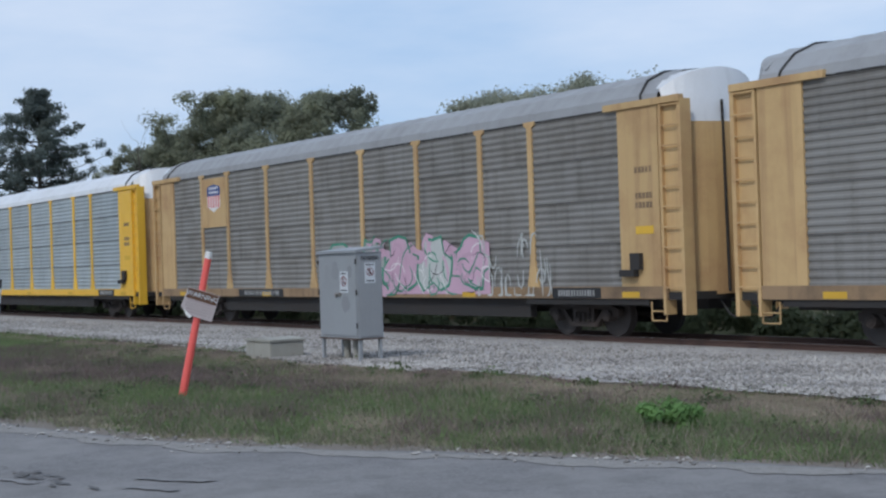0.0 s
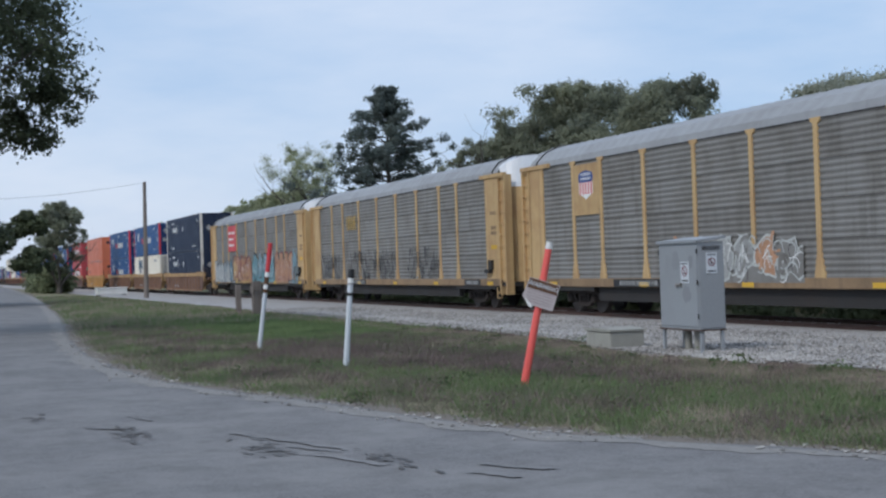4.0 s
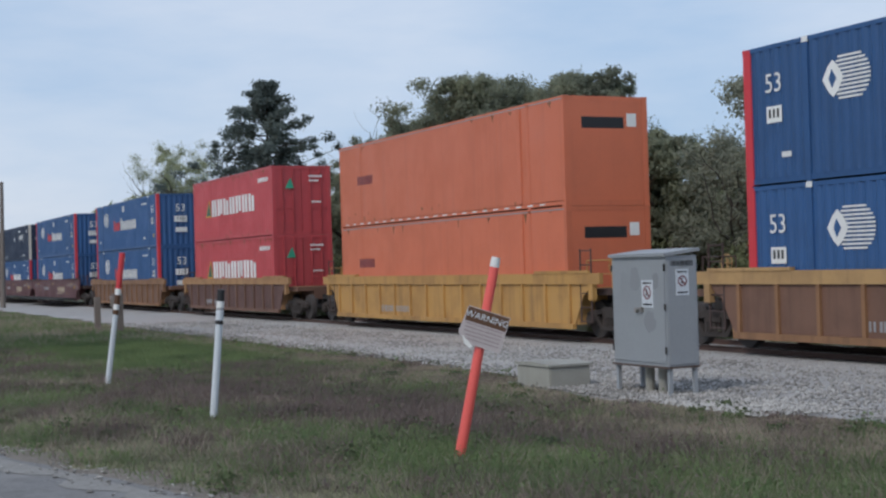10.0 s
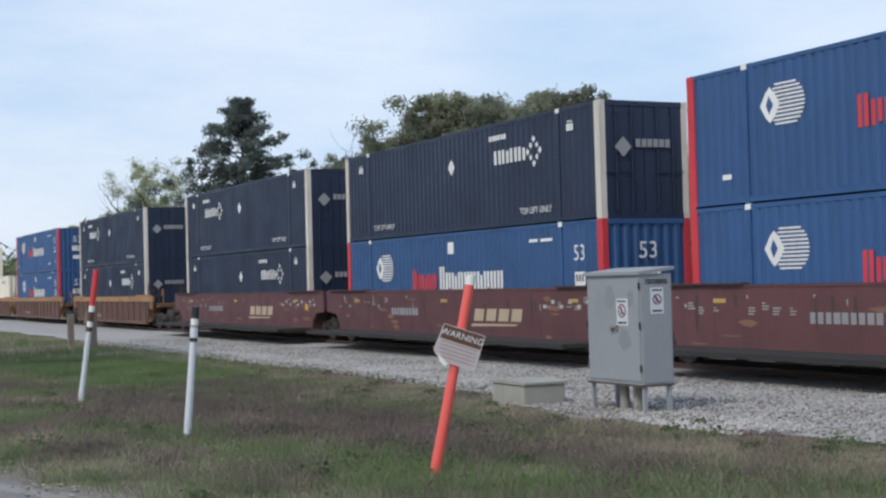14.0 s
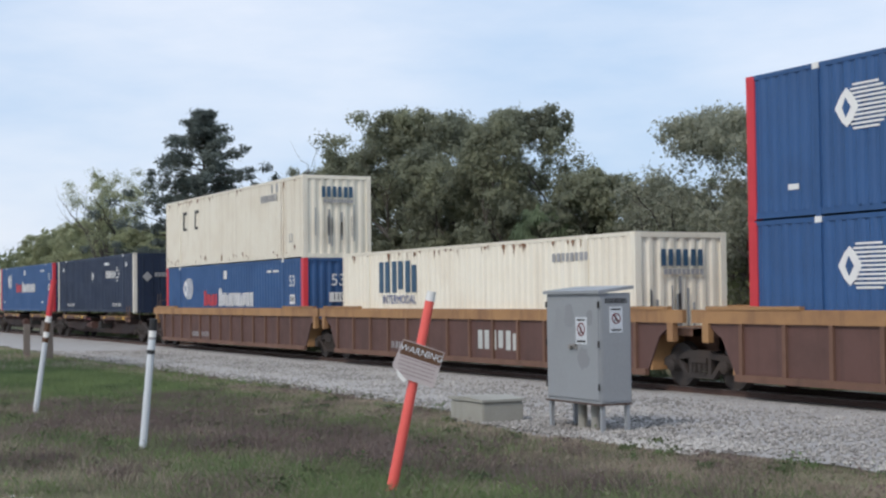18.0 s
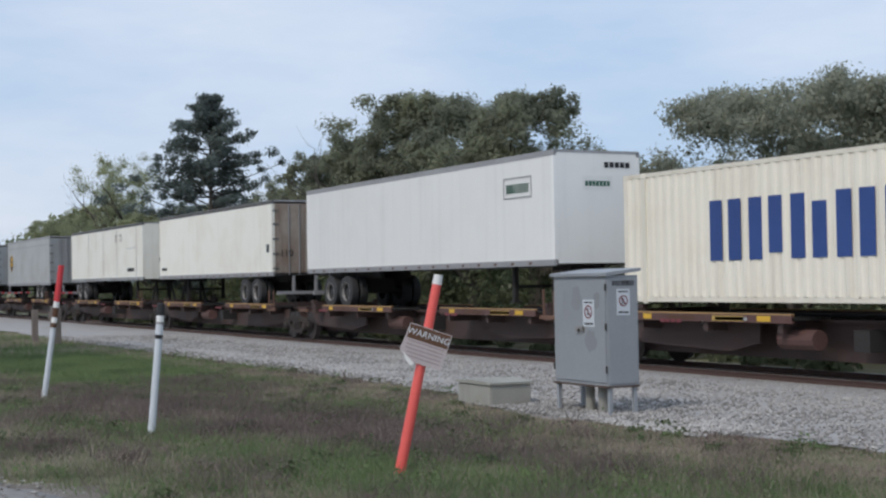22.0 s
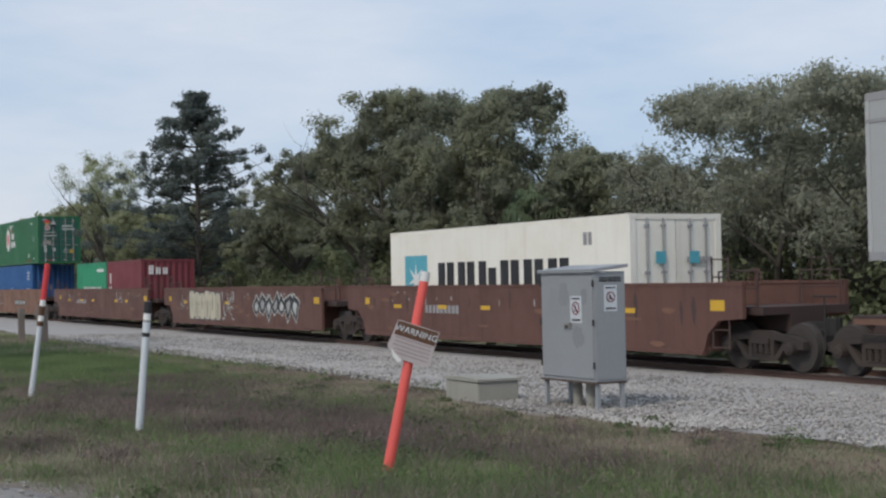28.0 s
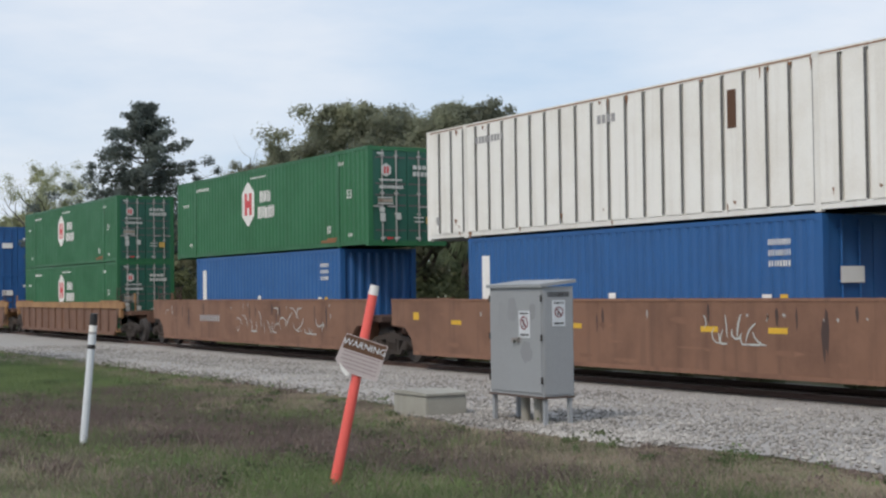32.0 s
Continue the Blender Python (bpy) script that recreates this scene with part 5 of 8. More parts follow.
def scrawl(car, x0, x1, z0, z1, mat, seed, y, strokes=26, wide=0.05):
    """Loose thin hooked strokes."""
    rnd = random.Random(seed)
    bm = bmesh.new()
    for i in range(strokes):
        x = x0 + (x1 - x0) * (i + rnd.random()) / strokes
        z = rnd.uniform(z0 + 0.1 * (z1 - z0), z0 + 0.75 * (z1 - z0))
        pts = bend(rnd, x, z, (x1 - x0) * 2.2 / strokes + 0.15, 0.75 * (z1 - z0))
        pts = [(min(x1, max(x0, u)), min(z1, max(z0, v))) for u, v in pts]
        stroke(bm, pts, wide * rnd.uniform(0.7, 1.2), y - 0.012 - 0.0003 * i)
    part("scrawl", bm, mat, car, "scrawled spray-paint strokes")


def tall_blocks(car, x0, x1, z0, z1, count, y):
    """Tall cream blocks with a dark shadow, a thin rim and slits."""
    w = (x1 - x0) / count
    for i in range(count):
        a, b = x0 + i * w + 0.04, x0 + (i + 1) * w - 0.02
        tip = z1 - 0.05 * (i % 3)
        for mat, grow, up in (("spray_black", 0.07, 0.002), ("spray_pale", 0.03, 0.004), ("spray_cream", 0.0, 0.006)):
            bm = bmesh.new()
            prism(bm, [(a - grow, z0 + 0.12), (a + 0.1, z0 - grow), (b - 0.12, z0 - grow), (b + grow, z0 + 0.1), (b + grow, tip - 0.1), (b - 0.1, tip + grow), (a + 0.12, tip + grow), (a - grow, tip - 0.08)], "y", y - up, y - up + 0.0015)
            part("paint_block", bm, mat, car, "tall cream painted block" if mat == "spray_cream" else "")
        bm = bmesh.new()
        mid = (a + b) / 2
        stroke(bm, [(mid, z0 + (0.0 if i % 2 else 0.35)), (mid + 0.03, (z0 + z1) / 2), (mid, tip - (0.35 if i % 2 else 0.0))], 0.07, y - 0.008)
        stroke(bm, [(a + 0.06, z0 + 0.14), (a + 0.05, tip - 0.2)], 0.03, y - 0.0085)
        part("paint_stroke", bm, "spray_black", car)


def spikes(car, x0, x1, z0, z1, y):
    """A jagged black and silver shape with a pale rim."""
    tall, n = z1 - z0, 7
    rnd = random.Random(12)
    xs = [x0 + (x1 - x0) * i / n for i in range(n + 1)]
    for i in range(n):
        a, b = xs[i] - 0.12, xs[i + 1] + 0.16
        lean = rnd.uniform(-0.25, 0.3)
        up, down = z1 - tall * rnd.uniform(0.0, 0.16), z0 + tall * rnd.uniform(0.0, 0.3)
        ring = [(a, z0 + tall * rnd.uniform(0.5, 0.75)), ((a + b) / 2 + lean, up), (b, z0 + tall * rnd.uniform(0.55, 0.8)), (b - 0.2, z0 + 0.4 * tall), ((a + b) / 2 - lean * 0.5, down), (a + 0.14, z0 + tall * 0.35)]
        cx, cz = sum(q[0] for q in ring) / 6, sum(q[1] for q in ring) / 6
        for mat, k, lift in (("spray_pale", 1.0, 0.002), ("spray_black", 0.86, 0.004), ("chalk" if i % 2 else "spray_pale", 0.46, 0.006)):
            bm = bmesh.new()
            bm.faces.new([bm.verts.new((cx + (u - cx) * k, y - lift - 0.0008 * i, cz + (v - cz) * k)) for u, v in ring])
            part("paint_spike", bm, mat, car, "jagged painted spike" if mat == "spray_black" else "")


# ---- autorack wagons ----
RACK_POSTS = (-9.6, -7.6, -4.8, -1.88, 1.0, 3.82, 6.68, 8.7)
RACK = {}


def rack_meshes():
    edges = (-12.2, *RACK_POSTS, 11.9)
    for i, (a, b) in enumerate(zip(edges, edges[1:])):
        for side, s in (("near", -1), ("far", 1)):
            for k in range(4):
                bm = bmesh.new()
                z = 1.14 + 0.955 * k
                prof = [(zz, s * (1.47 - d)) for zz, d in folds(z, z + 0.93, 0.155, 0.022)] + [(z + 0.932, s * 1.475), (z + 0.94, s * 1.475), (z + 0.945, s * 1.43)]
                strip(bm, prof, a + 0.02, b - 0.02, "x")
                RACK[("panel", side, i, k)] = bm
    bm = bmesh.new()
    prof = [(-1.47, 4.98), (-1.42, 5.2), (-1.12, 5.52), (-0.6, 5.74), (0, 5.8), (0.6, 5.74), (1.12, 5.52), (1.42, 5.2), (1.47, 4.98)]
    xs = np.linspace(-13.0, 13.0, 90)
    rows = [[bm.verts.new((float(x), y * (1 - 0.004 * (i % 2)), z - 0.015 * (i % 2))) for y, z in prof] for i, x in enumerate(xs)]
    for r0, r1 in zip(rows, rows[1:]):
        for i in range(len(prof) - 1):
            bm.faces.new((r0[i], r0[i + 1], r1[i + 1], r1[i]))
    RACK["roof"] = bm
    for end in (-1, 1):
        # rounded end doors: a lower painted part and an upper bare part
        for key, z0, z1 in (("door_low", 0.95, 4.55), ("door_high", 4.55, 5.62)):
            bm = bmesh.new()
            n = 14
            lo, hi = [], []
            for i in range(n + 1):
                y = -1.36 + 2.72 * i / n
                x = end * (13.05 + 0.78 * math.sqrt(max(0, 1 - (y / 1.42) ** 2)))
                top = z1 if key == "door_low" else 5.02 + 0.72 * math.sqrt(max(0, 1 - (y / 1.45) ** 2))
                xt = x if key == "door_low" else end * (abs(x) - 0.28)
                lo.append(bm.verts.new((x, y, z0)))
                hi.append(bm.verts.new((xt, y, top)))
            for i in range(n):
                bm.faces.new((lo[i], lo[i + 1], hi[i + 1], hi[i]))
            if key == "door_high":
                back = [bm.verts.new((end * 12.9, v.co.y, v.co.z + 0.02)) for v in hi]
                for i in range(n):
                    bm.faces.new((hi[i], hi[i + 1], back[i + 1], back[i]))
            RACK[(key, end)] = bm


rack_meshes()
RACK_CACHE = {}


def rack_piece(key, mat):
    k = (key, mat)
    if k not in RACK_CACHE:
        RACK_CACHE[k] = mesh_of("panel", RACK[key].copy(), mat)
    return RACK_CACHE[k]


def flag_sign(car, x0, x1, z0, z1, y, style):
    """The painted emblem plate between two posts."""
    if style == "none":
        return
    if style == "card":
        part("emblem_plate", boxes((x0, x1, y - 0.006, y, z0, z1)), "mark_red", car, "red square plate with white lines")
        bm = bmesh.new()
        for k in range(3):
            zc = z1 - (z1 - z0) * (0.28 + 0.24 * k)
            bars(bm, x0 + 0.22, x0 + (2.3, 1.75, 1.95)[k], zc - 0.075, zc + 0.075, (8, 7, 7)[k], y - 0.006, solid=True, seed=k + 3)
            box(bm, x0 + 0.22, x0 + 0.40, y - 0.010, y - 0.006, zc - 0.075, zc + 0.13)
        part("emblem_mark", bm, "mark_white", car)
        return
    part("emblem_plate", boxes((x0, x1, y - 0.006, y, z0, z1)), "rack_tan", car, "tan plate behind the emblem")
    cx, w, h = (x0 + x1) / 2, (x1 - x0) * (0.41 if style == "large" else 0.27), z1 - z0
    bottom, top = (z0 + 0.14 * h, z1 - 0.08 * h) if style == "large" else (z0 + 0.34 * h, z1 - 0.14 * h)
    if style == "small":
        bm = bmesh.new()
        bars(bm, x0 + 0.15, x1 - 0.15, z0 + 0.12 * h, z0 + 0.19 * h, 14, y - 0.006, solid=True)
        part("emblem_mark", bm, "mark_brown", car, "dark line of writing as plain bars")
    mid = bottom + 0.58 * (top - bottom)
    shield = [(cx - w, mid), (cx - w, bottom + 0.12), (cx - 0.4 * w, bottom + 0.03), (cx, bottom - 0.06), (cx + 0.4 * w, bottom + 0.03), (cx + w, bottom + 0.12), (cx + w, mid)]
    bm = bmesh.new()
    prism(bm, shield, "y", y - 0.010, y - 0.006)
    part("emblem_field", bm, "mark_white", car)
    bm = bmesh.new()
    for k in range(5):
        a = cx - w + 2 * w * (2 * k + 0.6) / 10
        box(bm, a, a + 2 * w / 11, y - 0.013, y - 0.010, bottom + 0.1, mid)
    part("emblem_stripe", bm, "mark_red", car)
    bm = bmesh.new()
    cap = [(cx - w, mid), (cx + w, mid), (cx + 1.08 * w, mid + 0.5 * (top - mid)), (cx + 0.95 * w, top - 0.05), (cx, top + 0.03), (cx - 0.95 * w, top - 0.05), (cx - 1.08 * w, mid + 0.5 * (top - mid))]
    prism(bm, cap, "y", y - 0.013, y - 0.008)
    part("emblem_cap", bm, "mark_navy", car)
    bm = bmesh.new()
    for zc in (mid + 0.32 * (top - mid), mid + 0.72 * (top - mid)):
        bars(bm, cx - 0.75 * w, cx + 0.75 * w, zc - 0.11 * (top - mid), zc + 0.11 * (top - mid), 7, y - 0.013, solid=False, seed=2)
    part("emblem_mark", bm, "mark_white", car)


def autorack(u, paint, skin, roof, sign, label):
    car = rolling("autorack_wagon", label, "railway wagon", u, group="autorack wagons")
    for side in ("near", "far"):
        for i in range(9):
            for k in range(4):
                part("side_panel", rack_piece(("panel", side, i, k), skin), "", car)
    part("roof", rack_piece("roof", roof), "", car, "curved sheet-metal roof")
    for end in (-1, 1):
        part("end_door", rack_piece(("door_low", end), "rack_tan"), "", car, "rounded painted end door")
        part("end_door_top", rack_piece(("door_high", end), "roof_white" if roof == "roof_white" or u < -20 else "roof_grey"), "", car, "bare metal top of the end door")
        e = 12.05 if end > 0 else 12.2
        for s in (-1, 1):
            y = s * 1.5
            ya, yb = min(y, y - s * 0.06), max(y, y - s * 0.06)
            a, b = sorted((end * e, end * 13.05))
            part("corner_panel", boxes((a, b, ya, yb, 1.142, 4.938)), paint, car, "painted sheet at the wagon's end")
            a, b = sorted((end * (e - 0.25), end * e))
            part("corner_post", boxes((a, b, min(y, y - s * 0.12), max(y, y - s * 0.12), 1.142, 4.938)), paint, car)
            a, b = sorted((end * 11.4, end * 13.75))
            part("brow", boxes((a, b, min(y + s * 0.05, y - s * 0.1), max(y + s * 0.05, y - s * 0.1), 4.94, 5.08)), paint, car, "ledge over the wagon's end panel")
            bm = boxes(*[(*sorted((end * 13.12, end * 13.72)), min(y + s * 0.03, y), max(y + s * 0.03, y), z, z + 0.03) for z in np.arange(1.1, 4.9, 0.42)])
            lx = [sorted((end * 13.10, end * 13.17)), sorted((end * 13.66, end * 13.76))]
            for a, b in lx:
                box(bm, a, b, min(y + s * 0.02, y - s * 0.28), max(y + s * 0.02, y - s * 0.28), 0.55, 5.0)
            part("ladder", bm, paint, car, "end ladder")
            a, b = sorted((end * 13.1, end * 13.7))
            part("ladder_plate", boxes((a, b, min(y - s * 0.07, y - s * 0.1), max(y - s * 0.07, y - s * 0.1), 0.9, 4.95)), paint, car)
        coupler(car, end * 13.6, end)
        truck(car, end * 9.95)
        bm = boxes((*sorted((end * 12.6, end * 13.75)), -1.45, 1.45, 0.86, 1.02))
        part("end_sill", bm, "under", car)
    for s in (-1, 1):
        y0, y1 = sorted((s * 1.3, s * 1.5))
        part("side_sill", boxes((-13.2, 13.2, y0, y1, 0.88, 1.14)), "sill_tan" if paint == "rack_tan" else paint, car, "long painted side sill")
        # black sheets stand in for the underframe and the deep shadow round it
        y0, y1 = sorted((s * 1.1, s * 1.3))
        part("lower_sill", boxes((-8.3, 8.3, y0, y1, 0.42, 0.88)), "under", car, "black sheet for the frame and deep shadow below the sill")
        y0, y1 = sorted((s * 1.28, s * 1.46))
        for e in (-1, 1):
            part("sill_skirt", boxes((*sorted((e * 8.35, e * 12.6)), y0, y1, 0.74, 0.88)), "under", car)
        for p in RACK_POSTS:
            y = s * 1.5
            bm = bmesh.new()
            outline = [(p - 0.22, 1.14), (p + 0.22, 1.14), (p + 0.085, 1.75), (p + 0.085, 4.86), (p + 0.2, 4.92), (p + 0.2, 5.0), (p - 0.2, 5.0), (p - 0.2, 4.92), (p - 0.085, 4.86), (p - 0.085, 1.75)]
            prism(bm, outline, "y", min(y, y - s * 0.1), max(y, y - s * 0.1))
            part("side_post", bm, paint, car)
    for s in (-1, 1):
        y0, y1 = sorted((s * 1.44, s * 1.474))
        for k in (1, 2, 3):
            zc = 1.13 + 0.955 * k
            deep = 0.017 if paint == "rack_yellow" else 0.007
            part("panel_slot", boxes((-12.1, 11.85, y0, y1 + (0.003 if s > 0 else 0), zc - deep, zc + deep)), "under", car, "dark slot between panel rows")
        # a solid dark strip paints the shade under the roof's edge
        y0, y1 = sorted((s * 1.40, s * 1.468))
        part("roof_gap", boxes((-12.2, 12.0, y0, y1, 4.955, 4.99)), "under", car, "dark strip for the shade in the gap below the roof")
    for end in (-1, 1):
        prof = [(-1.48, 4.98), (-1.43, 5.2), (-1.13, 5.53), (-0.6, 5.755), (0, 5.815), (0.6, 5.755), (1.13, 5.53), (1.43, 5.2), (1.48, 4.98)]
        bm = bmesh.new()
        for (ya, za), (yb, zb) in zip(prof, prof[1:]):
            tube(bm, (end * (12.55 - 0.25 * (za - 4.98)), ya, za), (end * (12.55 - 0.25 * (zb - 4.98)), yb, zb), 0.028, n=6)
        rod = bmesh.new()
        tube(rod, (end * 13.86, -0.35, 1.0), (end * 13.8, -0.35, 5.0), 0.03, n=8)
        part("door_rod", rod, "under", car, "dark upright rod on the end door")
        part("roof_gasket", bm, "rubber", car, "black strip round the roof's end")
        for s in (-1, 1):
            bm = bmesh.new()
            x, y = end * 12.9, s * 1.46
            for dx in (-0.22, 0.22):
                tube(bm, (x + dx, y, 0.82), (x + dx, y, 0.42), 0.016, n=6)
            tube(bm, (x - 0.22, y, 0.42), (x + 0.22, y, 0.42), 0.016, n=6)
            tube(bm, (x - 0.22, y, 0.62), (x + 0.22, y, 0.62), 0.016, n=6)
            part("foot_step", bm, paint, car, "bent bar step below the sill")
    part("floor", boxes((-13.1, 13.1, -1.3, 1.3, 1.0, 1.12)), "under", car)
    part("centre_sill", boxes((-13.2, 13.2, -0.35, 0.35, 0.62, 1.0)), "under", car)
    flag_sign(car, *((-7.5, -4.9, 3.1, 4.85) if sign == "card" else (-9.5, -7.7, 3.2, 4.85)), -1.5, sign)
    bm = bmesh.new()
    bars(bm, -6.5, -4.1, 0.93, 1.07, 9, -1.504)
    bars(bm, 9.6, 10.9, 0.93, 1.07, 7, -1.504)
    part("number_plate", boxes((9.4, 11.1, -1.504, -1.5, 0.885, 1.12)), "mark_black", car, "black panel on the sill")
    part("number_plate", boxes((-6.9, -3.8, -1.504, -1.5, 0.885, 1.12)), "mark_black", car, "black panel on the sill")
    part("number_mark", bm, "chalk", car, "plain pale marks on the sill")
    bm = bmesh.new()
    for x in (-11.6, -5.2, 0.4, 5.8, 11.8):
        box(bm, x, x + 0.55, -1.505, -1.5, 0.9, 1.03)
    part("reflector", bm, "mark_yellow", car)
    bm = bmesh.new()
    for z in (3.55, 3.0, 2.8):
        bars(bm, 12.3, 12.85, z, z + 0.13, 5, -1.5, solid=True, seed=int(z * 10))
    part("stencil", bm, "sill_tan", car)
    part("warning_label", boxes((12.3, 12.85, -1.506, -1.5, 2.25, 2.42)), "mark_yellow", car)
    bm = boxes((11.9, 12.35, -1.66, -1.5, 1.35, 1.5), (12.2, 12.5, -1.62, -1.5, 1.5, 1.85))
    part("latch", bm, "under", car)
    return car


FADED = "grey autorack wagon with faded tan posts"
autorack(1.0, "rack_tan", "galvanised", "roof_grey", "large", FADED)
rack_2 = autorack(-27.9, "rack_tan", "galvanised", "roof_grey", "tan", FADED + ", colourful graffiti low down")
spray(rack_2, -1.0, 7.0, 0.95, 2.55, ["chalk", "spray_pale", "lilac", "lilac"], "spray_green", 4, -1.5, 5)
scrawl(rack_2, 6.4, 9.4, 0.95, 2.4, "spray_pale", 9, -1.5)
autorack(-56.95, "rack_yellow", "galvanised_clean", "roof_white", "small", "autorack wagon with bright yellow posts, clean grey panels and pale roof")
rack_4 = autorack(-86.1, "rack_tan", "galvanised", "roof_grey", "tan", FADED + ", pale scrawls low down")
for a, b, seed, n in ((-12.0, -8.6, 3, 4), (-7.4, -2.2, 5, 6), (-1.2, 3.2, 6, 4), (4.3, 8.8, 8, 5)):
    spray(rack_4, a, b, 1.05, 2.0, ["galvanised", "galvanised_clean", "galvanised"], "chalk", seed, -1.5, n, rim=0.02)
rack_5 = autorack(-115.3, "rack_tan", "galvanised", "roof_grey", "tan", FADED + ", pale scrawls low down")
spray(rack_5, -3.2, 3.2, 1.0, 2.3, ["chalk", "spray_orange", "chalk", "galvanised"], "spray_pale", 12, -1.5, 6)
rack_6 = autorack(-144.4, "rack_tan", "galvanised", "roof_grey", "none", FADED + ", dark scrawls low down")
for a, b, seed in ((-11.8, -8.2, 3), (-6.5, -3.0, 15), (-2.6, 0.8, 16), (2.5, 6.6, 18)):
    scrawl(rack_6, a, b, 1.2, 2.5, "hub_dark", seed, -1.5, 44, 0.06)
    scrawl(rack_6, a, b, 1.2, 2.5, "chalk", seed + 40, -1.5, 16, 0.04)
bm = bmesh.new()
bars(bm, -6.9, -5.2, 3.6, 4.3, 3, -1.5)
part("faded_mark", bm, "mark_gold", rack_6, "faded gold marks on the side")
rack_7 = autorack(-173.05, "rack_tan", "galvanised", "roof_grey", "card", FADED + ", red plate, bright graffiti")
spray(rack_7, -12.4, -6.2, 0.95, 2.5, ["spray_pale", "chalk", "spray_blue", "spray_pale"], "mark_steel", 21, -1.5, 6, rim=0.04)
scrawl(rack_7, -12.2, -6.4, 1.0, 2.4, "mark_steel", 62, -1.53, 16, 0.035)
spray(rack_7, -6.0, -0.3, 0.95, 2.8, ["spray_orange", "rack_tan", "spray_orange", "spray_orange"], "wine", 22, -1.5, 5, rim=0.06)
scrawl(rack_7, -5.9, -0.4, 1.3, 2.78, "wine", 63, -1.525, 14, 0.06)
scrawl(rack_7, -5.5, -0.4, 0.95, 1.5, "mark_gold", 65, -1.53, 10, 0.08)
spray(rack_7, -0.1, 6.0, 0.95, 2.9, ["spray_blue", "spray_teal", "spray_blue", "spray_teal"], "spray_black", 23, -1.5, 4, rim=0.06)
spray(rack_7, 6.2, 10.9, 0.95, 2.85, ["spray_orange", "spray_orange", "spray_orange"], "wine", 24, -1.5, 4, rim=0.04)
scrawl(rack_7, 10.5, 11.8, 0.95, 2.9, "spray_blue", 68, -1.525, 26, 0.09)


# ---- containers ----
BOX_H, BOX_W = 2.896, 2.59
SHEETS = {}


def side_sheet(length, style, mat, height):
    key = (length, style, mat, height)
    if key not in SHEETS:
        bm = bmesh.new()
        half = length / 2
        if style == "ribbed":
            prof = []
            n = round(length / 0.62)
            for i in range(n):
                s = -half + length * i / n
                w = length / n
                prof += [(s, 0.0), (s + 0.80 * w, 0.0), (s + 0.83 * w, 0.05), (s + 0.97 * w, 0.05)]
            prof.append((half, 0.0))
        elif style == "flat":
            prof = [(-half, 0.0)]
            n = round(length / 1.22)
            for i in range(1, n):
                s = -half + length * i / n
                prof += [(s - 0.006, 0.0), (s, 0.004), (s + 0.006, 0.0)]
            prof.append((half, 0.0))
        else:
            prof = folds(-half, half, 0.29, 0.024)
        strip(bm, prof, 0.13, height - 0.07, "z", shift=(0, -BOX_W / 2 + 0.004, 0))
        SHEETS[key] = mesh_of("side_panel", bm, mat)
    return SHEETS[key]


def end_sheet(mat, height):
    key = ("end", mat, height)
    if key not in SHEETS:
        bm = bmesh.new()
        strip(bm, folds(-BOX_W / 2 + 0.1, BOX_W / 2 - 0.1, 0.3, 0.04), 0.13, height - 0.1, "z")
        SHEETS[key] = mesh_of("end_wall", bm, mat)
    return SHEETS[key]


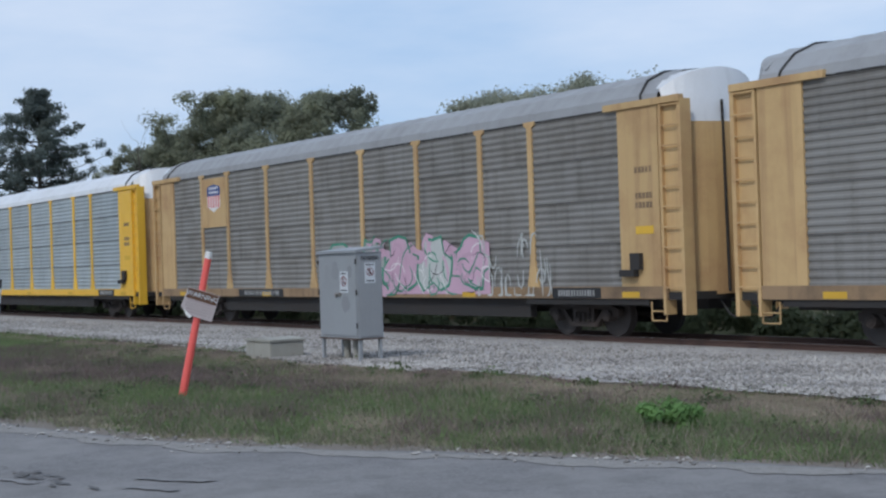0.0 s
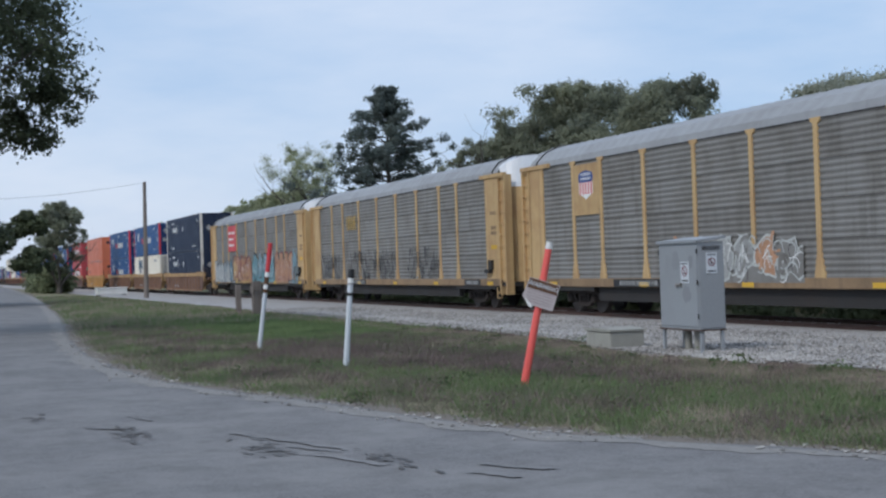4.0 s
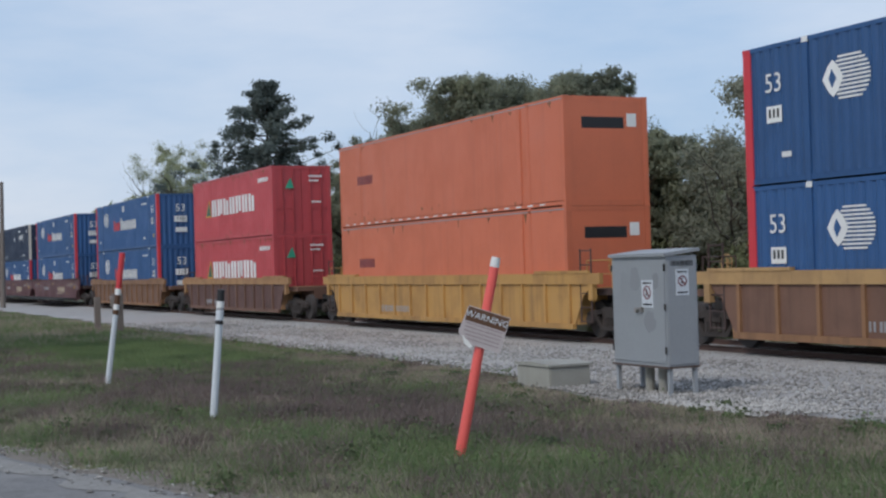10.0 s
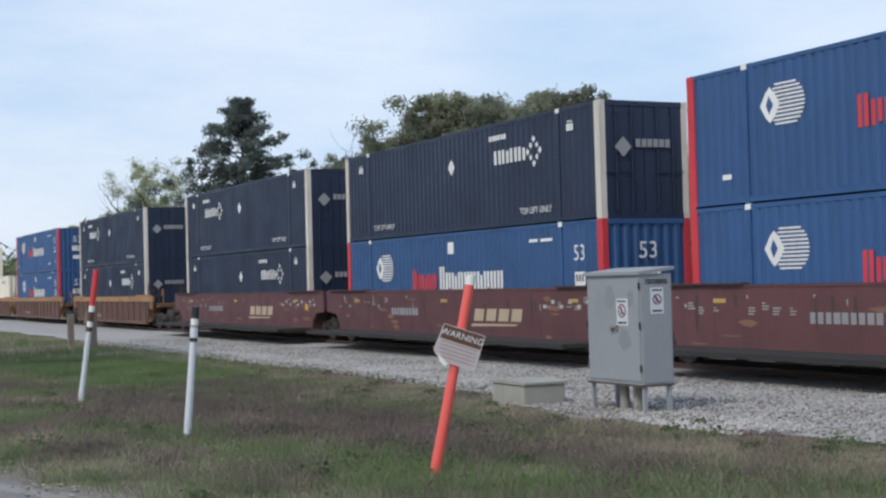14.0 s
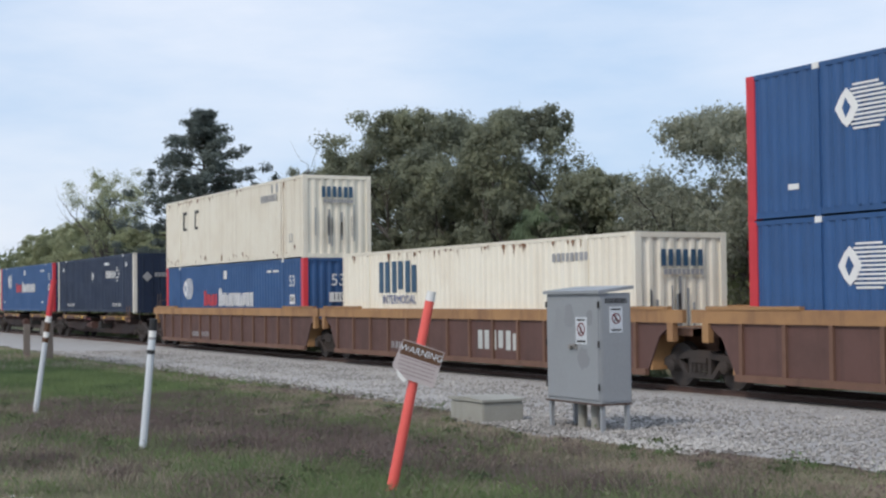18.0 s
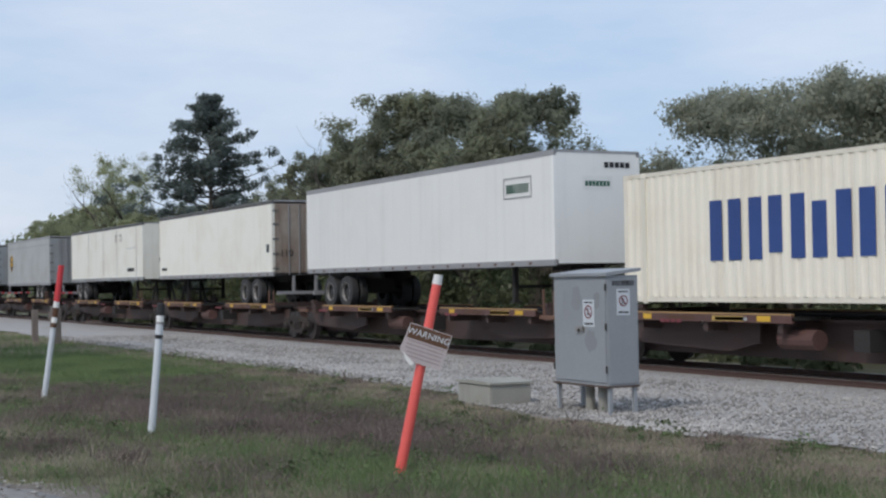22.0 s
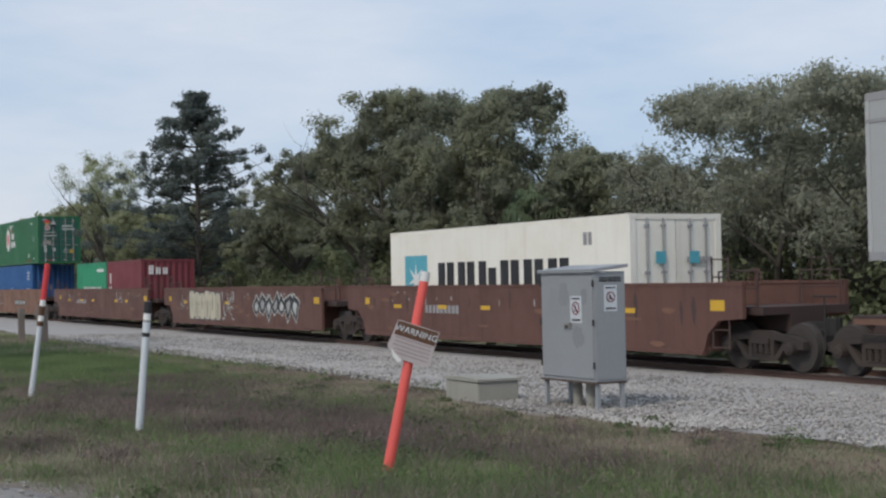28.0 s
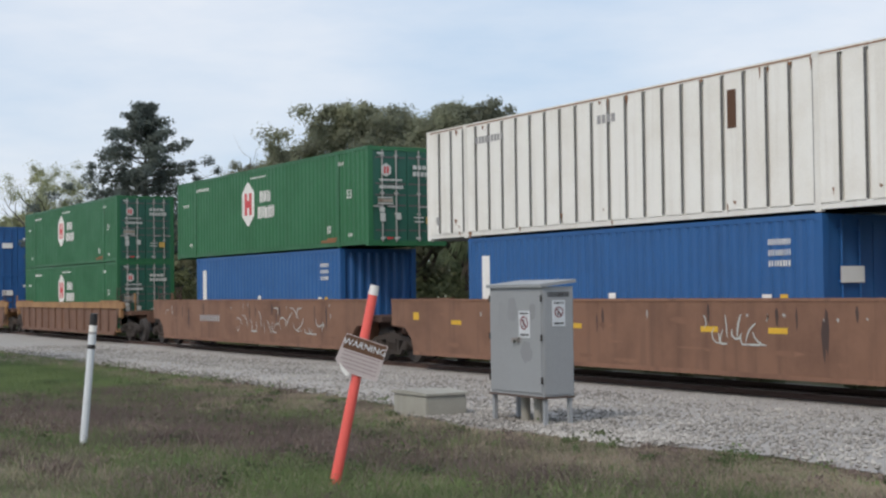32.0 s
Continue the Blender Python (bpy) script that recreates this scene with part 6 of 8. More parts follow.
def container(length, mat, post, label, u, z, front="wall", style="fold", height=BOX_H, door_mat=None, inner_posts=True, name="freight_container", rear="wall"):
    c = rolling(name, label, "container", u, z, group="containers on the train")
    h, w = length / 2, BOX_W / 2
    for s in (-1, 1):
        part("side_panel", side_sheet(length - 0.2, style, mat, height), "", c, at=pose(0, 0, 0, 0, 0, 0 if s < 0 else 180))
        y0, y1 = sorted((s * w, s * (w - 0.09)))
        part("top_rail", boxes((-h, h, y0, y1, height - 0.09, height)), mat, c)
        part("bottom_rail", boxes((-h + 0.05, h - 0.05, min(y0, y1) + 0.004, max(y0, y1) - 0.004, 0.04, 0.16)), mat, c)
        for e in (-1, 1):
            x0, x1 = sorted((e * h, e * (h - 0.24 if post != mat else h - 0.14)))
            part("corner_post", boxes((x0, x1, min(s * (w + 0.003), s * (w - 0.16)), max(s * (w + 0.003), s * (w - 0.16)), 0.02, height - 0.02)), post, c)
            for zz in (0.0, height - 0.118):
                x0, x1 = sorted((e * (h + 0.003), e * (h - 0.18)))
                part("corner_casting", boxes((x0, x1, min(s * (w + 0.006), s * (w - 0.16)), max(s * (w + 0.006), s * (w - 0.16)), zz - 0.002, zz + 0.12)), post if post != mat else mat, c)
            if length > 13 and inner_posts:
                x = e * 6.1
                part("lifting_post", boxes((x - 0.07, x + 0.07, min(s * (w + 0.004), s * (w - 0.09)), max(s * (w + 0.004), s * (w - 0.09)), 0.0, height + 0.004)), mat, c)
                part("lifting_casting", boxes((x - 0.09, x + 0.09, min(s * (w + 0.007), s * (w - 0.1)), max(s * (w + 0.007), s * (w - 0.1)), height - 0.11, height + 0.006)), "mark_white" if post != mat else mat, c)
    bm = bmesh.new()
    strip(bm, folds(-h + 0.05, h - 0.05, 0.4, 0.02), -w + 0.05, w - 0.05, "z")
    bm.transform(pose(0, 0, height - 0.03, 90, 0, 0) @ Matrix.Diagonal((1, 1, -1, 1)))
    part("roof", bm, mat, c)
    part("floor", boxes((-h + 0.05, h - 0.05, -w + 0.06, w - 0.06, 0.1, 0.14)), "under", c)
    for e, kind in ((1, front), (-1, rear)):
        for z0, z1 in ((height - 0.13, height - 0.004), (0.0, 0.15)):
            part("end_beam", boxes((*sorted((e * (h - 0.12), e * (h - 0.004))), -w + 0.12, w - 0.12, z0, z1)), mat, c)
        if kind == "wall":
            part("end_wall", end_sheet(door_mat or mat, height), "", c, at=pose(e * (h - 0.02), 0, 0, 0, 0, 90 if e > 0 else -90))
        elif kind == "flat":
            part("end_wall", boxes((*sorted((e * (h - 0.05), e * (h - 0.01))), -w + 0.12, w - 0.12, 0.12, height - 0.1)), door_mat or mat, c)
        else:
            for s in (-1, 1):
                y0, y1 = sorted((s * 0.012, s * (w - 0.13)))
                x0, x1 = sorted((e * (h - 0.07), e * (h - 0.025)))
                d = part("door", boxes((x0, x1, y0, y1, 0.15, height - 0.13)), door_mat or mat, c, "hinged container door")
                for f in (0.3, 0.72):
                    y = s * (0.05 + f * (w - 0.2))
                    bm = bmesh.new()
                    tube(bm, (e * (h + 0.012), y, 0.12), (e * (h + 0.012), y, height - 0.1), 0.022, n=6)
                    for zz in (0.18, 0.9, 1.5, height - 0.3):
                        box(bm, *sorted((e * (h - 0.02), e * (h + 0.035))), y - 0.06, y + 0.06, zz, zz + 0.05)
                    box(bm, *sorted((e * (h + 0.01), e * (h + 0.03))), y - 0.02, y + 0.3 * s, 1.12, 1.16)
                    part("lock_rod", bm, "chalk" if mat == "green" else mat if mat in ("navy", "azure", "crimson") else "door_blue" if mat == "blue" else "mark_grey", d, "vertical steel lock rod")
    return c


NEAR = -BOX_W / 2 - 0.001


def mark(c, lots, mat, label="", name="side_mark"):
    part(name, boxes(*lots), mat, c, label)


def number_text(c, text, height, x, z, mat="mark_white", end=False, half=0.0, y=0.0):
    me = letters(text, height, mat)
    if end:
        part("number_mark", me, "", c, at=pose(half + 0.034, y, z, 0, 0, 90))
    else:
        part("number_mark", me, "", c, at=pose(x, NEAR - 0.006, z))


def striped_disc(c, x, z, r):
    """A pale disc of fine lines with a diamond set in it."""
    bm = bmesh.new()
    n = 11
    for i in range(n):
        zz = -0.8 * r + 1.6 * r * (i + 0.5) / n
        wv = math.sqrt(max(0, r * r - 1.3 * zz * zz))
        box(bm, x - wv * 0.5, x + 0.35 * r + wv, NEAR - 0.004, NEAR, z + zz - r * 0.036, z + zz + r * 0.036)
    prism(bm, [(x - 1.1 * r, z), (x - 0.8 * r, z - 0.45 * r), (x - 0.55 * r, z - 0.66 * r), (x - 0.3 * r, z - 0.45 * r), (x, z), (x - 0.3 * r, z + 0.45 * r), (x - 0.55 * r, z + 0.66 * r), (x - 0.8 * r, z + 0.45 * r)], "y", NEAR - 0.006, NEAR - 0.002)
    part("round_emblem", bm, "mark_white", c, "pale striped round emblem")["kind"] = "stuff"
    bm = bmesh.new()
    prism(bm, [(x - 0.76 * r, z), (x - 0.6 * r, z - 0.34 * r), (x - 0.36 * r, z), (x - 0.6 * r, z + 0.34 * r)], "y", NEAR - 0.009, NEAR - 0.005)
    part("emblem_core", bm, "blue", c)


def rust_spots(c, half, count, seed, top=2.82):
    """Small ragged rust stains below the top rail and above the bottom rail of a box's side."""
    rnd = random.Random(seed)
    bm = bmesh.new()
    for i in range(count):
        x = rnd.uniform(-half + 0.2, half - 0.2)
        z, drop = (top - rnd.uniform(0, 0.06), rnd.uniform(0.04, 0.3)) if rnd.random() < 0.6 else (rnd.uniform(0.12, 0.5), rnd.uniform(0.04, 0.2))
        w = rnd.uniform(0.02, 0.09)
        y = NEAR - 0.002 - 0.00004 * i
        ring = [(x - w, z), (x - 0.3 * w, z + 0.02), (x + w, z - 0.01), (x + 0.5 * w, z - drop * 0.5), (x + 0.1 * w, z - drop), (x - 0.5 * w, z - drop * 0.4)]
        bm.faces.new([bm.verts.new((u, y, v)) for u, v in ring])
    part("rust_spot", bm, "rust_paint", c, "small rust stains")


def pacer(u, z, front="wall", rear_number=False):
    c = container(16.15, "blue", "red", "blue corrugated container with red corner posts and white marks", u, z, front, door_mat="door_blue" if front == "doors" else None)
    striped_disc(c, -5.0, 1.95, 0.55)
    block_marks(c, -2.85, -1.1, 1.22, 1.84, 5, NEAR, "mark_red", "", 0.4, 0.78)
    block_marks(c, -0.95, 3.05, 1.20, 1.92, 10, NEAR, "mark_white", "", 0.4, 0.74)
    mark(c, [(-0.33, 0.05, NEAR - 0.004, NEAR, 2.28, 2.62), (4.5, 4.95, NEAR - 0.004, NEAR, 2.44, 2.52), (5.1, 5.7, NEAR - 0.004, NEAR, 2.44, 2.52), (-6.9, -6.6, NEAR - 0.004, NEAR, 0.55, 0.66), (4.9, 5.3, NEAR - 0.004, NEAR, 0.5, 0.62)], "mark_white")
    for x in ((-7.1, 7.0) if rear_number else (7.0,)):
        number_text(c, "53", 0.4, x, 2.08)
        mark(c, [(x - 0.24, x + 0.24, NEAR - 0.004, NEAR, 1.28, 1.62)], "mark_white")
        mark(c, [(x - 0.17 + 0.13 * k, x - 0.1 + 0.13 * k, NEAR - 0.008, NEAR - 0.004, 1.38, 1.56) for k in range(3)], "mark_black", "", "stencil")
    mark(c, [(7.1, 7.3, NEAR - 0.004, NEAR, 0.55, 0.75)], "mark_yellow")
    h = 16.15 / 2
    if front == "wall":
        number_text(c, "53", 0.42, 0, 2.1, end=True, half=h, y=0.0)
        number_text(c, "110", 0.22, 0, 1.515, "mark_black", True, h + 0.001)
        part("end_mark", boxes((h + 0.03, h + 0.034, -0.35, 0.35, 1.35, 1.68), (h + 0.03, h + 0.034, -0.3, 0.35, 0.8, 1.05)), "mark_white", c)
    else:
        bm = bmesh.new()
        for y in (-0.62, 0.62):
            prism(bm, [(y - 0.3, 2.2), (y - 0.1, 2.0), (y + 0.25, 2.0), (y + 0.35, 2.2), (y + 0.25, 2.42), (y - 0.1, 2.42)], "x", h + 0.036, h + 0.04)
        part("end_mark", bm, "mark_grey", c)
        part("end_mark", boxes((h + 0.036, h + 0.04, -0.95, -0.35, 1.22, 1.55), (h + 0.036, h + 0.04, 0.72, 0.98, 1.35, 1.75)), "chalk", c, "pale plates on the doors")
        number_text(c, "110", 0.2, 0, 1.385, "mark_black", True, h + 0.008, -0.65)
    return c


def ring_diamond(bm, x, z, r, y):
    """Eight small diamonds set in a diamond ring."""
    for k in range(4):
        a = math.pi / 2 * k
        for cx, cz, q in ((x + r * math.cos(a), z + r * math.sin(a), 0.30 * r), (x + 0.5 * r * (math.cos(a) - math.sin(a)), z + 0.5 * r * (math.sin(a) + math.cos(a)), 0.27 * r)):
            prism(bm, [(cx - q, cz), (cx, cz - q), (cx + q, cz), (cx, cz + q)], "y", y - 0.004, y)


def umax(u, z, front="doors", mark_at=-3.7):
    c = container(16.15, "navy", "post_pale", "navy-black corrugated 53-foot container with white end posts", u, z, front)
    bm = bmesh.new()
    for k in range(4):
        a = mark_at - 1.2 + 0.45 * k
        box(bm, a, a + 0.13, NEAR - 0.004, NEAR, 1.75, 2.13)
        box(bm, a + 0.24, a + 0.37, NEAR - 0.004, NEAR, 1.75, 2.13 - 0.05 * (k % 2))
    ring_diamond(bm, mark_at + 0.98, 1.94, 0.32, NEAR)
    prism(bm, [(-0.17, 1.9), (0.05, 1.66), (0.27, 1.9), (0.05, 2.14)], "y", NEAR - 0.004, NEAR)
    for x in (-6.7, 6.7):
        bars(bm, x - 0.17, x + 0.17, 2.28, 2.46, 3, NEAR, solid=True)
        box(bm, x - 0.12, x + 0.12, NEAR - 0.004, NEAR, 2.5, 2.53)
    bars(bm, mark_at - 1.5, mark_at - 0.5, 2.42, 2.56, 6, NEAR, solid=True)
    number_text(c, "TOP LIFT ONLY", 0.17, -4.9, 0.38)
    number_text(c, "TOP LIFT ONLY", 0.17, 4.9, 0.38)
    part("side_mark", bm, "mark_white", c, "white block shapes and a ring of diamonds")
    h = 16.15 / 2
    bm = bmesh.new()
    end_bars(bm, -0.3, 0.75, 1.75, 1.95, 6, h + 0.036)
    prism(bm, [(-0.9, 1.75), (-0.65, 1.5), (-0.4, 1.75), (-0.65, 2.0)], "x", h + 0.036, h + 0.04)
    part("end_mark", bm, "mark_grey", c)
    return c


def cream_box(u, z, front="wall", worn=False):
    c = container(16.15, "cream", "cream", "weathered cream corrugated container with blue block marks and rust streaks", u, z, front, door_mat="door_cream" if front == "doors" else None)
    h = 16.15 / 2
    bm = bmesh.new()
    if worn:
        for x in (-5.2, -3.6):
            box(bm, x - 0.40, x - 0.24, NEAR - 0.004, NEAR, 1.55, 2.35)
            box(bm, x - 0.24, x + 0.12, NEAR - 0.004, NEAR, 2.22, 2.35)
            box(bm, x - 0.24, x + 0.05, NEAR - 0.004, NEAR, 1.55, 1.66)
        mark(c, [(5.98, 6.0, NEAR - 0.007, NEAR - 0.005, 0.1, 2.8), (6.2, 6.22, NEAR - 0.007, NEAR - 0.005, 0.1, 2.8)], "rust_paint", "thin rust line beside the lifting post", "rust_streak")
        part("side_mark", bm, "hub_dark", c, "half-lost dark shapes")
        bm = bmesh.new()
        bars(bm, 3.9, 5.6, 2.15, 2.4, 9, NEAR, solid=True)
        for x in (5.0, 5.5):
            box(bm, x, x + 0.16, NEAR - 0.004, NEAR, 2.45, 2.75)
        part("side_mark", bm, "mark_grey", c)
    else:
        block_marks(c, -5.4, -2.7, 1.62, 2.56, 3, NEAR, "mark_steel", "big steel-blue bars", 0.43)
        number_text(c, "INTERMODAL", 0.26, -3.95, 1.40, "mark_navy")
        bars(bm, 4.6, 6.2, 2.3, 2.5, 8, NEAR, solid=True)
        part("side_mark", bm, "mark_grey", c)
    number_text(c, "53", 0.3, 6.9, 0.7, "mark_grey")
    rust_spots(c, h, 46, int(-u) + int(z))
    bm = bmesh.new()
    for k in range(3):
        y = -0.6 + k * 0.42
        box(bm, h + 0.03, h + 0.036, y, y + 0.13, 2.12, 2.5)
        box(bm, h + 0.03, h + 0.036, y + 0.2, y + 0.33, 2.12, 2.5)
    part("end_mark", bm, "mark_steel", c, "steel-blue block shapes on the end wall")
    bm = bmesh.new()
    end_bars(bm, -0.55, 0.6, 1.92, 2.05, 9, h + 0.034)
    part("end_mark", bm, "mark_grey", c)
    rnd = random.Random(u)
    bm = bmesh.new()
    for _ in range(9):
        y = rnd.uniform(-1.0, 1.0)
        box(bm, h + 0.026, h + 0.0285, y, y + rnd.uniform(0.03, 0.08), rnd.uniform(0.3, 0.9), rnd.uniform(1.2, 1.9))
    part("rust_streak", bm, "door_grey", c, "rust streaks down the end wall")
    return c


def orange_box(u, z):
    c = container(16.15, "orange", "orange", "smooth orange 53-foot container with a bare steel edge", u, z, "flat", "flat")
    bm = bmesh.new()
    bars(bm, -6.4, -5.0, 1.45, 1.75, 7, NEAR, solid=True)
    part("side_mark", bm, "wine", c)
    h = 16.15 / 2
    part("end_mark", boxes((h - 0.012, h - 0.006, -0.75, 0.55, 2.05, 2.35)), "mark_black", c)
    part("end_mark", boxes((h - 0.012, h - 0.006, 0.65, 0.95, 2.1, 2.45)), "mark_white", c)
    bm = bmesh.new()
    for k in range(22):
        box(bm, -7.6 + 0.68 * k, -7.3 + 0.68 * k, NEAR - 0.004, NEAR, 0.07, 0.11)
    part("dash_line", bm, "mark_white", c, "short white dashes along the bottom rail")
    part("side_strip", boxes((5.5, 5.72, NEAR - 0.02, NEAR, 0.17, 2.8)), "orange", c, "raised upright strip")
    part("edge_strip", boxes((-h + 0.1, h - 0.1, NEAR - 0.006, NEAR, 2.81, 2.84)), "mark_grey", c, "bare steel edge")
    rust_spots(c, h, 20, int(-u) + int(z))
    return c


def red_box(u, z):
    c = container(12.19, "crimson", "crimson", "red corrugated 40-foot container with white block marks", u, z, "doors")
    block_marks(c, -3.0, 3.7, 1.15, 1.92, 7, NEAR, "mark_white", "", 0.42)
    rust_spots(c, 6.0, 34, int(-u) + int(z))
    bm = bmesh.new()
    prism(bm, [(-4.0, 1.15), (-3.05, 1.15), (-3.35, 2.0)], "y", NEAR - 0.003, NEAR)
    part("side_mark", bm, "mark_yellow", c, "yellow edge of the triangle")
    bm = bmesh.new()
    prism(bm, [(-3.86, 1.21), (-3.14, 1.21), (-3.38, 1.86)], "y", NEAR - 0.006, NEAR - 0.002)
    part("side_mark", bm, "mark_deep_green", c, "green triangle")
    bm = bmesh.new()
    bars(bm, 4.2, 5.6, 2.3, 2.48, 9, NEAR, solid=True)
    h = 6.1
    end_bars(bm, 0.3, 0.9, 2.42, 2.5, 6, h + 0.036)
    end_bars(bm, 0.3, 0.75, 2.24, 2.31, 4, h + 0.036)
    end_bars(bm, 0.4, 0.85, 1.35, 1.42, 4, h + 0.036)
    tri = bmesh.new()
    prism(tri, [(-0.75, 1.95), (-0.35, 1.95), (-0.5, 2.4)], "x", h + 0.036, h + 0.04)
    part("end_emblem", tri, "mark_green", c)
    part("side_mark", bm, "mark_white", c)
    return c


def diamond(bm, u, v, r, axis, a, b, share=(0.0, 1.0)):
    """A slice of a square set on its corner, from one share of its height to another."""
    ring = []
    for f in (share[0], 0.5, share[1]) if share[0] < 0.5 < share[1] else share:
        w = r * (1 - abs(2 * f - 1))
        ring.append((w, v - r + 2 * r * f))
    points = [(u + w, z) for w, z in ring] + [(u - w, z) for w, z in reversed(ring) if w > 0.001]
    prism(bm, points, axis, a, b)


def hub_box(u, z, placards=False):
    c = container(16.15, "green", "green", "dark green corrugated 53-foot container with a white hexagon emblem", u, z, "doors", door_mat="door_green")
    x, zc = -0.95, 1.72
    bm = bmesh.new()
    prism(bm, [(x - 0.54, zc - 0.40), (x - 0.06, zc - 0.75), (x + 0.06, zc - 0.75), (x + 0.54, zc - 0.40), (x + 0.54, zc + 0.40), (x + 0.06, zc + 0.75), (x - 0.06, zc + 0.75), (x - 0.54, zc + 0.40)], "y", NEAR - 0.004, NEAR)
    part("hexagon_emblem", bm, "mark_white", c, "white hexagon")
    mark(c, [(x - 0.30, x - 0.08, NEAR - 0.008, NEAR - 0.004, zc - 0.38, zc + 0.38), (x + 0.10, x + 0.32, NEAR - 0.008, NEAR - 0.004, zc - 0.38, zc + 0.38), (x - 0.08, x + 0.10, NEAR - 0.008, NEAR - 0.004, zc - 0.12, zc + 0.12)], "mark_red", "red bars in the hexagon")
    block_marks(c, 0.05, 1.0, 1.72, 2.10, 3, NEAR, "mark_white", "", 0.42)
    block_marks(c, -0.12, 1.3, 1.18, 1.58, 5, NEAR, "mark_white", "", 0.42)
    bm = bmesh.new()
    bars(bm, -0.75, 0.65, 2.56, 2.62, 14, NEAR, seed=4)
    for xx, zz, w in ((-7.1, 2.0, 0.3), (6.3, 2.50, 0.2), (-6.6, 0.5, 0.16), (5.45, 0.62, 0.13), (5.45, 0.50, 0.13), (6.9, 0.35, 0.13)):
        bars(bm, xx - w, xx + w, zz - 0.05, zz + 0.05, 4, NEAR, seed=int(9 + xx))
    bars(bm, -6.0, -4.7, 2.45, 2.56, 8, NEAR)
    part("side_mark", bm, "mark_white", c, "small white marks")
    number_text(c, "53", 0.26, 6.85, 1.55)
    if placards:
        bm = bmesh.new()
        diamond(bm, 0.12, 2.28, 0.20, "y", NEAR - 0.006, NEAR, (0.0, 0.5))
        part("placard", bm, "mark_gold", c, "yellow half of a diamond placard")
        bm = bmesh.new()
        diamond(bm, 0.12, 2.28, 0.20, "y", NEAR - 0.006, NEAR, (0.5, 1.0))
        part("placard", bm, "mark_red", c, "red half of a diamond placard")
        bm = bmesh.new()
        diamond(bm, -0.04, 2.44, 0.17, "y", NEAR - 0.004, NEAR - 0.001)
        part("placard", bm, "mark_white", c, "pale diamond placard")
    mark(c, [(4.9, 5.9, NEAR - 0.003, NEAR, 0.165, 0.25), (5.3, 6.0, NEAR - 0.003, NEAR, 0.25, 0.31)], "rust_paint", "brown scrape low on the side", "scrape")
    h = 16.15 / 2
    # flat dark strips paint the shade of pressed grooves; the doors stay plane
    for zz in (0.42, 1.15, 1.45, 1.78, 2.55):
        part("door_groove", boxes((h - 0.024, h - 0.017, -1.05, -0.05, zz, zz + 0.05), (h - 0.024, h - 0.017, 0.05, 1.05, zz, zz + 0.05)), "gap_dark", c, "dark strip painted as a groove's shade across the doors")
    bm = boxes(*[(h + 0.036, h + 0.04, y0, y1, z0, z1) for y0, y1, z0, z1 in ((-1.02, -0.8, 2.66, 2.71), (-1.0, -0.5, 1.20, 1.24), (-1.0, -0.5, 1.38, 1.41), (-0.95, -0.78, 0.98, 1.11), (-0.93, -0.76, 0.70, 0.95), (-0.42, -0.24, 0.76, 0.96), (0.2, 0.52, 0.68, 0.72), (0.2, 0.52, 0.80, 0.84), (-0.9, -0.75, 0.20, 0.25), (-0.45, -0.28, 0.20, 0.25), (0.25, 0.4, 0.20, 0.25))])
    end_bars(bm, -0.95, -0.2, 1.88, 1.94, 9, h + 0.036)
    end_bars(bm, -0.95, -0.15, 1.66, 1.75, 10, h + 0.036)
    end_bars(bm, 0.15, 0.8, 2.24, 2.36, 4, h + 0.036)
    end_bars(bm, 0.15, 0.95, 2.04, 2.17, 6, h + 0.036)
    prism(bm, [(-0.88, 2.10), (-0.72, 2.0), (-0.56, 2.10), (-0.56, 2.30), (-0.72, 2.40), (-0.88, 2.30)], "x", h + 0.036, h + 0.04)
    part("end_mark", bm, "spray_pale", c, "pale label shapes on the doors")
    part("end_mark", boxes((h + 0.036, h + 0.039, -1.0, -0.5, 1.26, 1.36)), "door_rust", c, "faded brown label")
    part("end_mark", boxes((h + 0.036, h + 0.039, -0.72, -0.52, 0.19, 0.24), (h + 0.041, h + 0.043, -0.80, -0.74, 2.1, 2.3), (h + 0.041, h + 0.043, -0.70, -0.64, 2.1, 2.3)), "mark_red", c, "red strips on the doors")
    part("end_mark", boxes((h + 0.036, h + 0.04, 0.6, 0.86, 0.64, 0.86)), "mark_gold", c, "yellow label on the doors")
    if placards:
        for r0, r1, mat in ((0.0, 0.42, "mark_gold"), (0.42, 1.0, "mark_red")):
            bm = bmesh.new()
            diamond(bm, -0.74, 2.52, 0.21, "x", h + 0.036, h + 0.04, (r0, r1))
            part("placard", bm, mat, c, "red and yellow diamond placard on the doors")
        for r0, r1, mat in ((0.0, 0.5, "mark_black"), (0.5, 1.0, "spray_pale")):
            bm = bmesh.new()
            diamond(bm, -0.36, 2.40, 0.20, "x", h + 0.036, h + 0.04, (r0, r1))
            part("placard", bm, mat, c, "black and white diamond placard on the doors")
    return c


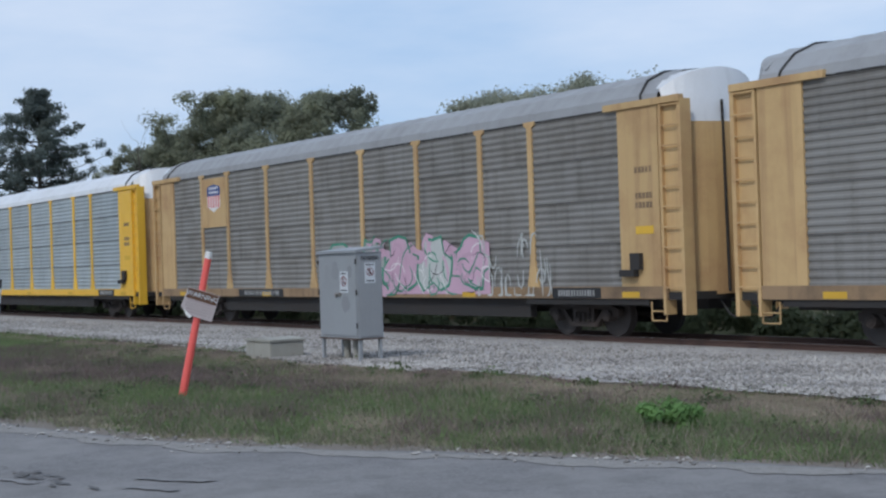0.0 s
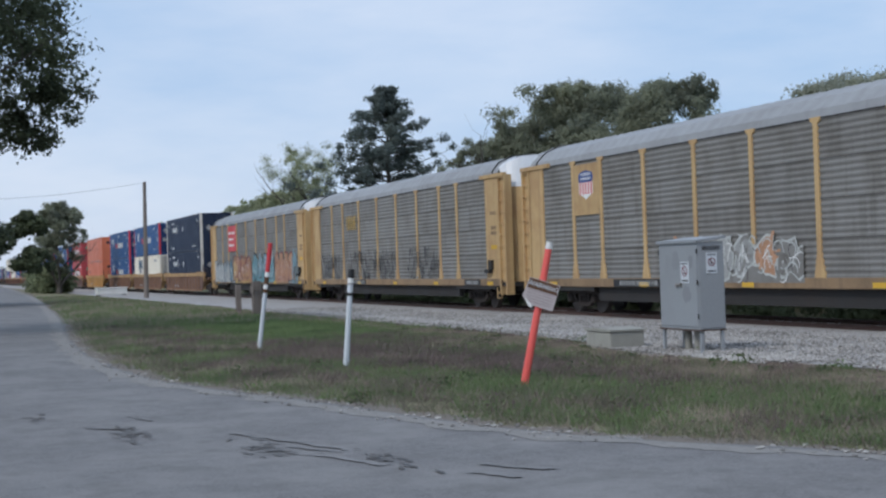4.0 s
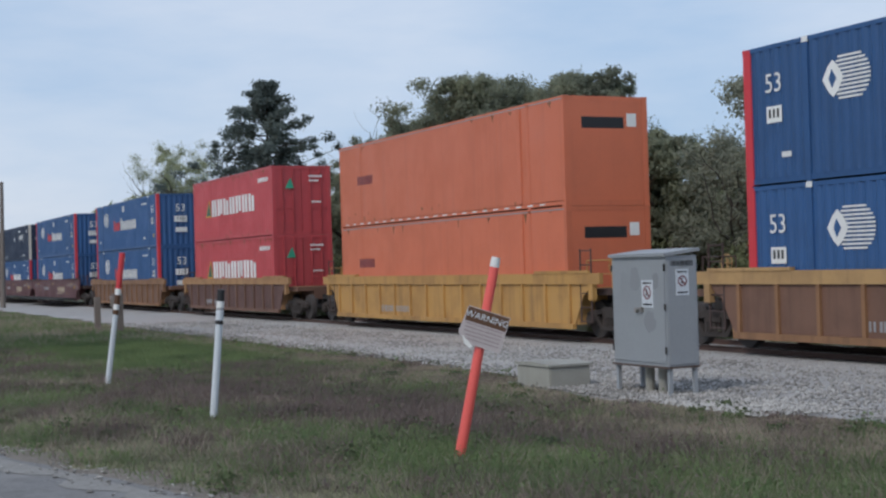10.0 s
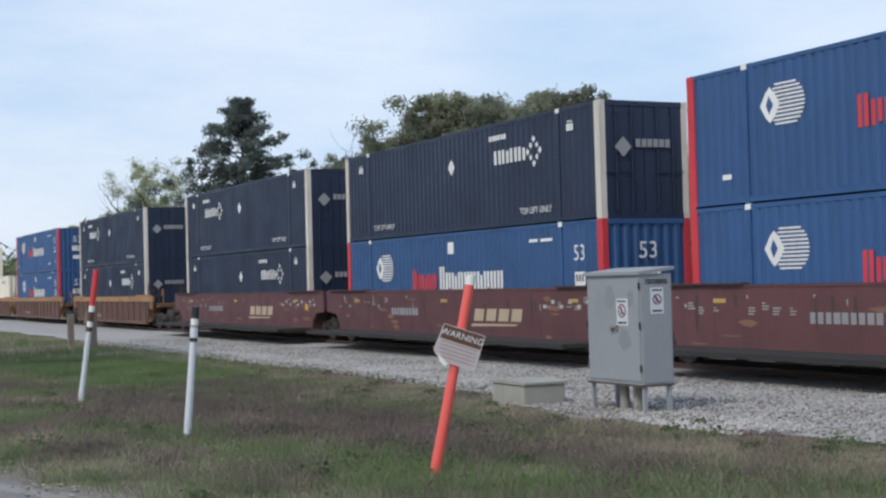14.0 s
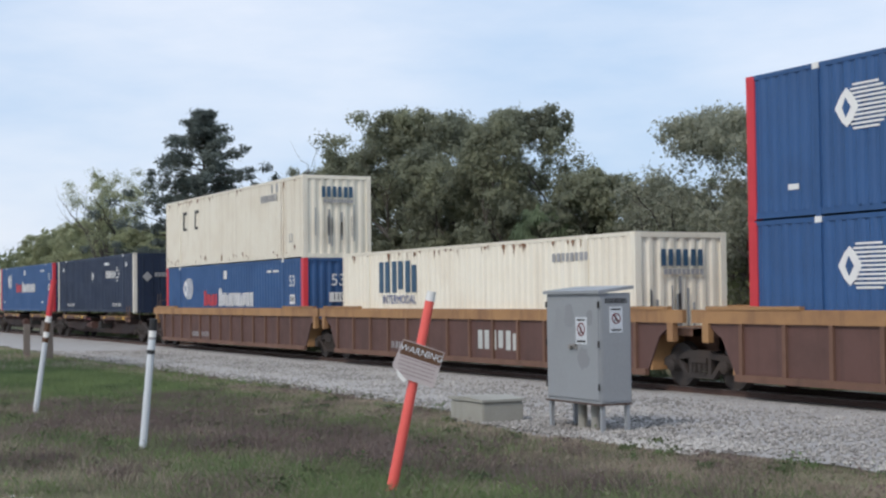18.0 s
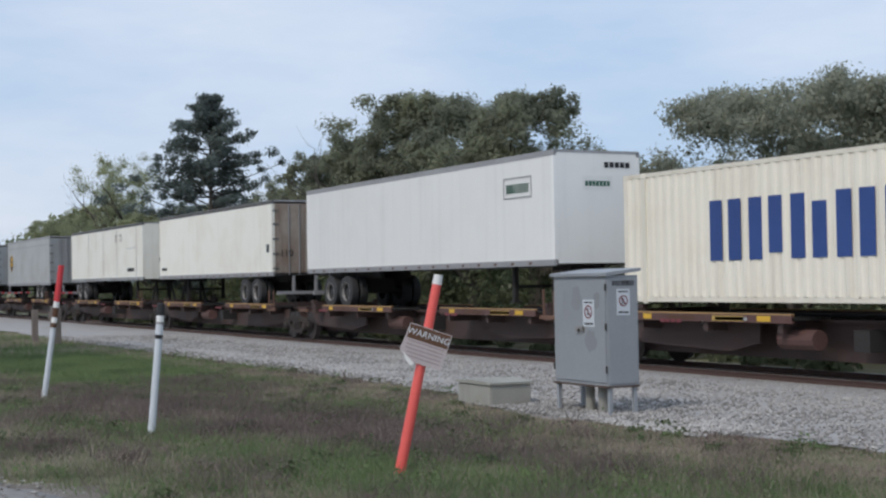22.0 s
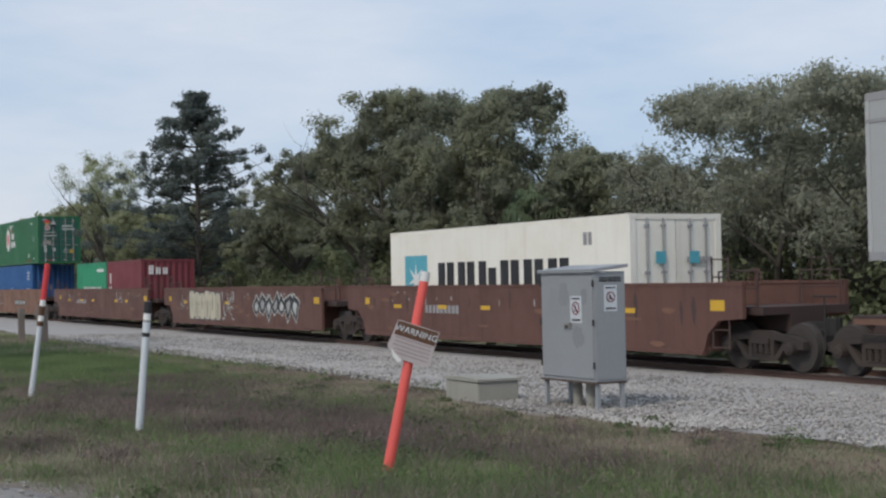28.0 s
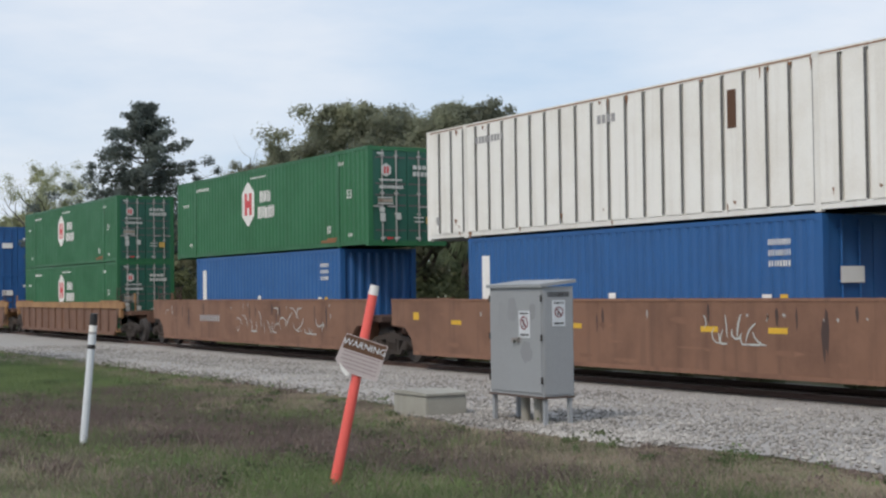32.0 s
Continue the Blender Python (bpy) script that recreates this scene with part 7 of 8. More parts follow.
def azure_box(u, z, front="wall"):
    c = container(12.19, "azure", "azure", "strong blue corrugated 40-foot container with a white upright label", u, z, front, height=2.75)
    mark(c, [(-5.45, -5.1, NEAR - 0.004, NEAR, 0.7, 2.3), (-0.25, 0.0, NEAR - 0.004, NEAR, 1.15, 1.35)], "mark_white", "white upright label")
    bm = bmesh.new()
    for k in range(3):
        bars(bm, 4.7, 5.3, 2.22 - 0.2 * k, 2.33 - 0.2 * k, 6 - k, NEAR, seed=k)
    bars(bm, 4.5, 4.8, 1.1, 1.3, 1, NEAR, solid=True)
    part("side_mark", bm, "mark_white", c)
    mark(c, [(5.0, 5.2, NEAR - 0.004, NEAR, 1.1, 1.3)], "mark_yellow")
    if front == "doors":
        part("end_mark", boxes((6.13, 6.135, -0.9, -0.3, 1.5, 1.8), (6.13, 6.135, 0.3, 0.9, 2.0, 2.1)), "mark_white", c)
    return c


LOW, HIGH = 0.54, 3.44
umax(-200.0, LOW, mark_at=-3.7), umax(-200.0, HIGH, mark_at=-3.7)
cream_box(-220.5, LOW, "doors"), pacer(-220.5, HIGH, "doors", True)
pacer(-240.5, LOW, "doors", True), pacer(-240.5, HIGH, "doors", True)
orange_box(-264.2, LOW), orange_box(-264.2, HIGH)
red_box(-286.2, LOW), red_box(-286.2, HIGH)
pacer(-307.9, LOW), pacer(-307.9, HIGH)
pacer(-331.45, LOW), pacer(-331.45, HIGH)
pacer(-351.15, LOW), umax(-351.15, HIGH, mark_at=3.9)
umax(-371.05, LOW, mark_at=3.9), umax(-371.05, HIGH, mark_at=-3.7)
umax(-394.9, LOW, mark_at=4.1), umax(-394.9, HIGH, mark_at=-3.9)
pacer(-418.0, LOW), pacer(-418.0, HIGH)
cream_box(-438.0, LOW)
pacer(-457.5, LOW), cream_box(-457.5, HIGH, worn=True)
umax(-479.0, 1.42, front="doors", mark_at=4.0)
pacer(-496.5, 1.42, "doors")
hub_box(-723.5, 3.33, True), azure_box(-723.3, 0.55)
hub_box(-762.7, 3.33), azure_box(-762.6, 0.55)
azure_box(-743.0, 0.55, "doors")
hub_box(-786.65, LOW), hub_box(-786.65, HIGH)
azure_box(-808.0, LOW, "doors"), azure_box(-808.0, HIGH - 0.15, "doors")

whitebox = container(16.15, "white", "white", "dirty white container with close vertical side posts and dark strips", -743.1, 3.33, "doors", "ribbed", inner_posts=True, door_mat="white")
bm = bmesh.new()
bars(bm, -5.6, -4.3, 2.35, 2.52, 9, NEAR, solid=True)
bars(bm, -0.5, 0.2, 2.3, 2.48, 4, NEAR, solid=True)
box(bm, -7.6, -7.45, NEAR - 0.004, NEAR, 0.4, 0.6)
part("side_mark", bm, "mark_grey", whitebox)
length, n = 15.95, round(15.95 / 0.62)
mark(whitebox, [(-7.975 + length * (i + 0.79) / n, -7.975 + length * (i + 0.89) / n, -1.2955, -1.2915, 0.17, 2.8) for i in range(n)], "gap_dark", "dark strips over the recesses between the side posts", "seam")
rust_spots(whitebox, 8.0, 22, 77)
mark(whitebox, [(3.75, 4.0, NEAR - 0.006, NEAR, 1.75, 2.5)], "mark_brown", "dark slot on the side")
bm = bmesh.new()
end_bars(bm, 0.35, 0.85, 1.9, 1.98, 5, 8.1)
part("end_mark", bm, "mark_grey", whitebox)
part("end_mark", boxes((8.1, 8.104, -1.08, -0.5, 2.02, 2.32)), "door_rust", whitebox, "faded brown plate on the doors")
bm = bmesh.new()
end_bars(bm, -1.0, -0.55, 2.10, 2.24, 4, 8.104)
part("end_mark", bm, "wine", whitebox, "faded red marks on the plate")
for s in (-1, 1):
    for zz in (0.18, 0.55, 0.92, 1.30, 2.55):
        part("hinge", boxes((8.06, 8.10, *sorted((s * 0.86, s * 1.16)), zz, zz + 0.10)), "hub_dark", whitebox, "dark door hinge")
mark(whitebox, [(-8.0, 8.0, NEAR - 0.003, NEAR - 0.001, 2.83, 2.86)], "rust_paint", "rusty line along the top rail", "rust_streak")

longbox = container(13.72, "cream", "cream", "cream corrugated 45-foot container with large blue block shapes", -513.6, 1.42, "doors")
block_marks(longbox, -3.90, 3.50, 0.90, 2.15, 6, NEAR, "mark_navy", "large blue bars", 0.4)
number_text(longbox, "45", 0.3, 6.2, 1.6, "mark_black")
bm = bmesh.new()
end_bars(bm, -0.95, -0.2, 1.9, 2.05, 6, 6.9)
part("end_mark", bm, "mark_navy", longbox)
part("end_mark", boxes((6.9, 6.904, -0.7, -0.45, 0.6, 0.9), (6.9, 6.904, 0.4, 0.65, 0.6, 0.9)), "mark_black", longbox)

reefer = container(12.19, "trailer_white", "trailer_white", "white refrigerated container with a teal panel and black bars", -660.6, LOW - 0.05, "doors", "flat", height=2.86)
mark(reefer, [(-5.15, -3.75, NEAR - 0.004, NEAR, 0.75, 2.15)], "mark_teal", "teal square panel")
bm = bmesh.new()
for k in range(7):
    a = 6.28318 * k / 7 + 1.57
    prism(bm, [(-4.45 + 0.52 * math.cos(a), 1.45 + 0.52 * math.sin(a)), (-4.45 + 0.15 * math.cos(a + 0.45), 1.45 + 0.15 * math.sin(a + 0.45)), (-4.45, 1.45), (-4.45 + 0.15 * math.cos(a - 0.45), 1.45 + 0.15 * math.sin(a - 0.45))], "y", NEAR - 0.008, NEAR - 0.005)
part("star_mark", bm, "mark_white", reefer, "white seven-pointed star shape")
block_marks(reefer, -3.2, 3.7, 0.6, 1.92, 6, NEAR, "mark_black", "large black bars", 0.44)
bm = bmesh.new()
bars(bm, 4.2, 4.6, 2.2, 2.5, 2, NEAR, solid=True)
part("side_mark", bm, "mark_grey", reefer)
part("end_mark", boxes((6.135, 6.14, -0.62, -0.34, 1.72, 2.0), (6.135, 6.14, 0.34, 0.62, 1.72, 2.0)), "mark_teal", reefer, "teal squares on the doors")
bm = bmesh.new()
end_bars(bm, 0.25, 1.0, 1.75, 1.87, 7, 6.135)
part("end_mark", bm, "mark_grey", reefer)

smallgreen = container(6.06, "seagreen", "seagreen", "sea-green corrugated 20-foot container with white block shapes", -702.65, LOW, "wall", height=2.59)
block_marks(smallgreen, -1.6, 2.0, 0.75, 1.35, 9, NEAR, "mark_white")
bm = bmesh.new()
bars(bm, 1.2, 2.6, 2.1, 2.25, 7, NEAR, solid=True)
part("side_mark", bm, "mark_white", smallgreen)
smallwine = container(6.06, "wine", "wine", "wine-red corrugated 20-foot container with pale marks", -696.35, LOW, "wall", height=2.59)
bm = bmesh.new()
for k in range(3):
    end_bars(bm, -0.95 + 0.34 * k, -0.70 + 0.34 * k, 1.88, 2.2 if k else 2.3, 2, 3.06)
box(bm, -2.5, -2.3, NEAR - 0.004, NEAR, 1.5, 2.0)
bars(bm, -2.7, -2.2, 0.9, 1.35, 1, NEAR)
part("side_mark", bm, "mark_white", smallwine)


# ---- well wagons ----
def well_end(car, x, way, mat, rail):
    """The deck, steps and hand rails over the truck at one end of a well wagon; x is the inner edge."""
    a, b = sorted((x, x + way * 1.5))
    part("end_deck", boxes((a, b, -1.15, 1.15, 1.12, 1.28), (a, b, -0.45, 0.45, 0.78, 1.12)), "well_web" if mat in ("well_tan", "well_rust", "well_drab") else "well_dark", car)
    if rail:
        for s in (-1, 1):
            bm = bmesh.new()
            p = [(x + way * 0.1, s * 1.1, 1.28), (x + way * 0.1, s * 1.1, 2.0), (x + way * 1.3, s * 1.1, 2.0), (x + way * 1.3, s * 1.1, 1.28)]
            for q, r in zip(p, p[1:]):
                tube(bm, q, r, 0.018, n=6)
            tube(bm, (x + way * 0.1, s * 1.1, 1.65), (x + way * 1.3, s * 1.1, 1.65), 0.014, n=6)
            part("hand_rail", bm, "well_dark" if mat != "well_yellow" else mat, car, "bent steel hand rail")
        for s in (-1, 1):
            bm = bmesh.new()
            for dx in (0.2, 0.72):
                tube(bm, (x + way * dx, s * 1.36, 0.42), (x + way * dx, s * 1.36, 2.3), 0.022, n=6)
            for k in range(6):
                tube(bm, (x + way * 0.2, s * 1.36, 0.45 + 0.36 * k), (x + way * 0.72, s * 1.36, 0.45 + 0.36 * k), 0.016, n=5)
            part("end_ladder", bm, "well_dark", car, "upright ladder with thin rungs")
        bm = bmesh.new()
        tube(bm, (x + way * 0.85, -0.75, 1.28), (x + way * 0.85, -0.75, 1.95), 0.03, n=6)
        ring = [(x + way * 0.85 + 0.2 * math.cos(k * 0.5236), -0.78, 1.85 + 0.2 * math.sin(k * 0.5236)) for k in range(13)]
        for q, v in zip(ring, ring[1:]):
            tube(bm, q, v, 0.014, n=5)
        tube(bm, ring[0], ring[6], 0.012, n=5)
        tube(bm, ring[3], ring[9], 0.012, n=5)
        part("brake_wheel", bm, mat, car, "round hand-brake wheel")


def well_wagon(u, length, style, mat, web, trucks, label, marks="", rail=(False, False), square=(False, False)):
    """A low container wagon: two deep sides with a trough between them. trucks: places along the wagon, from its middle."""
    car = rolling("well_wagon", label, "railway wagon", u, group="container well wagons")
    h = length / 2
    top, low = 1.72, 0.32
    for s in (-1, 1):
        y = s * 1.42
        if style == "smooth":
            fore = [(h - 0.35, top), (h - 0.35, low)] if square[1] else [(h, top), (h, 1.05), (h - 0.75, 1.0), (h - 1.1, 0.72), (h - 1.25, low)]
            back = [(-h + 0.35, low), (-h + 0.35, top)] if square[0] else [(-h + 1.25, low), (-h + 1.1, 0.72), (-h + 0.75, 1.0), (-h, 1.05), (-h, top)]
            outline = fore + back
            bm = bmesh.new()
            prism(bm, outline, "y", min(y, y - s * 0.09), max(y, y - s * 0.09))
            part("side_wall", bm, mat, car, "deep smooth side sheet")
            part("top_chord", boxes((-h, h, min(y + s * 0.015, y - s * 0.12), max(y + s * 0.015, y - s * 0.12), top, top + 0.06)), mat, car)
            part("bottom_chord", boxes((-h + 1.25, h - 1.25, min(y + s * 0.02, y - s * 0.12), max(y + s * 0.02, y - s * 0.12), low - 0.04, low + 0.05)), mat, car)
        else:
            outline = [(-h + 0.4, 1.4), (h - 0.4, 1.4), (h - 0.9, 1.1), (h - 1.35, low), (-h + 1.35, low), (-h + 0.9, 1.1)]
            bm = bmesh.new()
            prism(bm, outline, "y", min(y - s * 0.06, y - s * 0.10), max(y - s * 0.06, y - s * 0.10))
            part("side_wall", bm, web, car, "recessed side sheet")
            part("top_chord", boxes((-h, h, min(y, y - s * 0.11), max(y, y - s * 0.11), 1.4, top - 0.04)), mat, car, "heavy top beam")
            # on rusty wagons the lighter chord and ribs paint in shading against the web
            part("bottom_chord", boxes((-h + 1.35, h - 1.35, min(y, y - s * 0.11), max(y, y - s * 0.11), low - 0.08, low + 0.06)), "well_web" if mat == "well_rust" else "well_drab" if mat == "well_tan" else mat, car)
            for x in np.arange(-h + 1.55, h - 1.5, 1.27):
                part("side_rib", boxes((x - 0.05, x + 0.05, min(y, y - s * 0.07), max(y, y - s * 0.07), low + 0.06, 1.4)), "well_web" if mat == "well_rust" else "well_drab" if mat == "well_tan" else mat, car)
            for e in (-1, 1):
                a, b = sorted((e * (h - 0.55), e * (h - 0.35)))
                part("end_rib", boxes((a, b, min(y, y - s * 0.14), max(y, y - s * 0.14), 1.0, 1.4)), mat, car)
                a, b = sorted((e * (h - 3.3), e * (h - 0.5)))
                part("walk_board", boxes((a, b, min(y + s * 0.02, y - s * 0.11), max(y + s * 0.02, y - s * 0.11), top - 0.04, top + 0.03)), mat, car)
    part("well_floor", boxes((-h + 1.3, h - 1.3, -1.3, 1.3, 0.36, 0.46)), "under", car)
    for e, r in ((-1, rail[0]), (1, rail[1])):
        a, b = sorted((e * (h - 1.3), e * (h - 1.2)))
        part("bulkhead", boxes((a, b, -1.32, 1.32, 0.36, 1.3)), mat, car)
        well_end(car, e * (h - 1.2), e, mat, r)
    for x in trucks:
        truck(car, x)
    ends = [x for x in trucks if abs(x) < h + 0.35]
    for x in ends:
        coupler(car, math.copysign(h + 0.3, x), math.copysign(1, x))
    if marks:
        bm = bmesh.new()
        if style == "smooth":
            bars(bm, -4.2, -2.2, 1.0, 1.22, 9, -1.42, solid=True, seed=3)
        else:
            bars(bm, -4.4, -1.9, 0.50, 0.70, 9, -1.362, solid=False, seed=3)
        part("number_mark", bm, "mark_grey", car, "plain pale marks on the side")
    if marks == "wide":
        bm = bmesh.new()
        for k in range(4):
            a = 1.5 + 0.72 * k
            prism(bm, [(a, 0.88), (a + 0.56, 0.88), (a + 0.66, 1.22), (a + 0.10, 1.22)], "y", -1.4235, -1.42)
        prism(bm, [(1.35, 0.72), (3.9, 0.76), (4.05, 0.81), (1.4, 0.80)], "y", -1.4235, -1.42)
        part("side_mark", bm, "faded_cream", car, "row of slanted pale shapes over a long dash")
        rnd = random.Random(int(-u))
        for s in (-8.6, -6.1, 5.6, 7.4):
            bm = bmesh.new()
            for k in range(4):
                a, z = s + 0.45 * k + rnd.uniform(-0.08, 0.08), rnd.choice((1.38, 1.5, 1.28))
                for j in range(rnd.choice((1, 2, 3))):
                    box(bm, a, a + rnd.uniform(0.08, 0.26), -1.4232, -1.42, z - 0.06 * j, z - 0.06 * j + 0.028)
            part("stencil", bm, "chalk", car, "rows of tiny pale stencils")
        part("reflector", boxes(*[(x, x + 0.42, -1.4245, -1.42, 1.40, 1.49) for x in (-7.2, -0.6, 6.7)]), "mark_gold", car, "dull yellow reflector strips")
        for e in (-1, 1):
            a, b = sorted((e * (h - 3.6), e * (h - 0.4)))
            part("walk_board", boxes((a, b, -1.52, -1.2, top + 0.062, top + 0.10)), "well_dark", car, "dark board along the top of the side")
        bm = bmesh.new()
        for k in range(9):
            box(bm, 5.4 + 0.42 * k, 5.55 + 0.42 * k, -1.424, -1.42, 1.25 + 0.12 * (k % 2), 1.34 + 0.12 * (k % 2))
        part("stencil", bm, "spray_pale", car)
        number_text(car, "53", 0.42, -8.1, 0.85, "spray_pale")
        car.children[-1].location.y = -1.43
        part("reflector", boxes((7.9, 8.2, -1.425, -1.42, 1.1, 1.3)), "mark_yellow", car)
    if style == "smooth":
        scuffs(car, h - 1.4, int(-u))
    if marks == "yellow":
        bm = boxes(*[(x, x + 0.5, -1.425, -1.42, 1.12, 1.23) for x in (-6.2, -3.4, -1.0, 3.5, 5.4)], (h - 1.0, h - 0.55, -1.425, -1.42, 1.2, 1.42), (-8.2, -7.9, -1.425, -1.42, 1.22, 1.42))
        part("reflector", bm, "mark_yellow", car)
    return car


def scuffs(car, half, seed):
    """Scraped patches, rust runs and pale ticks on a smooth side."""
    rnd = random.Random(seed)
    for mat, count in (("well_orange", 16), ("well_dark", 10), ("chalk", 12)):
        bm = bmesh.new()
        for i in range(count):
            x = rnd.uniform(-half, half)
            if mat == "chalk":
                z, w, tall = rnd.uniform(1.35, 1.66), rnd.uniform(0.015, 0.05), rnd.uniform(0.05, 0.22)
            elif mat == "well_dark":
                z, w, tall = rnd.uniform(1.4, 1.7), rnd.uniform(0.03, 0.09), rnd.uniform(0.3, 0.9)
            else:
                z, w, tall = rnd.uniform(0.5, 1.6), rnd.uniform(0.12, 0.5), rnd.uniform(0.04, 0.16)
            ring = [(x - w, z - 0.3 * tall), (x - 0.4 * w, z), (x + 0.5 * w, z - 0.1 * tall), (x + w, z - 0.45 * tall), (x + 0.3 * w, z - tall), (x - 0.5 * w, z - 0.8 * tall)]
            bm.faces.new([bm.verts.new((u, -1.4215 - 0.00005 * i, max(0.36, v))) for u, v in ring])
        part("rust_spot", bm, mat, car, "scrapes and runs on the side")


RIBBED = "ribbed tan container well wagon, darker rust-brown between its ribs"
SMOOTH = "smooth-sided oxide-brown container well wagon"
well_wagon(-200.0, 19.4, "ribbed", "well_tan", "well_web", (9.75, -10.2), RIBBED, "plain", (False, True))
well_wagon(-220.4, 19.8, "ribbed", "well_tan", "well_web", (-10.1,), RIBBED, "plain")
well_wagon(-240.6, 19.6, "ribbed", "well_tan", "well_web", (-9.6,), RIBBED, "plain", (True, False))
well_wagon(-264.2, 19.6, "ribbed", "well_yellow", "well_yellow", (9.7, -9.7), "dirty yellow container well wagon with hand rails at its ends", "plain", (True, True))
well_wagon(-286.2, 16.4, "ribbed", "well_rust", "well_web_dark", (8.0, -8.0), "rust-brown short container well wagon with ribbed sides", "plain", (True, False))
well_wagon(-307.9, 19.6, "ribbed", "well_drab", "well_web_drab", (9.7, -9.7), "ribbed tan-yellow container well wagon", "plain", (True, False))
MAROON = "smooth-sided maroon container well wagon with pale stencilled marks"
well_wagon(-331.45, 19.5, "smooth", "well_maroon", "", (9.75, -9.85), MAROON, "wide", (False, True))
well_wagon(-351.2, 19.5, "smooth", "well_maroon", "", (-9.9,), MAROON, "wide")
well_wagon(-371.05, 19.5, "smooth", "well_maroon", "", (-9.75,), MAROON, "wide", (True, False))
well_wagon(-394.9, 19.6, "ribbed", "well_rust", "well_web_dark", (9.7, -9.7), RIBBED, "plain", (True, True))
well_wagon(-418.0, 19.6, "ribbed", "well_rust", "well_web_dark", (9.75, -10.0), RIBBED, "plain", (False, True))
well_ttx = well_wagon(-438.0, 19.8, "ribbed", "well_rust", "well_web_dark", (-9.8,), RIBBED, "plain")
block_marks(well_ttx, 0.9, 3.1, 0.62, 1.12, 3, -1.362, "spray_pale", "pale block shapes", 0.4)
well_wagon(-457.5, 19.4, "ribbed", "well_rust", "well_web_dark", (-9.3,), RIBBED, "plain", (True, False))
well_wagon(-660.1, 19.0, "smooth", "well_brown", "", (9.6, -10.3), SMOOTH + " with yellow reflectors", "yellow", (True, True))
empty_well = well_wagon(-680.35, 17.9, "smooth", "well_brown", "", (-10.45,), "empty smooth-sided brown well wagon covered with pale graffiti", "yellow", (True, True), (False, True))
tall_blocks(empty_well, -5.4, -1.5, 0.52, 1.62, 6, -1.42)
scrawl(empty_well, -1.3, 0.1, 0.55, 1.6, "spray_pale", 53, -1.42, 9, 0.07)
spikes(empty_well, 2.2, 6.6, 0.42, 1.66, -1.42)
scrawl(empty_well, -6.7, -5.6, 0.9, 1.45, "spray_pale", 54, -1.42, 8, 0.03)
well_t = well_wagon(-701.1, 19.2, "smooth", "well_brown", "", (-9.9,), SMOOTH + " with yellow reflectors", "yellow", (True, True), (False, True))
scrawl(well_t, 3.8, 5.0, 1.1, 1.6, "spray_pale", 55, -1.42, 9, 0.045)
scrawl(well_t, -6.0, -4.9, 1.1, 1.5, "spray_pale", 59, -1.42, 8, 0.03)
FADED_WELL = "faded orange-brown container well wagon"
well_h = well_wagon(-723.5, 18.9, "smooth", "well_orange", "", (9.3, -10.2), FADED_WELL + " with pale scrawls", "", (False, True))
scrawl(well_h, -6.8, -2.2, 0.8, 1.5, "spray_pale", 56, -1.42, 26, 0.028)
bm = bmesh.new()
part("number_plate", boxes((1.5, 4.9, -1.424, -1.42, 0.80, 1.10)), "mark_black", well_h)
bars(bm, 1.6, 4.8, 0.84, 1.06, 11, -1.424, seed=9)
part("number_mark", bm, "spray_pale", well_h, "plain pale marks on a dark panel")
well_w = well_wagon(-743.6, 18.9, "smooth", "well_orange", "", (-10.1,), FADED_WELL, "yellow")
scrawl(well_w, 3.6, 5.4, 0.9, 1.5, "spray_pale", 57, -1.42, 12, 0.04)
well_b = well_wagon(-763.9, 18.9, "smooth", "well_orange", "", (-9.3,), FADED_WELL + " with scrawls and numbers", "plain", (True, False))
scrawl(well_b, -0.5, 6.5, 0.7, 1.5, "spray_pale", 58, -1.42, 22, 0.04)
well_wagon(-786.9, 19.0, "ribbed", "well_rust", "well_web", (9.4, -9.4), RIBBED, "", (False, True))
well_wagon(-808.0, 19.0, "ribbed", "well_rust", "well_web", (8.9, -9.4), RIBBED, "", (False, True))


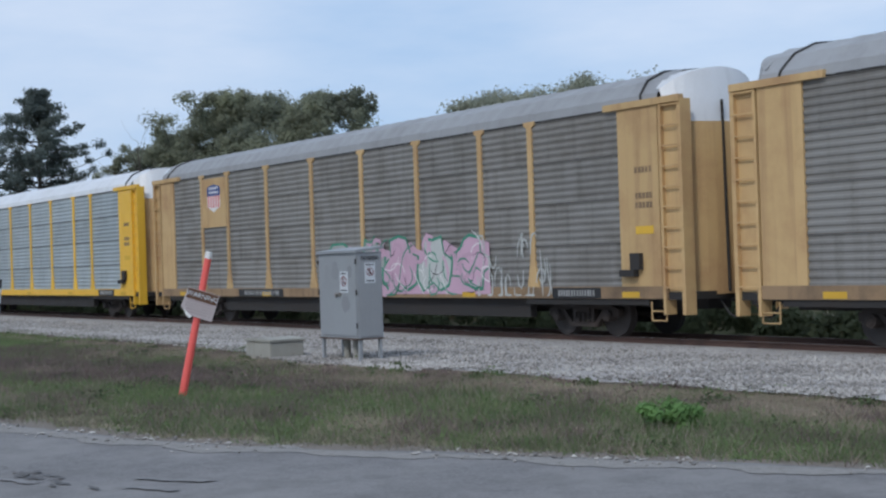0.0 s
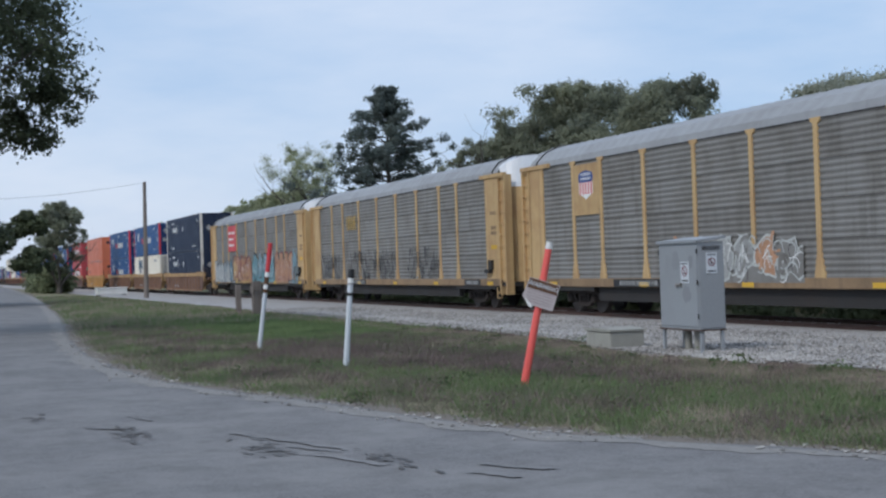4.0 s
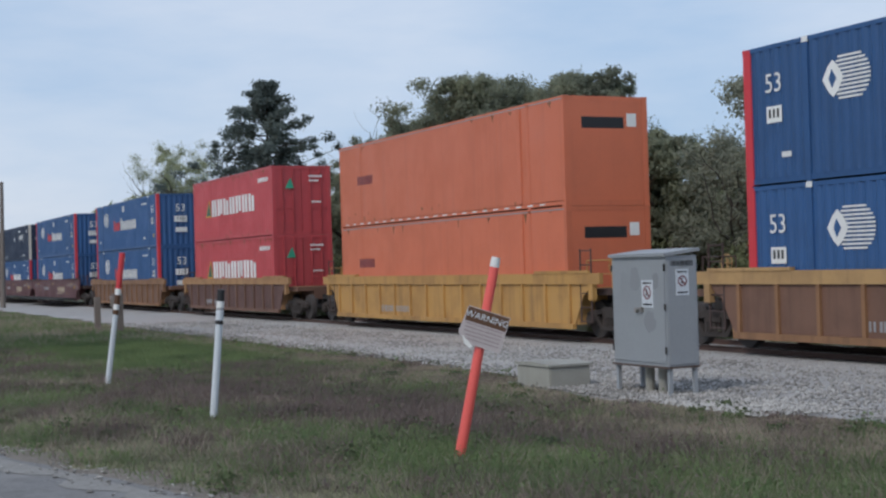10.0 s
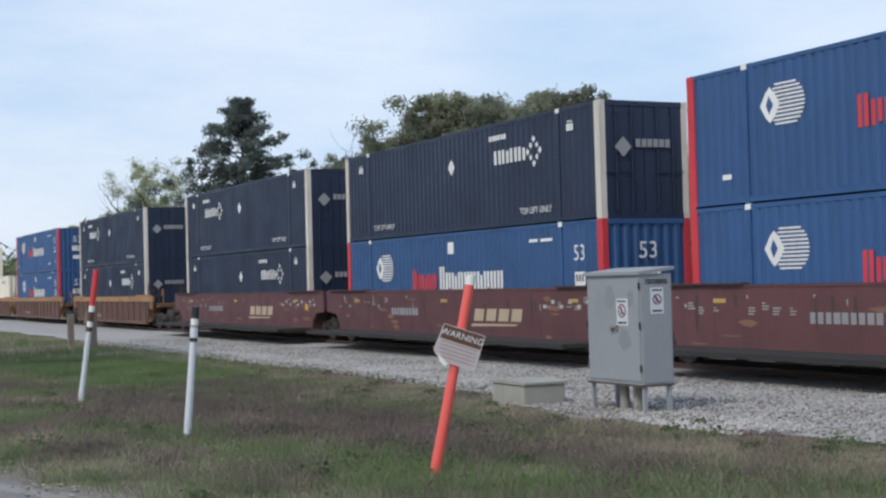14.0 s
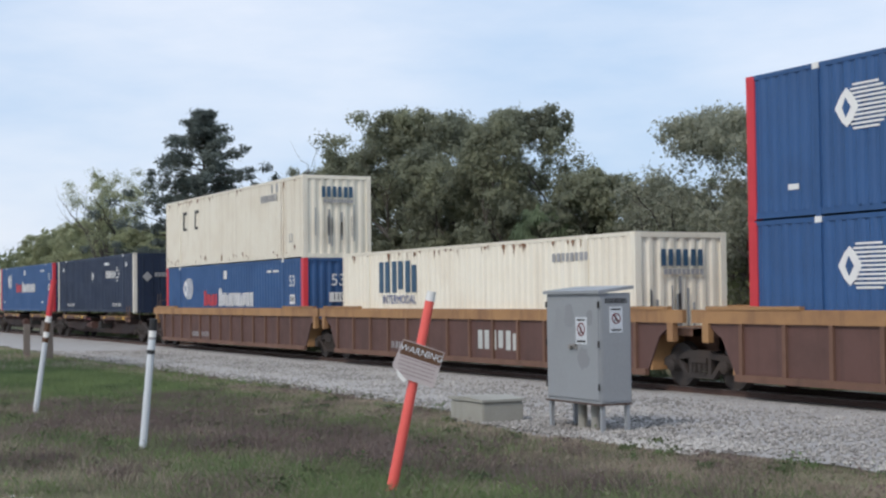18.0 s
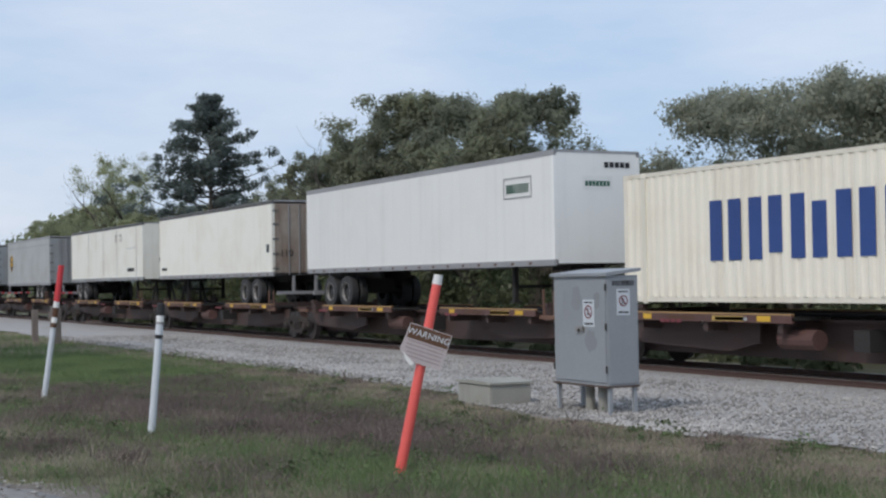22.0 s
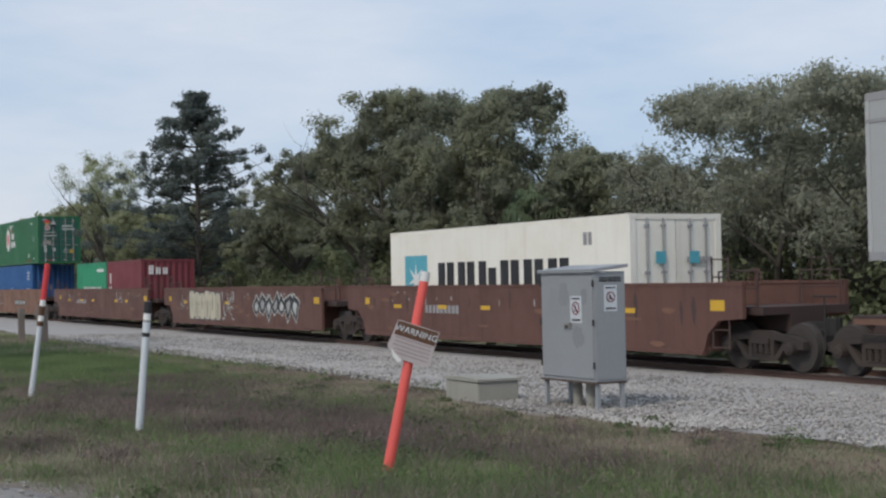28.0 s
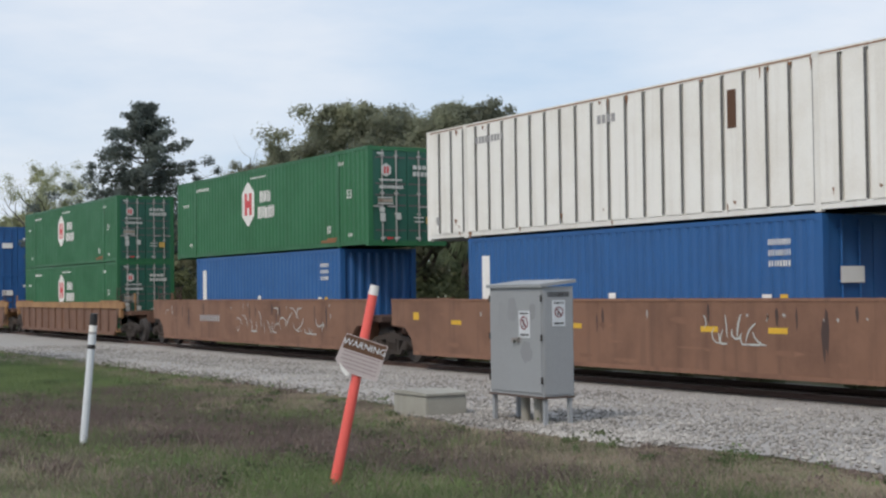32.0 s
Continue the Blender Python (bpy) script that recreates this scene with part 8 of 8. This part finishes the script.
# ---- spine wagons and the road trailers on them ----
def spine_wagon(u, rear, front, trucks, label="low brown spine wagon with narrow side decks and yellow reflectors", decks=((-6.4, -1.0), (2.2, 7.4))):
    car = rolling("spine_wagon", label, "railway wagon", u, group="spine wagons")
    part("centre_sill", boxes((rear + 0.2, front - 0.2, -0.38, 0.38, 0.30, 1.06)), "well_dark", car, "deep central beam")
    part("sill_flange", boxes((rear + 0.3, front - 0.3, -0.55, 0.55, 1.06, 1.12)), "well_dark", car)
    for a, b in decks:
        for s in (-1, 1):
            y0, y1 = sorted((s * 0.45, s * 1.42))
            part("side_deck", boxes((a, b, y0, y1, 1.12, 1.17)), "under", car)
            y0, y1 = sorted((s * 1.36, s * 1.43))
            part("deck_edge", boxes((a, b, y0, y1, 1.06, 1.22)), "well_web_dark", car, "rusty brown deck edge")
            part("deck_lip", boxes((a, b, y0, y1, 1.22, 1.25)), "well_tan", car, "worn tan lip of the deck")
            y0, y1 = sorted((s * 0.4, s * 1.36))
            for x in (a + 0.4, (a + b) / 2, b - 0.4):
                part("deck_arm", boxes((x - 0.07, x + 0.07, y0, y1, 0.86, 1.12)), "well_dark", car)
        bm = boxes((a + 0.6, a + 0.9, -1.436, -1.43, 1.09, 1.2), (b - 1.0, b - 0.6, -1.436, -1.43, 1.09, 1.2))
        part("reflector", bm, "mark_yellow", car)
        bm = bmesh.new()
        bars(bm, a + 1.5, a + 2.4, 1.10, 1.18, 8, -1.43, solid=True)
        part("number_mark", bm, "mark_brown", car)
        m = (a + b) / 2
        part("stencil", boxes((m + 0.3, m + 1.3, -1.4345, -1.43, 1.085, 1.19)), "mark_gold", car, "dull yellow patch on the deck edge")
        bm = bmesh.new()
        bars(bm, m + 0.45, m + 1.15, 1.10, 1.17, 4, -1.4345, solid=True, seed=int(-u))
        part("stencil", bm, "wine", car, "small dark red marks")
        part("label_strip", boxes((b - 2.3, b - 1.3, -1.4345, -1.43, 1.10, 1.17)), "chalk", car, "pale label strip")
        number_text(car, "53", 0.13, m - 0.1, 1.085, "spray_pale")
        car.children[-1].location.y = -1.437
    for x, e in ((rear, 1), (front, -1)):
        for s in (-1, 1):
            bm = bmesh.new()
            prism(bm, [(x + e * 1.5, 0.52), (x + e * 4.6, 0.42), (x + e * 5.6, 0.62), (x + e * 5.6, 1.04), (x + e * 1.2, 1.04), (x + e * 1.1, 0.8)], "y", *sorted((s * 0.80, s * 0.84)))
            part("end_skirt", bm, "well_dark", car, "deep brown sheet beside the central beam")
        bm = boxes((x + e * 1.2, x + e * 2.0, -1.43, -1.38, 1.0, 1.1), (x + e * 1.3, x + e * 1.34, -1.43, -1.39, 1.1, 1.75), (x + e * 1.8, x + e * 1.84, -1.43, -1.39, 1.1, 1.75)) if e < 0 else boxes((x + 1.2, x + 2.0, -1.43, -1.38, 1.0, 1.1))
        part("step", bm, "well_web", car, "brown end step with upright grips")
    for x in (rear + 2.0, front - 2.0):
        bm = boxes((x - 0.15, x + 0.15, -1.2, 1.2, 0.95, 1.3), (x - 0.12, x + 0.12, -1.25, -1.1, 1.3, 1.4), (x - 0.12, x + 0.12, 1.1, 1.25, 1.3, 1.4))
        part("pedestal", bm, "well_dark", car, "cross beam that carries a box corner")
    bm = bmesh.new()
    tube(bm, (-1.7, -1.0, 0.74), (-0.7, -1.0, 0.74), 0.2, n=12)
    part("air_tank", bm, "well_web_dark", car, "dusty brown air tank")
    bm = boxes((0.2, 0.6, -1.0, -0.4, 0.55, 0.95))
    part("brake_gear", bm, "under", car)
    for x in trucks:
        truck(car, x)
    for x in (rear, front):
        for s in (-1, 1):
            bm = bmesh.new()
            tube(bm, (x * 0.97, s * 1.2, 0.5), (x * 0.97, s * 1.2, 1.5), 0.018, n=6)
            tube(bm, (x * 0.97 - 0.3, s * 1.2, 1.5), (x * 0.97 + 0.3, s * 1.2, 1.5), 0.018, n=6)
            part("hand_rail", bm, "under", car)
    return car


SPINES = [(-479.0, -8.8, 9.0, (8.6, -8.8)), (-496.6, -9.0, 8.8, (-9.0,)), (-513.8, -8.2, 8.2, (-8.2,)), (-531.6, -9.7, 9.6, (-9.7,)), (-550.2, -8.8, 8.9, (-8.8,)), (-567.6, -8.4, 8.6, (-8.3,)),
          (-588.4, -8.3, 8.2, (7.8, -8.3)), (-605.4, -8.6, 8.7, (-8.6,)), (-622.8, -8.7, 8.8, (-8.7,)), (-640.2, -8.6, 8.7, (-7.2,))]
for u, rear, front, trucks in SPINES:
    spine_wagon(u, rear, front, trucks)



def tyre_meshes():
    bm = bmesh.new()
    prof = [(0.29, 0.0), (0.5, 0.0), (0.52, 0.04), (0.52, 0.22), (0.5, 0.26), (0.29, 0.26)]
    n = 24
    rings = [[bm.verts.new((r * math.cos(6.28318 * i / n), -y, r * math.sin(6.28318 * i / n))) for r, y in prof] for i in range(n)]
    for i in range(n):
        a, b = rings[i], rings[(i + 1) % n]
        for k in range(len(prof)):
            k2 = (k + 1) % len(prof)
            bm.faces.new((a[k], b[k], b[k2], a[k2]))
    tyre = mesh_of("tyre", bm, "rubber")
    bm = bmesh.new()
    lathe(bm, [(0.29, 0.21), (0.285, 0.12), (0.19, 0.08), (0.12, 0.08), (0.12, 0.19), (0.0, 0.20)], n)
    for k in range(8):
        a = k * 0.7854
        tube(bm, (0.16 * math.cos(a), -0.11, 0.16 * math.sin(a)), (0.16 * math.cos(a), -0.07, 0.16 * math.sin(a)), 0.018, n=6)
    rim = mesh_of("rim", bm, "hub_dark")
    bm = bmesh.new()
    lathe(bm, [(0.27, 0.20), (0.285, 0.225), (0.30, 0.268), (0.315, 0.268), (0.31, 0.22)], n)
    return tyre, rim, mesh_of("rim_ring", bm, "hub_metal")


def lathe(bm, prof, n):
    """Turns a profile of (radius, depth) round the y axis."""
    rings = [[bm.verts.new((rr * math.cos(6.28318 * i / n), -y, rr * math.sin(6.28318 * i / n))) for rr, y in prof] for i in range(n)]
    for i in range(n):
        one, two = rings[i], rings[(i + 1) % n]
        for k in range(len(prof) - 1):
            bm.faces.new((one[k], two[k], two[k + 1], one[k + 1]))
    bmesh.ops.remove_doubles(bm, verts=bm.verts[:], dist=0.0005)


TYRE, RIM, RIM_RING = tyre_meshes()


def trailer(u, length, mat, label, doors_ahead, bottom, top, extra="", door_mat="door_grey", trim="mark_grey", wheel_gap=1.3, rail="gap_dark"):
    """A road semi-trailer that stands on its wheels and on the hitch of the wagon."""
    t = rolling("road_trailer", label, "trailer", u, 1.17, group="road trailers on the train")
    h, w, zb, zt = length / 2, 1.295, bottom - 1.17, top - 1.17
    for s in (-1, 1):
        bm = bmesh.new()
        prof = [(-h + 0.06, 0.0)]
        n = round(length / 1.22)
        for i in range(1, n):
            x = -h + length * i / n
            prof += [(x - 0.008, 0.0), (x, 0.004), (x + 0.008, 0.0)]
        prof.append((h - 0.06, 0.0))
        strip(bm, prof, zb + 0.14, zt - 0.1, "z", shift=(0, -w + 0.01, 0))
        part("side_skin", bm, mat, t, at=pose(0, 0, 0, 0, 0, 0 if s < 0 else 180))
        y0, y1 = sorted((s * w, s * (w - 0.07)))
        part("top_rail", boxes((-h, h, y0, y1, zt - 0.13, zt)), rail if mat.startswith("trailer_white") else trim, t)
        part("bottom_rail", boxes((-h, h, y0, y1, zb, zb + 0.15)), trim, t)
        for e in (-1, 1):
            a, b = sorted((e * h, e * (h - 0.1)))
            part("corner_post", boxes((a, b, min(s * (w + 0.003), s * (w - 0.1)), max(s * (w + 0.003), s * (w - 0.1)), zb + 0.152, zt - 0.132)), mat, t)
    part("roof", boxes((-h, h, -w + 0.03, w - 0.03, zt - 0.05, zt + 0.015)), trim, t)
    part("floor", boxes((-h + 0.03, h - 0.03, -w + 0.06, w - 0.06, zb + 0.02, zb + 0.13)), "under", t)
    d = 1 if doors_ahead else -1
    # nose
    x0, x1 = sorted((-d * (h - 0.01), -d * (h - 0.06)))
    part("nose_wall", boxes((x0, x1, -w + 0.1, w - 0.1, zb + 0.05, zt - 0.05)), mat, t)
    # doors
    for s in (-1, 1):
        x0, x1 = sorted((d * (h - 0.01), d * (h - 0.06)))
        y0, y1 = sorted((s * 0.01, s * (w - 0.1)))
        leaf = part("rear_door", boxes((x0, x1, y0, y1, zb + 0.12, zt - 0.12)), door_mat, t, "grimy rear door")
        bm = bmesh.new()
        for f in (0.18, 0.5):
            y = s * f * w
            tube(bm, (d * (h + 0.02), y, zb + 0.05), (d * (h + 0.02), y, zt - 0.1), 0.02, n=6)
        part("lock_rod", bm, "mark_grey", leaf)
        for z in (0.25, 0.8, 1.35, 1.9, 2.4):
            part("hinge", boxes((*sorted((d * (h - 0.02), d * (h + 0.02))), *sorted((s * (w - 0.24), s * (w - 0.02))), zb + z, zb + z + 0.06)), "gap_dark", leaf)
    part("bumper", boxes((*sorted((d * (h - 0.12), d * h)), -1.1, 1.1, 0.42, 0.54), (*sorted((d * (h - 0.1), d * (h - 0.02))), -0.5, -0.4, 0.5, zb), (*sorted((d * (h - 0.1), d * (h - 0.02))), 0.4, 0.5, 0.5, zb)), "mark_grey", t, "rear guard bar")
    if extra == "shield":
        part("guard_stripe", boxes(*[(*sorted((d * h, d * (h + 0.004))), -1.05 + 0.44 * k, -0.83 + 0.44 * k, 0.43, 0.53) for k in range(5)]), "mark_red", t, "red blocks on the guard bar")
    # running gear
    part("frame_rail", boxes((*sorted((d * (h - 4.4), d * (h - 0.4))), -0.55, -0.4, zb - 0.22, zb + 0.03), (*sorted((d * (h - 4.4), d * (h - 0.4))), 0.4, 0.55, zb - 0.22, zb + 0.03)), "under", t)
    for k in range(2):
        x = d * (h - (2.42 if extra == "shield" else 1.9) - wheel_gap * k)
        bm = bmesh.new()
        tube(bm, (x, -1.0, 0.52), (x, 1.0, 0.52), 0.07, n=8)
        box(bm, x - 0.08, x + 0.08, -0.5, 0.5, 0.5, zb - 0.2)
        part("axle", bm, "under", t)
        for s in (-1, 1):
            for inset in (0.0, 0.33):
                ty = part("tyre", TYRE, "", t, at=pose(x, s * (1.0 - inset) - (-s) * 0.0, 0.52, 0, 0, 0 if s < 0 else 180))
                if inset == 0.0:
                    part("rim", RIM, "", ty, "dark dished wheel")
                    part("rim_ring", RIM_RING, "", ty, "dull pale rim edge")
    xl = -d * (h - 2.8)
    bm = boxes((xl - 0.06, xl + 0.06, -0.85, -0.72, 0.25, zb), (xl - 0.06, xl + 0.06, 0.72, 0.85, 0.25, zb), (xl - 0.12, xl + 0.12, -0.9, -0.66, 0.2, 0.25), (xl - 0.12, xl + 0.12, 0.66, 0.9, 0.2, 0.25), (xl - 0.04, xl + 0.04, -0.72, 0.72, 0.6, 0.68))
    part("landing_leg", bm, "under", t)
    xk = -d * (h - 0.95)
    bm = boxes((xk - 0.45, xk + 0.45, -0.5, 0.5, zb - 0.12, zb))
    for a in (-0.5, 0.5):
        tube(bm, (xk + a, -0.45, 0.0), (xk, -0.35, zb - 0.1), 0.06, n=8)
        tube(bm, (xk + a, 0.45, 0.0), (xk, 0.35, zb - 0.1), 0.06, n=8)
    part("hitch_stand", bm, "under", t, "steel stand under the trailer's nose")
    lots = []
    for i in range(int(length / 0.9)):
        x = -h + 0.5 + 0.9 * i
        lots.append((x, x + 0.14, -w - 0.004, -w, zb + 0.04, zb + 0.1))
    part("side_marker", boxes(*lots), "mark_brown", t, "row of small side markers")
    if extra == "shield":
        cx, cz = -h + 1.4, zb + 1.5
        shape = [(-0.54, -0.2), (-0.27, -0.46), (0, -0.6), (0.27, -0.46), (0.54, -0.2), (0.54, 0.5), (0, 0.6), (-0.54, 0.5)]
        for name, mat, q, lift in (("shield_mark", "mark_gold", 1.0, 0.006), ("shield_core", "mark_brown", 0.88, 0.010)):
            bm = bmesh.new()
            prism(bm, [(cx + q * u, cz + q * v) for u, v in shape], "y", -w - lift, -w - lift + 0.004)
            part(name, bm, mat, t, "gold and brown shield emblem" if mat == "mark_gold" else "")
        bm = bmesh.new()
        prism(bm, [(cx - 0.2, cz + 0.26), (cx + 0.44, cz + 0.2), (cx + 0.44, cz + 0.4), (cx + 0.1, cz + 0.47)], "y", -w - 0.014, -w - 0.010)
        bars(bm, cx - 0.4, cx + 0.4, cz - 0.2, cz + 0.12, 3, -w - 0.010)
        part("shield_letters", bm, "mark_yellow", t)
        part("belt_line", boxes((-h, h, -w - 0.008, -w, zt - 0.52, zt - 0.46)), trim, t)
    return t


t_prem = trailer(-531.5, 16.15, "trailer_white_clean", "clean white road trailer with a small green mark", False, 2.33, 5.2, rail="mark_grey")
bm = boxes((5.6, 7.0, -1.301, -1.295, 3.44, 3.47), (5.6, 7.0, -1.301, -1.295, 2.93, 2.96), (5.6, 5.63, -1.301, -1.295, 2.96, 3.44), (6.97, 7.0, -1.301, -1.295, 2.96, 3.44))
part("plate_rim", bm, "mark_grey", t_prem, "thin rim of a small side plate")
bm = bmesh.new()
bars(bm, 5.72, 6.88, 3.06, 3.3, 7, -1.296)
part("side_mark", bm, "mark_deep_green", t_prem)
bm = boxes((8.07, 8.074, -0.45, 0.45, 3.05, 3.4))
part("end_plate", bm, "mark_white", t_prem, "small white plate on the nose")
bm = bmesh.new()
end_bars(bm, -0.38, 0.38, 3.15, 3.28, 7, 8.075)
part("end_mark", bm, "mark_deep_green", t_prem)
bm = bmesh.new()
end_bars(bm, 0.2, 1.0, 3.62, 3.76, 5, 8.07)
part("end_mark", bm, "mark_black", t_prem)
t_110 = trailer(-550.3, 14.63, "trailer_white", "stained white road trailer with grimy brown doors", True, 2.28, 5.1, door_mat="door_rust")
number_text(t_110, "110", 0.26, 0, 1.95, "mark_black", True, 7.33, -0.75)
bm = bmesh.new()
end_bars(bm, 0.45, 1.05, 1.95, 2.08, 4, 7.34)
end_bars(bm, 0.45, 1.05, 1.75, 1.88, 5, 7.34)
part("end_mark", bm, "mark_black", t_110)
bm = bmesh.new()
bars(bm, -7.0, -6.2, 1.5, 1.62, 6, -1.296, solid=True)
box(bm, 6.7, 6.95, -1.301, -1.295, 2.0, 2.3)
part("side_mark", bm, "mark_black", t_110)
t_ref = trailer(-567.95, 14.9, "trailer_white", "old white road trailer with vents on its nose", False, 2.28, 5.06, trim="door_grey")
bm = bmesh.new()
for x in (-3.4, -0.2, 2.6, 6.3):
    box(bm, x, x + 0.025, -1.299, -1.294, 1.3, 3.75)
box(bm, 4.4, 6.2, -1.299, -1.294, 2.7, 2.72)
part("seam", bm, "mark_grey", t_ref, "panel and door seams")
bm = bmesh.new()
bars(bm, 4.6, 5.9, 1.55, 1.72, 10, -1.296, solid=True)
end_bars(bm, -0.5, 0.6, 2.0, 2.18, 10, 7.45)
part("number_mark", bm, "mark_black", t_ref)
part("nose_vent", boxes((7.43, 7.455, 0.1, 0.55, 1.2, 1.75), (7.43, 7.455, 0.85, 1.12, 1.35, 1.95)), "mark_black", t_ref, "dark vent openings")
for x in (2.35, 3.25):
    part("vent_frame", boxes((x, x + 0.3, -1.30, -1.294, 3.1, 3.14), (x, x + 0.3, -1.30, -1.294, 3.4, 3.44), (x, x + 0.04, -1.30, -1.294, 3.1, 3.44), (x + 0.26, x + 0.3, -1.30, -1.294, 3.1, 3.44)), "mark_brown", t_ref)
trailer(-588.1, 13.5, "trailer_grey", "grey road trailer with a gold and brown shield emblem", True, 2.14, 5.14, "shield")
trailer(-605.65, 13.9, "trailer_grey", "grey road trailer with a gold and brown shield emblem", True, 2.14, 5.12, "shield")
t_e = trailer(-622.65, 14.63, "trailer_white", "white road trailer with grimy doors", True, 2.25, 5.06, door_mat="door_rust")
number_text(t_e, "110", 0.26, 0, 1.95, "mark_black", True, 7.33, -0.75)
t_g = trailer(-640.2, 14.2, "trailer_grey", "grey road trailer with a shield emblem and pale side skirt", True, 2.14, 5.12, "shield")
part("side_skirt", boxes((-2.6, 3.6, -1.25, -1.2, 0.18, 0.98)), "trailer_white", t_g, "pale panel hung under the side")


# ---- motion ----
def lag(t):
    for (a, p), (b, q) in zip(LAG, LAG[1:]):
        if a <= t <= b:
            return p + (q - p) * (t - a) / (b - a)
    return 0.0


def motions():
    times = [0.0, 1 / 30, 2.0, 4.0, 6.0, 6.5, 7.0, 7.5, 8.0, 8.5, 9.0, 9.5, 10.0, 12.0, 16.0, 20.0, 24.0, 28.0, 32.0 - 1 / 30, 32.0]
    for ob, u, z in MOVING:
        walk(ob, [(t, pose(u + SPEED * t + lag(t), TRACK_Y, z)) for t in times])
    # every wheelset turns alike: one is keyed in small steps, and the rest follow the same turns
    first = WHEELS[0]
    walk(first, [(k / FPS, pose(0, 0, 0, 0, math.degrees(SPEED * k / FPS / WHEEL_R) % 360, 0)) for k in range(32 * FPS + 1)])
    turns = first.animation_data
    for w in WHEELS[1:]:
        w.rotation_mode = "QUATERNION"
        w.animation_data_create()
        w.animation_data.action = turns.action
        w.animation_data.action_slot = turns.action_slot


motions()
